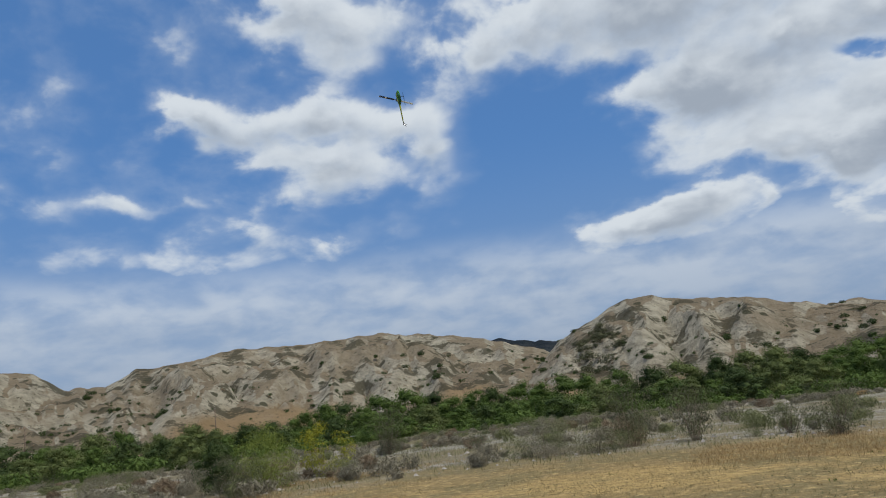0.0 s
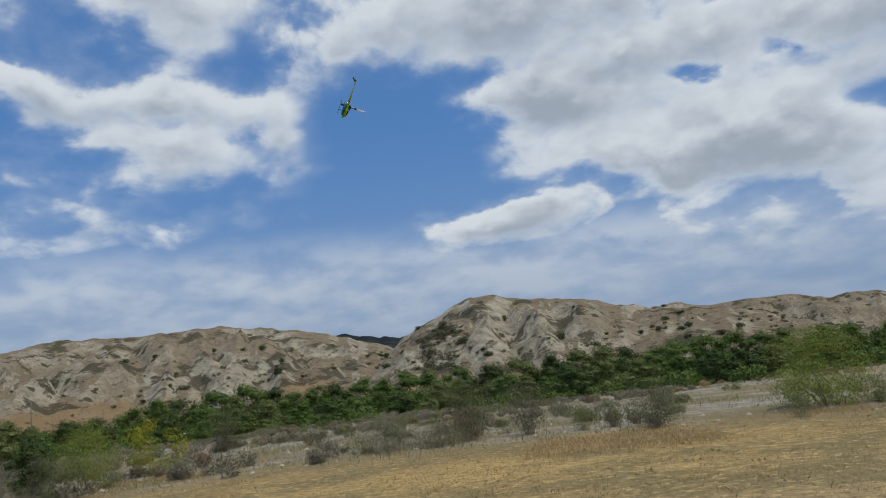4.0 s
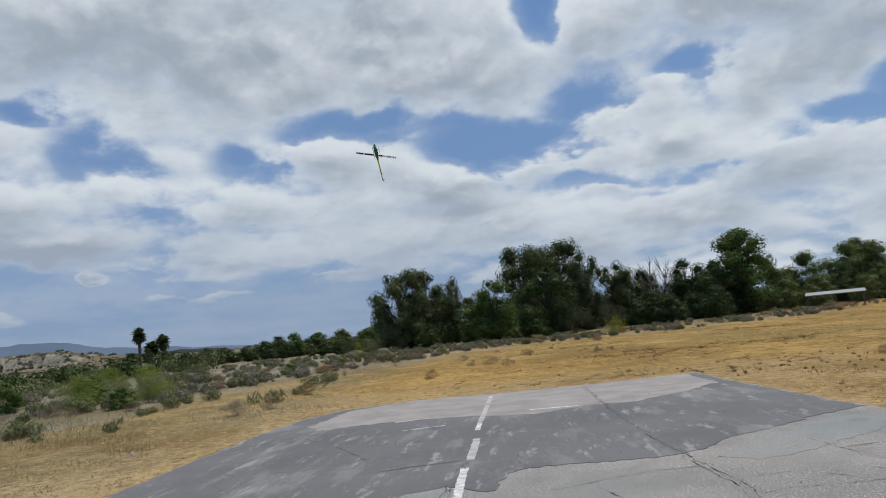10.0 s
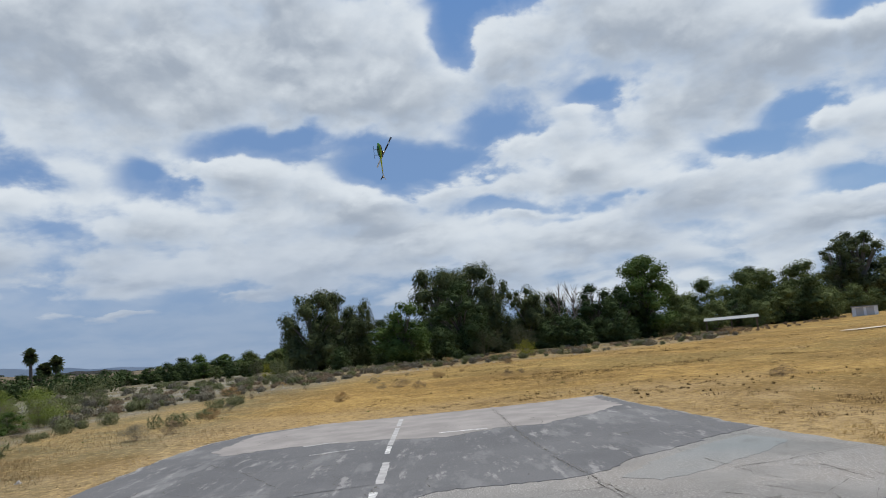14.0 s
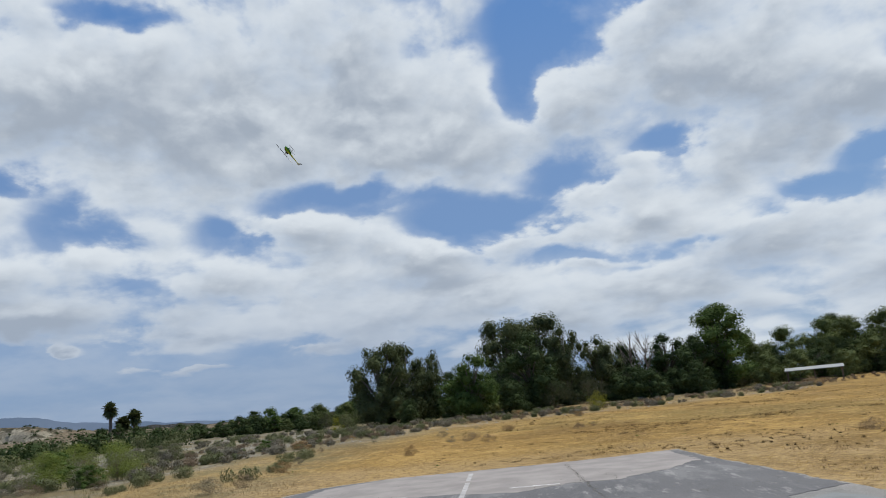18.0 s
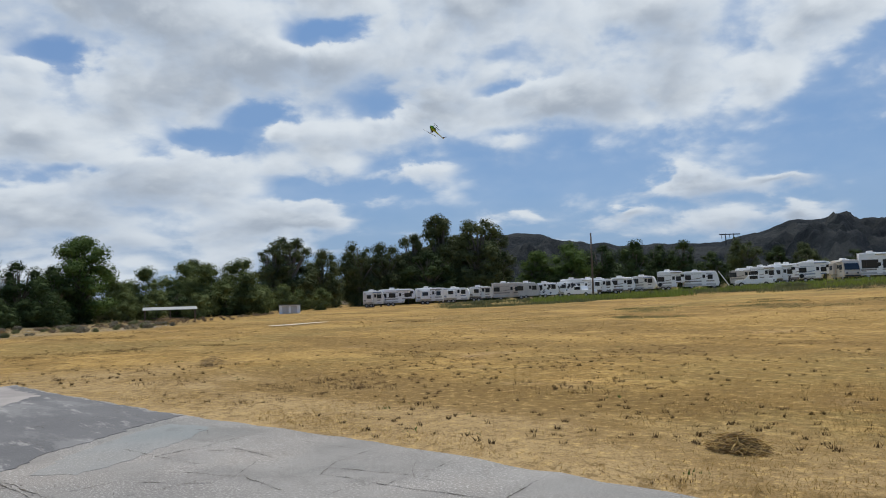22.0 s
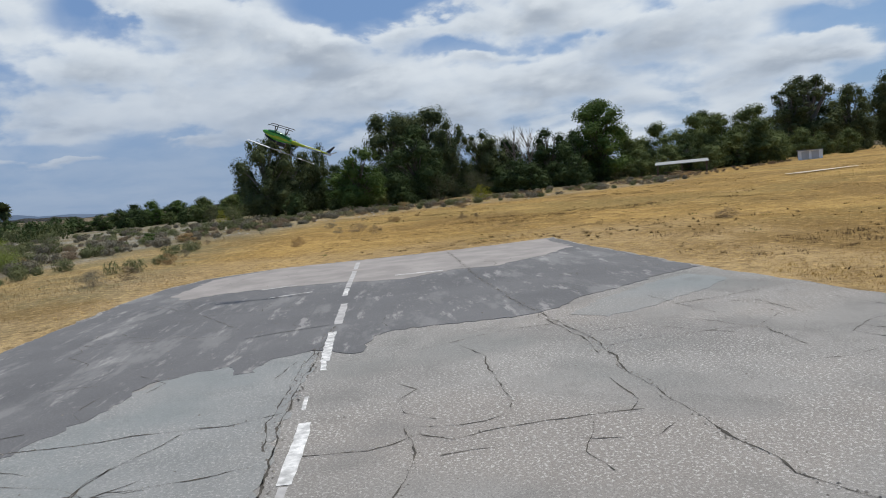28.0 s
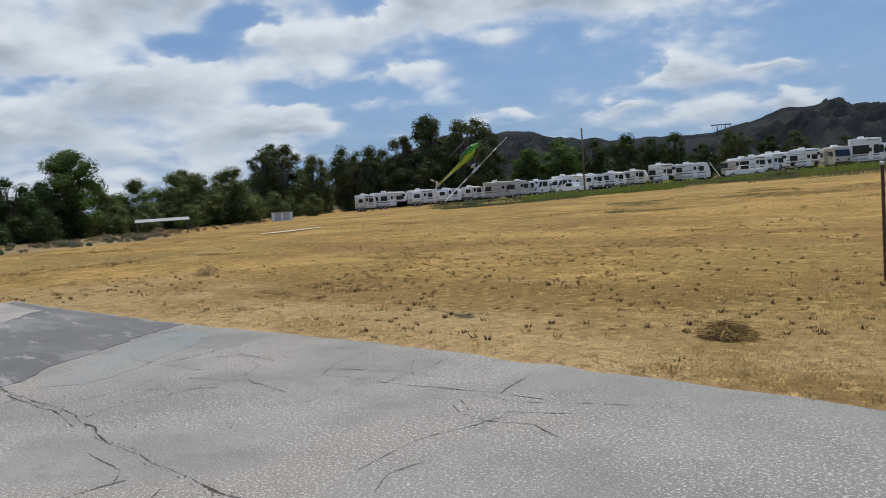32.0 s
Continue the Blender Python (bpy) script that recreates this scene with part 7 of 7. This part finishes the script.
def helicopter():
    ob = empty("model_helicopter", pose(0, 0, 5), "lime green and black radio-controlled model helicopter in flight", "model helicopter")
    v, f = loft([(-0.40, -0.055, 0.004, 0.004), (-0.385, -0.055, 0.025, 0.022), (-0.34, -0.05, 0.042, 0.038), (-0.26, -0.035, 0.057, 0.060), (-0.16, -0.02, 0.064, 0.076), (-0.06, -0.012, 0.059, 0.074), (0.04, -0.006, 0.044, 0.056), (0.14, 0.0, 0.028, 0.036), (0.22, 0.005, 0.024, 0.030)])
    mesh_object("canopy", v, f, M_LIME, ob, "lime green canopy", True)
    v, f = loft([(-0.30, -0.088, 0.042, 0.018), (-0.16, -0.096, 0.058, 0.026), (0.0, -0.078, 0.050, 0.026), (0.12, -0.042, 0.030, 0.018)], 10)
    mesh_object("belly_panel", v, f, M_DEEP, ob, "dark green lower body", True)
    for s in (-1, 1):
        v = [(-0.33, s * 0.049, -0.03), (-0.10, s * 0.0655, -0.045), (0.10, s * 0.041, -0.012), (0.18, s * 0.031, 0.006), (0.06, s * 0.048, 0.016), (-0.14, s * 0.0672, 0.006), (-0.28, s * 0.058, 0.0)]
        v += [(p[0], p[1] * 0.9, p[2]) for p in v]
        mesh_object("side_flash", v, [list(range(7)), list(range(7, 14))[::-1]] + [[i, i + 7, (i + 1) % 7 + 7, (i + 1) % 7] for i in range(7)], M_LEMON, ob, "yellow side flash")
    v, f = loft([(-0.345, 0.0, 0.030, 0.012), (-0.28, 0.035, 0.052, 0.016), (-0.20, 0.062, 0.055, 0.018), (-0.12, 0.078, 0.040, 0.012)], 10)
    mesh_object("windscreen", v, f, M_CARBON, ob, "dark tinted cockpit window", True)
    v, f = loft([(0.16, 0.0, 0.029, 0.036), (0.40, 0.005, 0.021, 0.024), (0.66, 0.008, 0.016, 0.018), (0.86, 0.01, 0.013, 0.015)], 10)
    boom = mesh_object("tail_boom", v, f, M_LEMON, ob, "yellow-green tail boom with black lettering bars", True)
    v, f = loft([(0.24, 0.020, 0.019, 0.014), (0.50, 0.018, 0.017, 0.012), (0.84, 0.017, 0.012, 0.010)], 8)
    mesh_object("boom_spine", v, f, M_CARBON, boom)
    for s in (-1, 1):
        for x, w in ((0.40, 0.075), (0.49, 0.055), (0.56, 0.075), (0.65, 0.06)):
            part("lettering_bar", box_bm(x, x + w, s * 0.020 - 0.003, s * 0.020 + 0.003, 0.004, 0.018), M_PEARL, boom)
    part("tail_gearbox", box_bm(0.84, 0.91, -0.022, 0.022, -0.018, 0.034, 0.008), M_STEEL, ob)
    part("tail_fin", prism_bm([(0.80, -0.01), (0.88, -0.015), (0.945, -0.145), (0.915, -0.15), (0.86, -0.08)], -0.004, 0.004), M_CARBON, ob)
    part("main_frame", box_bm(-0.10, 0.06, -0.03, 0.03, 0.06, 0.125, 0.01), M_CARBON, ob, "black carbon side frames")
    v, f = tube([(0, 0, 0.08), (0, 0, 0.235)], [0.008, 0.008], 10)
    mesh_object("mast", v, f, M_STEEL, ob)
    part("swashplate", disc_bm(0, 0, 0.155, 0.045, 0.016, 14, "z"), M_STEEL, ob)
    for s in (-1, 1):
        leg = []
        for x in (-0.17, 0.03):
            leg.append(tube([(x, s * 0.035, -0.10), (x, s * 0.085, -0.16), (x, s * 0.105, -0.215)], [0.012, 0.009, 0.008], 6))
        for pv, pf in leg:
            mesh_object("skid_strut", pv, pf, M_CARBON, ob)
        v, f = tube([(-0.31, s * 0.105, -0.195), (-0.28, s * 0.105, -0.216), (0.12, s * 0.105, -0.218), (0.15, s * 0.105, -0.212)], [0.005, 0.007, 0.007, 0.005], 6)
        mesh_object("skid", v, f, M_CARBON, ob)
    me = bpy.data.meshes.new("main_rotor")
    bm = disc_bm(0, 0, 0, 0.024, 0.05, 12, "z")
    bmesh.ops.create_cube(bm, size=1.0, matrix=Matrix.Diagonal((0.19, 0.028, 0.026, 1)))
    bm.to_mesh(me)
    bm.free()
    me.materials.append(M_STEEL)
    rotor = new("main_rotor", me)
    rotor.parent = ob
    rotor.matrix_basis = pose(0, 0, 0.225)
    for s in (-1, 1):
        v, f = [], []
        for i, x in enumerate((0.08, 0.13, 0.22, 0.40, 0.46, 0.58, 0.695, 0.71)):
            c = 0.018 if i == 0 else 0.029 if i < 7 else 0.020
            v += [(s * x, s * -c, 0.0), (s * x, 0.0, 0.008), (s * x, s * c * 1.05, 0.0), (s * x, 0.0, -0.007)]
        slot = []
        for i in range(7):
            for k in range(4):
                q = (k + 1) % 4
                f.append((i * 4 + k, i * 4 + q, i * 4 + 4 + q, i * 4 + 4 + k))
                # white bands; one face whitened as if sunlit, the other black as if backlit
                slot.append(1 if i in ((2, 3, 4, 5, 6) if (k < 2) == (s > 0) else (3, 6)) else 0)
        f += [(0, 1, 2, 3), (31, 30, 29, 28)]
        slot += [0, 1]
        mesh_object("rotor_blade", v, f, [M_CARBON, M_PEARL], rotor, "black carbon blade with white bands, one face whitened as if sunlit", False, slot)
    bm = disc_bm(0, 0, 0, 0.012, 0.05, 10, "y")
    tail = part("tail_rotor", bm, M_STEEL, ob)
    tail.matrix_basis = pose(0.885, -0.04, 0.01)
    for s in (-1, 1):
        part("tail_blade", prism_bm([(-0.014, s * 0.02), (0.012, s * 0.02), (0.014, s * 0.125), (-0.008, s * 0.13)], -0.022, -0.018), M_PEARL, tail)
    return ob, rotor, tail


heli, rotor, tail_rotor = helicopter()


# ---- motion ----
# seconds, place of the helicopter, its attitude in degrees, the heading of its blades
FLIGHT = [
    (0.0, -0.94, 25.89, 12.32, -33.4, 52.3, 83.3, 118),
    (0.5, -1.67, 30.42, 14.39, -67.5, 51.5, 106.2, 144),
    (1.0, -2.49, 30.46, 14.16, -39.0, 47.1, 105.9, 66),
    (1.5, -2.7, 29.86, 12.89, 34.9, -6.0, 56.7, 24),
    (2.0, -1.8, 25.8, 12.43, -97.5, -0.7, 3.7, 86),
    (2.5, -1.01, 24.76, 12.41, -101.3, -9.8, -1.9, 144),
    (4.5, 3.11, 23.33, 10.12, -72.8, -69.8, -83.9, 130),
    (5.0, 5.37, 24.04, 10.02, -86.0, 48.8, 29.0, 150),
    (5.5, 6.75, 22.13, 8.08, -30.3, 57.6, 8.8, 96),
    (6.0, 9.74, 23.25, 8.08, -30.5, -11.2, -25.6, 122),
    (6.5, 10.35, 17.82, 7.83, -33.3, -7.5, -32.4, 80),
    (7.0, 12.29, 15.59, 8.53, -40.9, 5.1, -36.5, 24),
    (7.5, 14.85, 14.47, 9.05, -95.4, 4.9, -44.0, 114),
    (8.0, 17.36, 13.28, 8.87, -121.8, 3.7, -51.4, 54),
    (8.5, 19.03, 11.4, 7.76, -162.6, 6.6, -57.3, 96),
    (9.0, 19.14, 8.08, 7.23, -133.9, 60.2, -39.4, 32),
    (9.5, 21.53, 5.77, 7.36, -16.8, 57.0, 59.1, 118),
    (10.0, 25.85, 4.65, 7.95, -38.0, 74.0, -23.9, 110),
    (10.5, 26.19, 3.47, 7.27, -25.4, 78.1, 7.1, 72),
    (11.0, 33.31, 3.59, 7.51, -30.8, 65.7, -29.6, 108),
    (11.5, 33.37, 3.06, 7.45, -3.1, -51.7, 7.4, 130),
    (12.0, 33.39, 2.81, 7.48, 31.3, -54.1, -18.3, 84),
    (12.5, 31.32, 2.61, 7.71, 17.8, 68.1, 22.6, 70),
    (13.0, 26.26, 2.26, 7.54, 137.7, 61.9, 70.4, 44),
    (13.5, 27.07, 3.55, 7.93, -132.2, 65.8, -52.0, 164),
    (14.0, 27.06, 1.58, 8.71, 34.8, 65.4, -2.0, 36),
    (14.5, 26.81, 0.64, 9.76, -55.3, 59.6, -57.8, 102),
    (16.5, 21.04, -4.88, 12.17, 94.9, 63.2, 3.5, 164),
    (17.0, 20.14, -0.48, 12.79, 17.6, 57.1, -33.1, 64),
    (17.5, 24.72, 5.56, 13.63, -87.6, 50.8, -42.0, 140),
    (18.0, 32.83, 8.82, 13.54, -98.8, 25.5, -17.9, 0),
    (18.5, 36.7, 4.93, 13.93, -135.8, -36.2, 6.3, 96),
    (19.0, 35.21, -1.0, 13.03, -176.6, -25.8, -2.1, 90),
    (19.5, 36.58, -7.6, 12.88, -118.2, -18.0, -41.1, 14),
    (20.0, 33.14, -12.89, 11.93, 166.2, -34.0, -22.0, 88),
    (20.5, 28.36, -15.12, 12.78, -47.6, 50.7, -35.6, 148),
    (21.0, 25.16, -16.76, 12.19, 116.8, -48.6, -26.7, 166),
    (21.5, 24.25, -19.04, 10.25, 63.9, 54.3, -44.1, 50),
    (22.0, 26.19, -21.93, 9.35, -118.7, 14.5, -69.6, 166),
    (22.5, 21.48, -16.77, 8.11, -38.6, 75.8, -15.9, 156),
    (23.0, 22.42, -16.21, 6.0, 16.8, 38.3, 79.1, 50),
    (23.5, 21.55, -14.01, 5.63, 7.9, -81.3, 149.1, 62),
    (24.0, 24.26, -13.5, 5.31, -174.0, -2.6, -56.8, 76),
    (24.5, 21.71, -9.81, 4.58, 45.0, 62.4, 52.3, 100),
    (25.0, 24.61, -8.17, 3.6, -6.7, -22.2, 40.9, 28),
    (25.5, 19.93, -4.37, 3.72, -59.8, -83.5, -162.4, 114),
    (26.0, 18.41, -1.39, 2.93, -167.2, -25.0, -51.5, 108),
    (26.5, 17.47, 1.72, 3.99, 44.6, 77.1, 60.9, 84),
    (28.5, 13.27, 1.75, 2.42, 175.0, -0.5, -77.5, 54),
    (29.0, 10.99, -0.49, 1.87, 173.7, -5.5, -87.6, 166),
    (29.5, 10.31, -2.44, 1.86, 174.6, 7.9, -77.9, 92),
    (30.0, 9.29, -3.97, 1.84, -156.0, 12.3, -48.1, 66),
    (30.5, 9.36, -5.78, 1.87, 155.3, 8.7, -11.8, 22),
    (31.0, 9.22, -7.36, 2.03, 161.9, 10.0, -6.5, 0),
    (31.5, 9.12, -8.24, 2.26, 155.7, 12.2, -4.7, 32),
    (32.0, 9.02, -8.34, 2.34, 144.6, 24.6, -3.6, 128),
]


def motions():
    rows, spin = [], []
    poses = [(r[0], Vector(r[1:4]), Euler([radians(a) for a in r[4:7]]).to_quaternion()) for r in FLIGHT]
    for i, (t0, p0, q0) in enumerate(poses[:-1]):
        t1, p1, q1 = poses[i + 1]
        pa, ta = (poses[i - 1][1], poses[i - 1][0]) if i else (p0, t0 - 0.5)
        pb, tb = (poses[i + 2][1], poses[i + 2][0]) if i + 2 < len(poses) else (p1, t1 + 0.5)
        m0, m1 = (p1 - pa) / (t1 - ta) * 0.6, (pb - p0) / (tb - t0) * 0.6
        n = max(2, round((t1 - t0) / 0.1))
        for k in range(n + (i + 2 == len(poses))):
            s, d = k / n, t1 - t0
            p = p0 * (2 * s ** 3 - 3 * s ** 2 + 1) + m0 * d * (s ** 3 - 2 * s ** 2 + s) + p1 * (3 * s ** 2 - 2 * s ** 3) + m1 * d * (s ** 3 - s ** 2)
            q = q0.copy()
            b = q1.copy()
            b.make_compatible(q)
            rows.append((t0 + d * s, Matrix.LocRotScale(p, q.slerp(b, s), None)))
    walk(heli, rows)
    angle, last = FLIGHT[0][7], FLIGHT[0]
    spin.append((0.0, pose(0, 0, 0.225, 0, 0, angle)))
    for row in FLIGHT[1:]:
        d = row[0] - last[0]
        n = round(d / (1 / 15))
        n = max(n, 1)
        goal = angle + n * 75
        goal += (row[7] - goal + 90) % 180 - 90
        for k in range(1, n + 1):
            spin.append((last[0] + d * k / n, pose(0, 0, 0.225, 0, 0, angle + (goal - angle) * k / n)))
        angle, last = goal, row
    walk(rotor, spin)
    walk(tail_rotor, [(t / 15, pose(0.885, -0.04, 0.01, 0, 80 * t, 0)) for t in range(0, 481)])


motions()
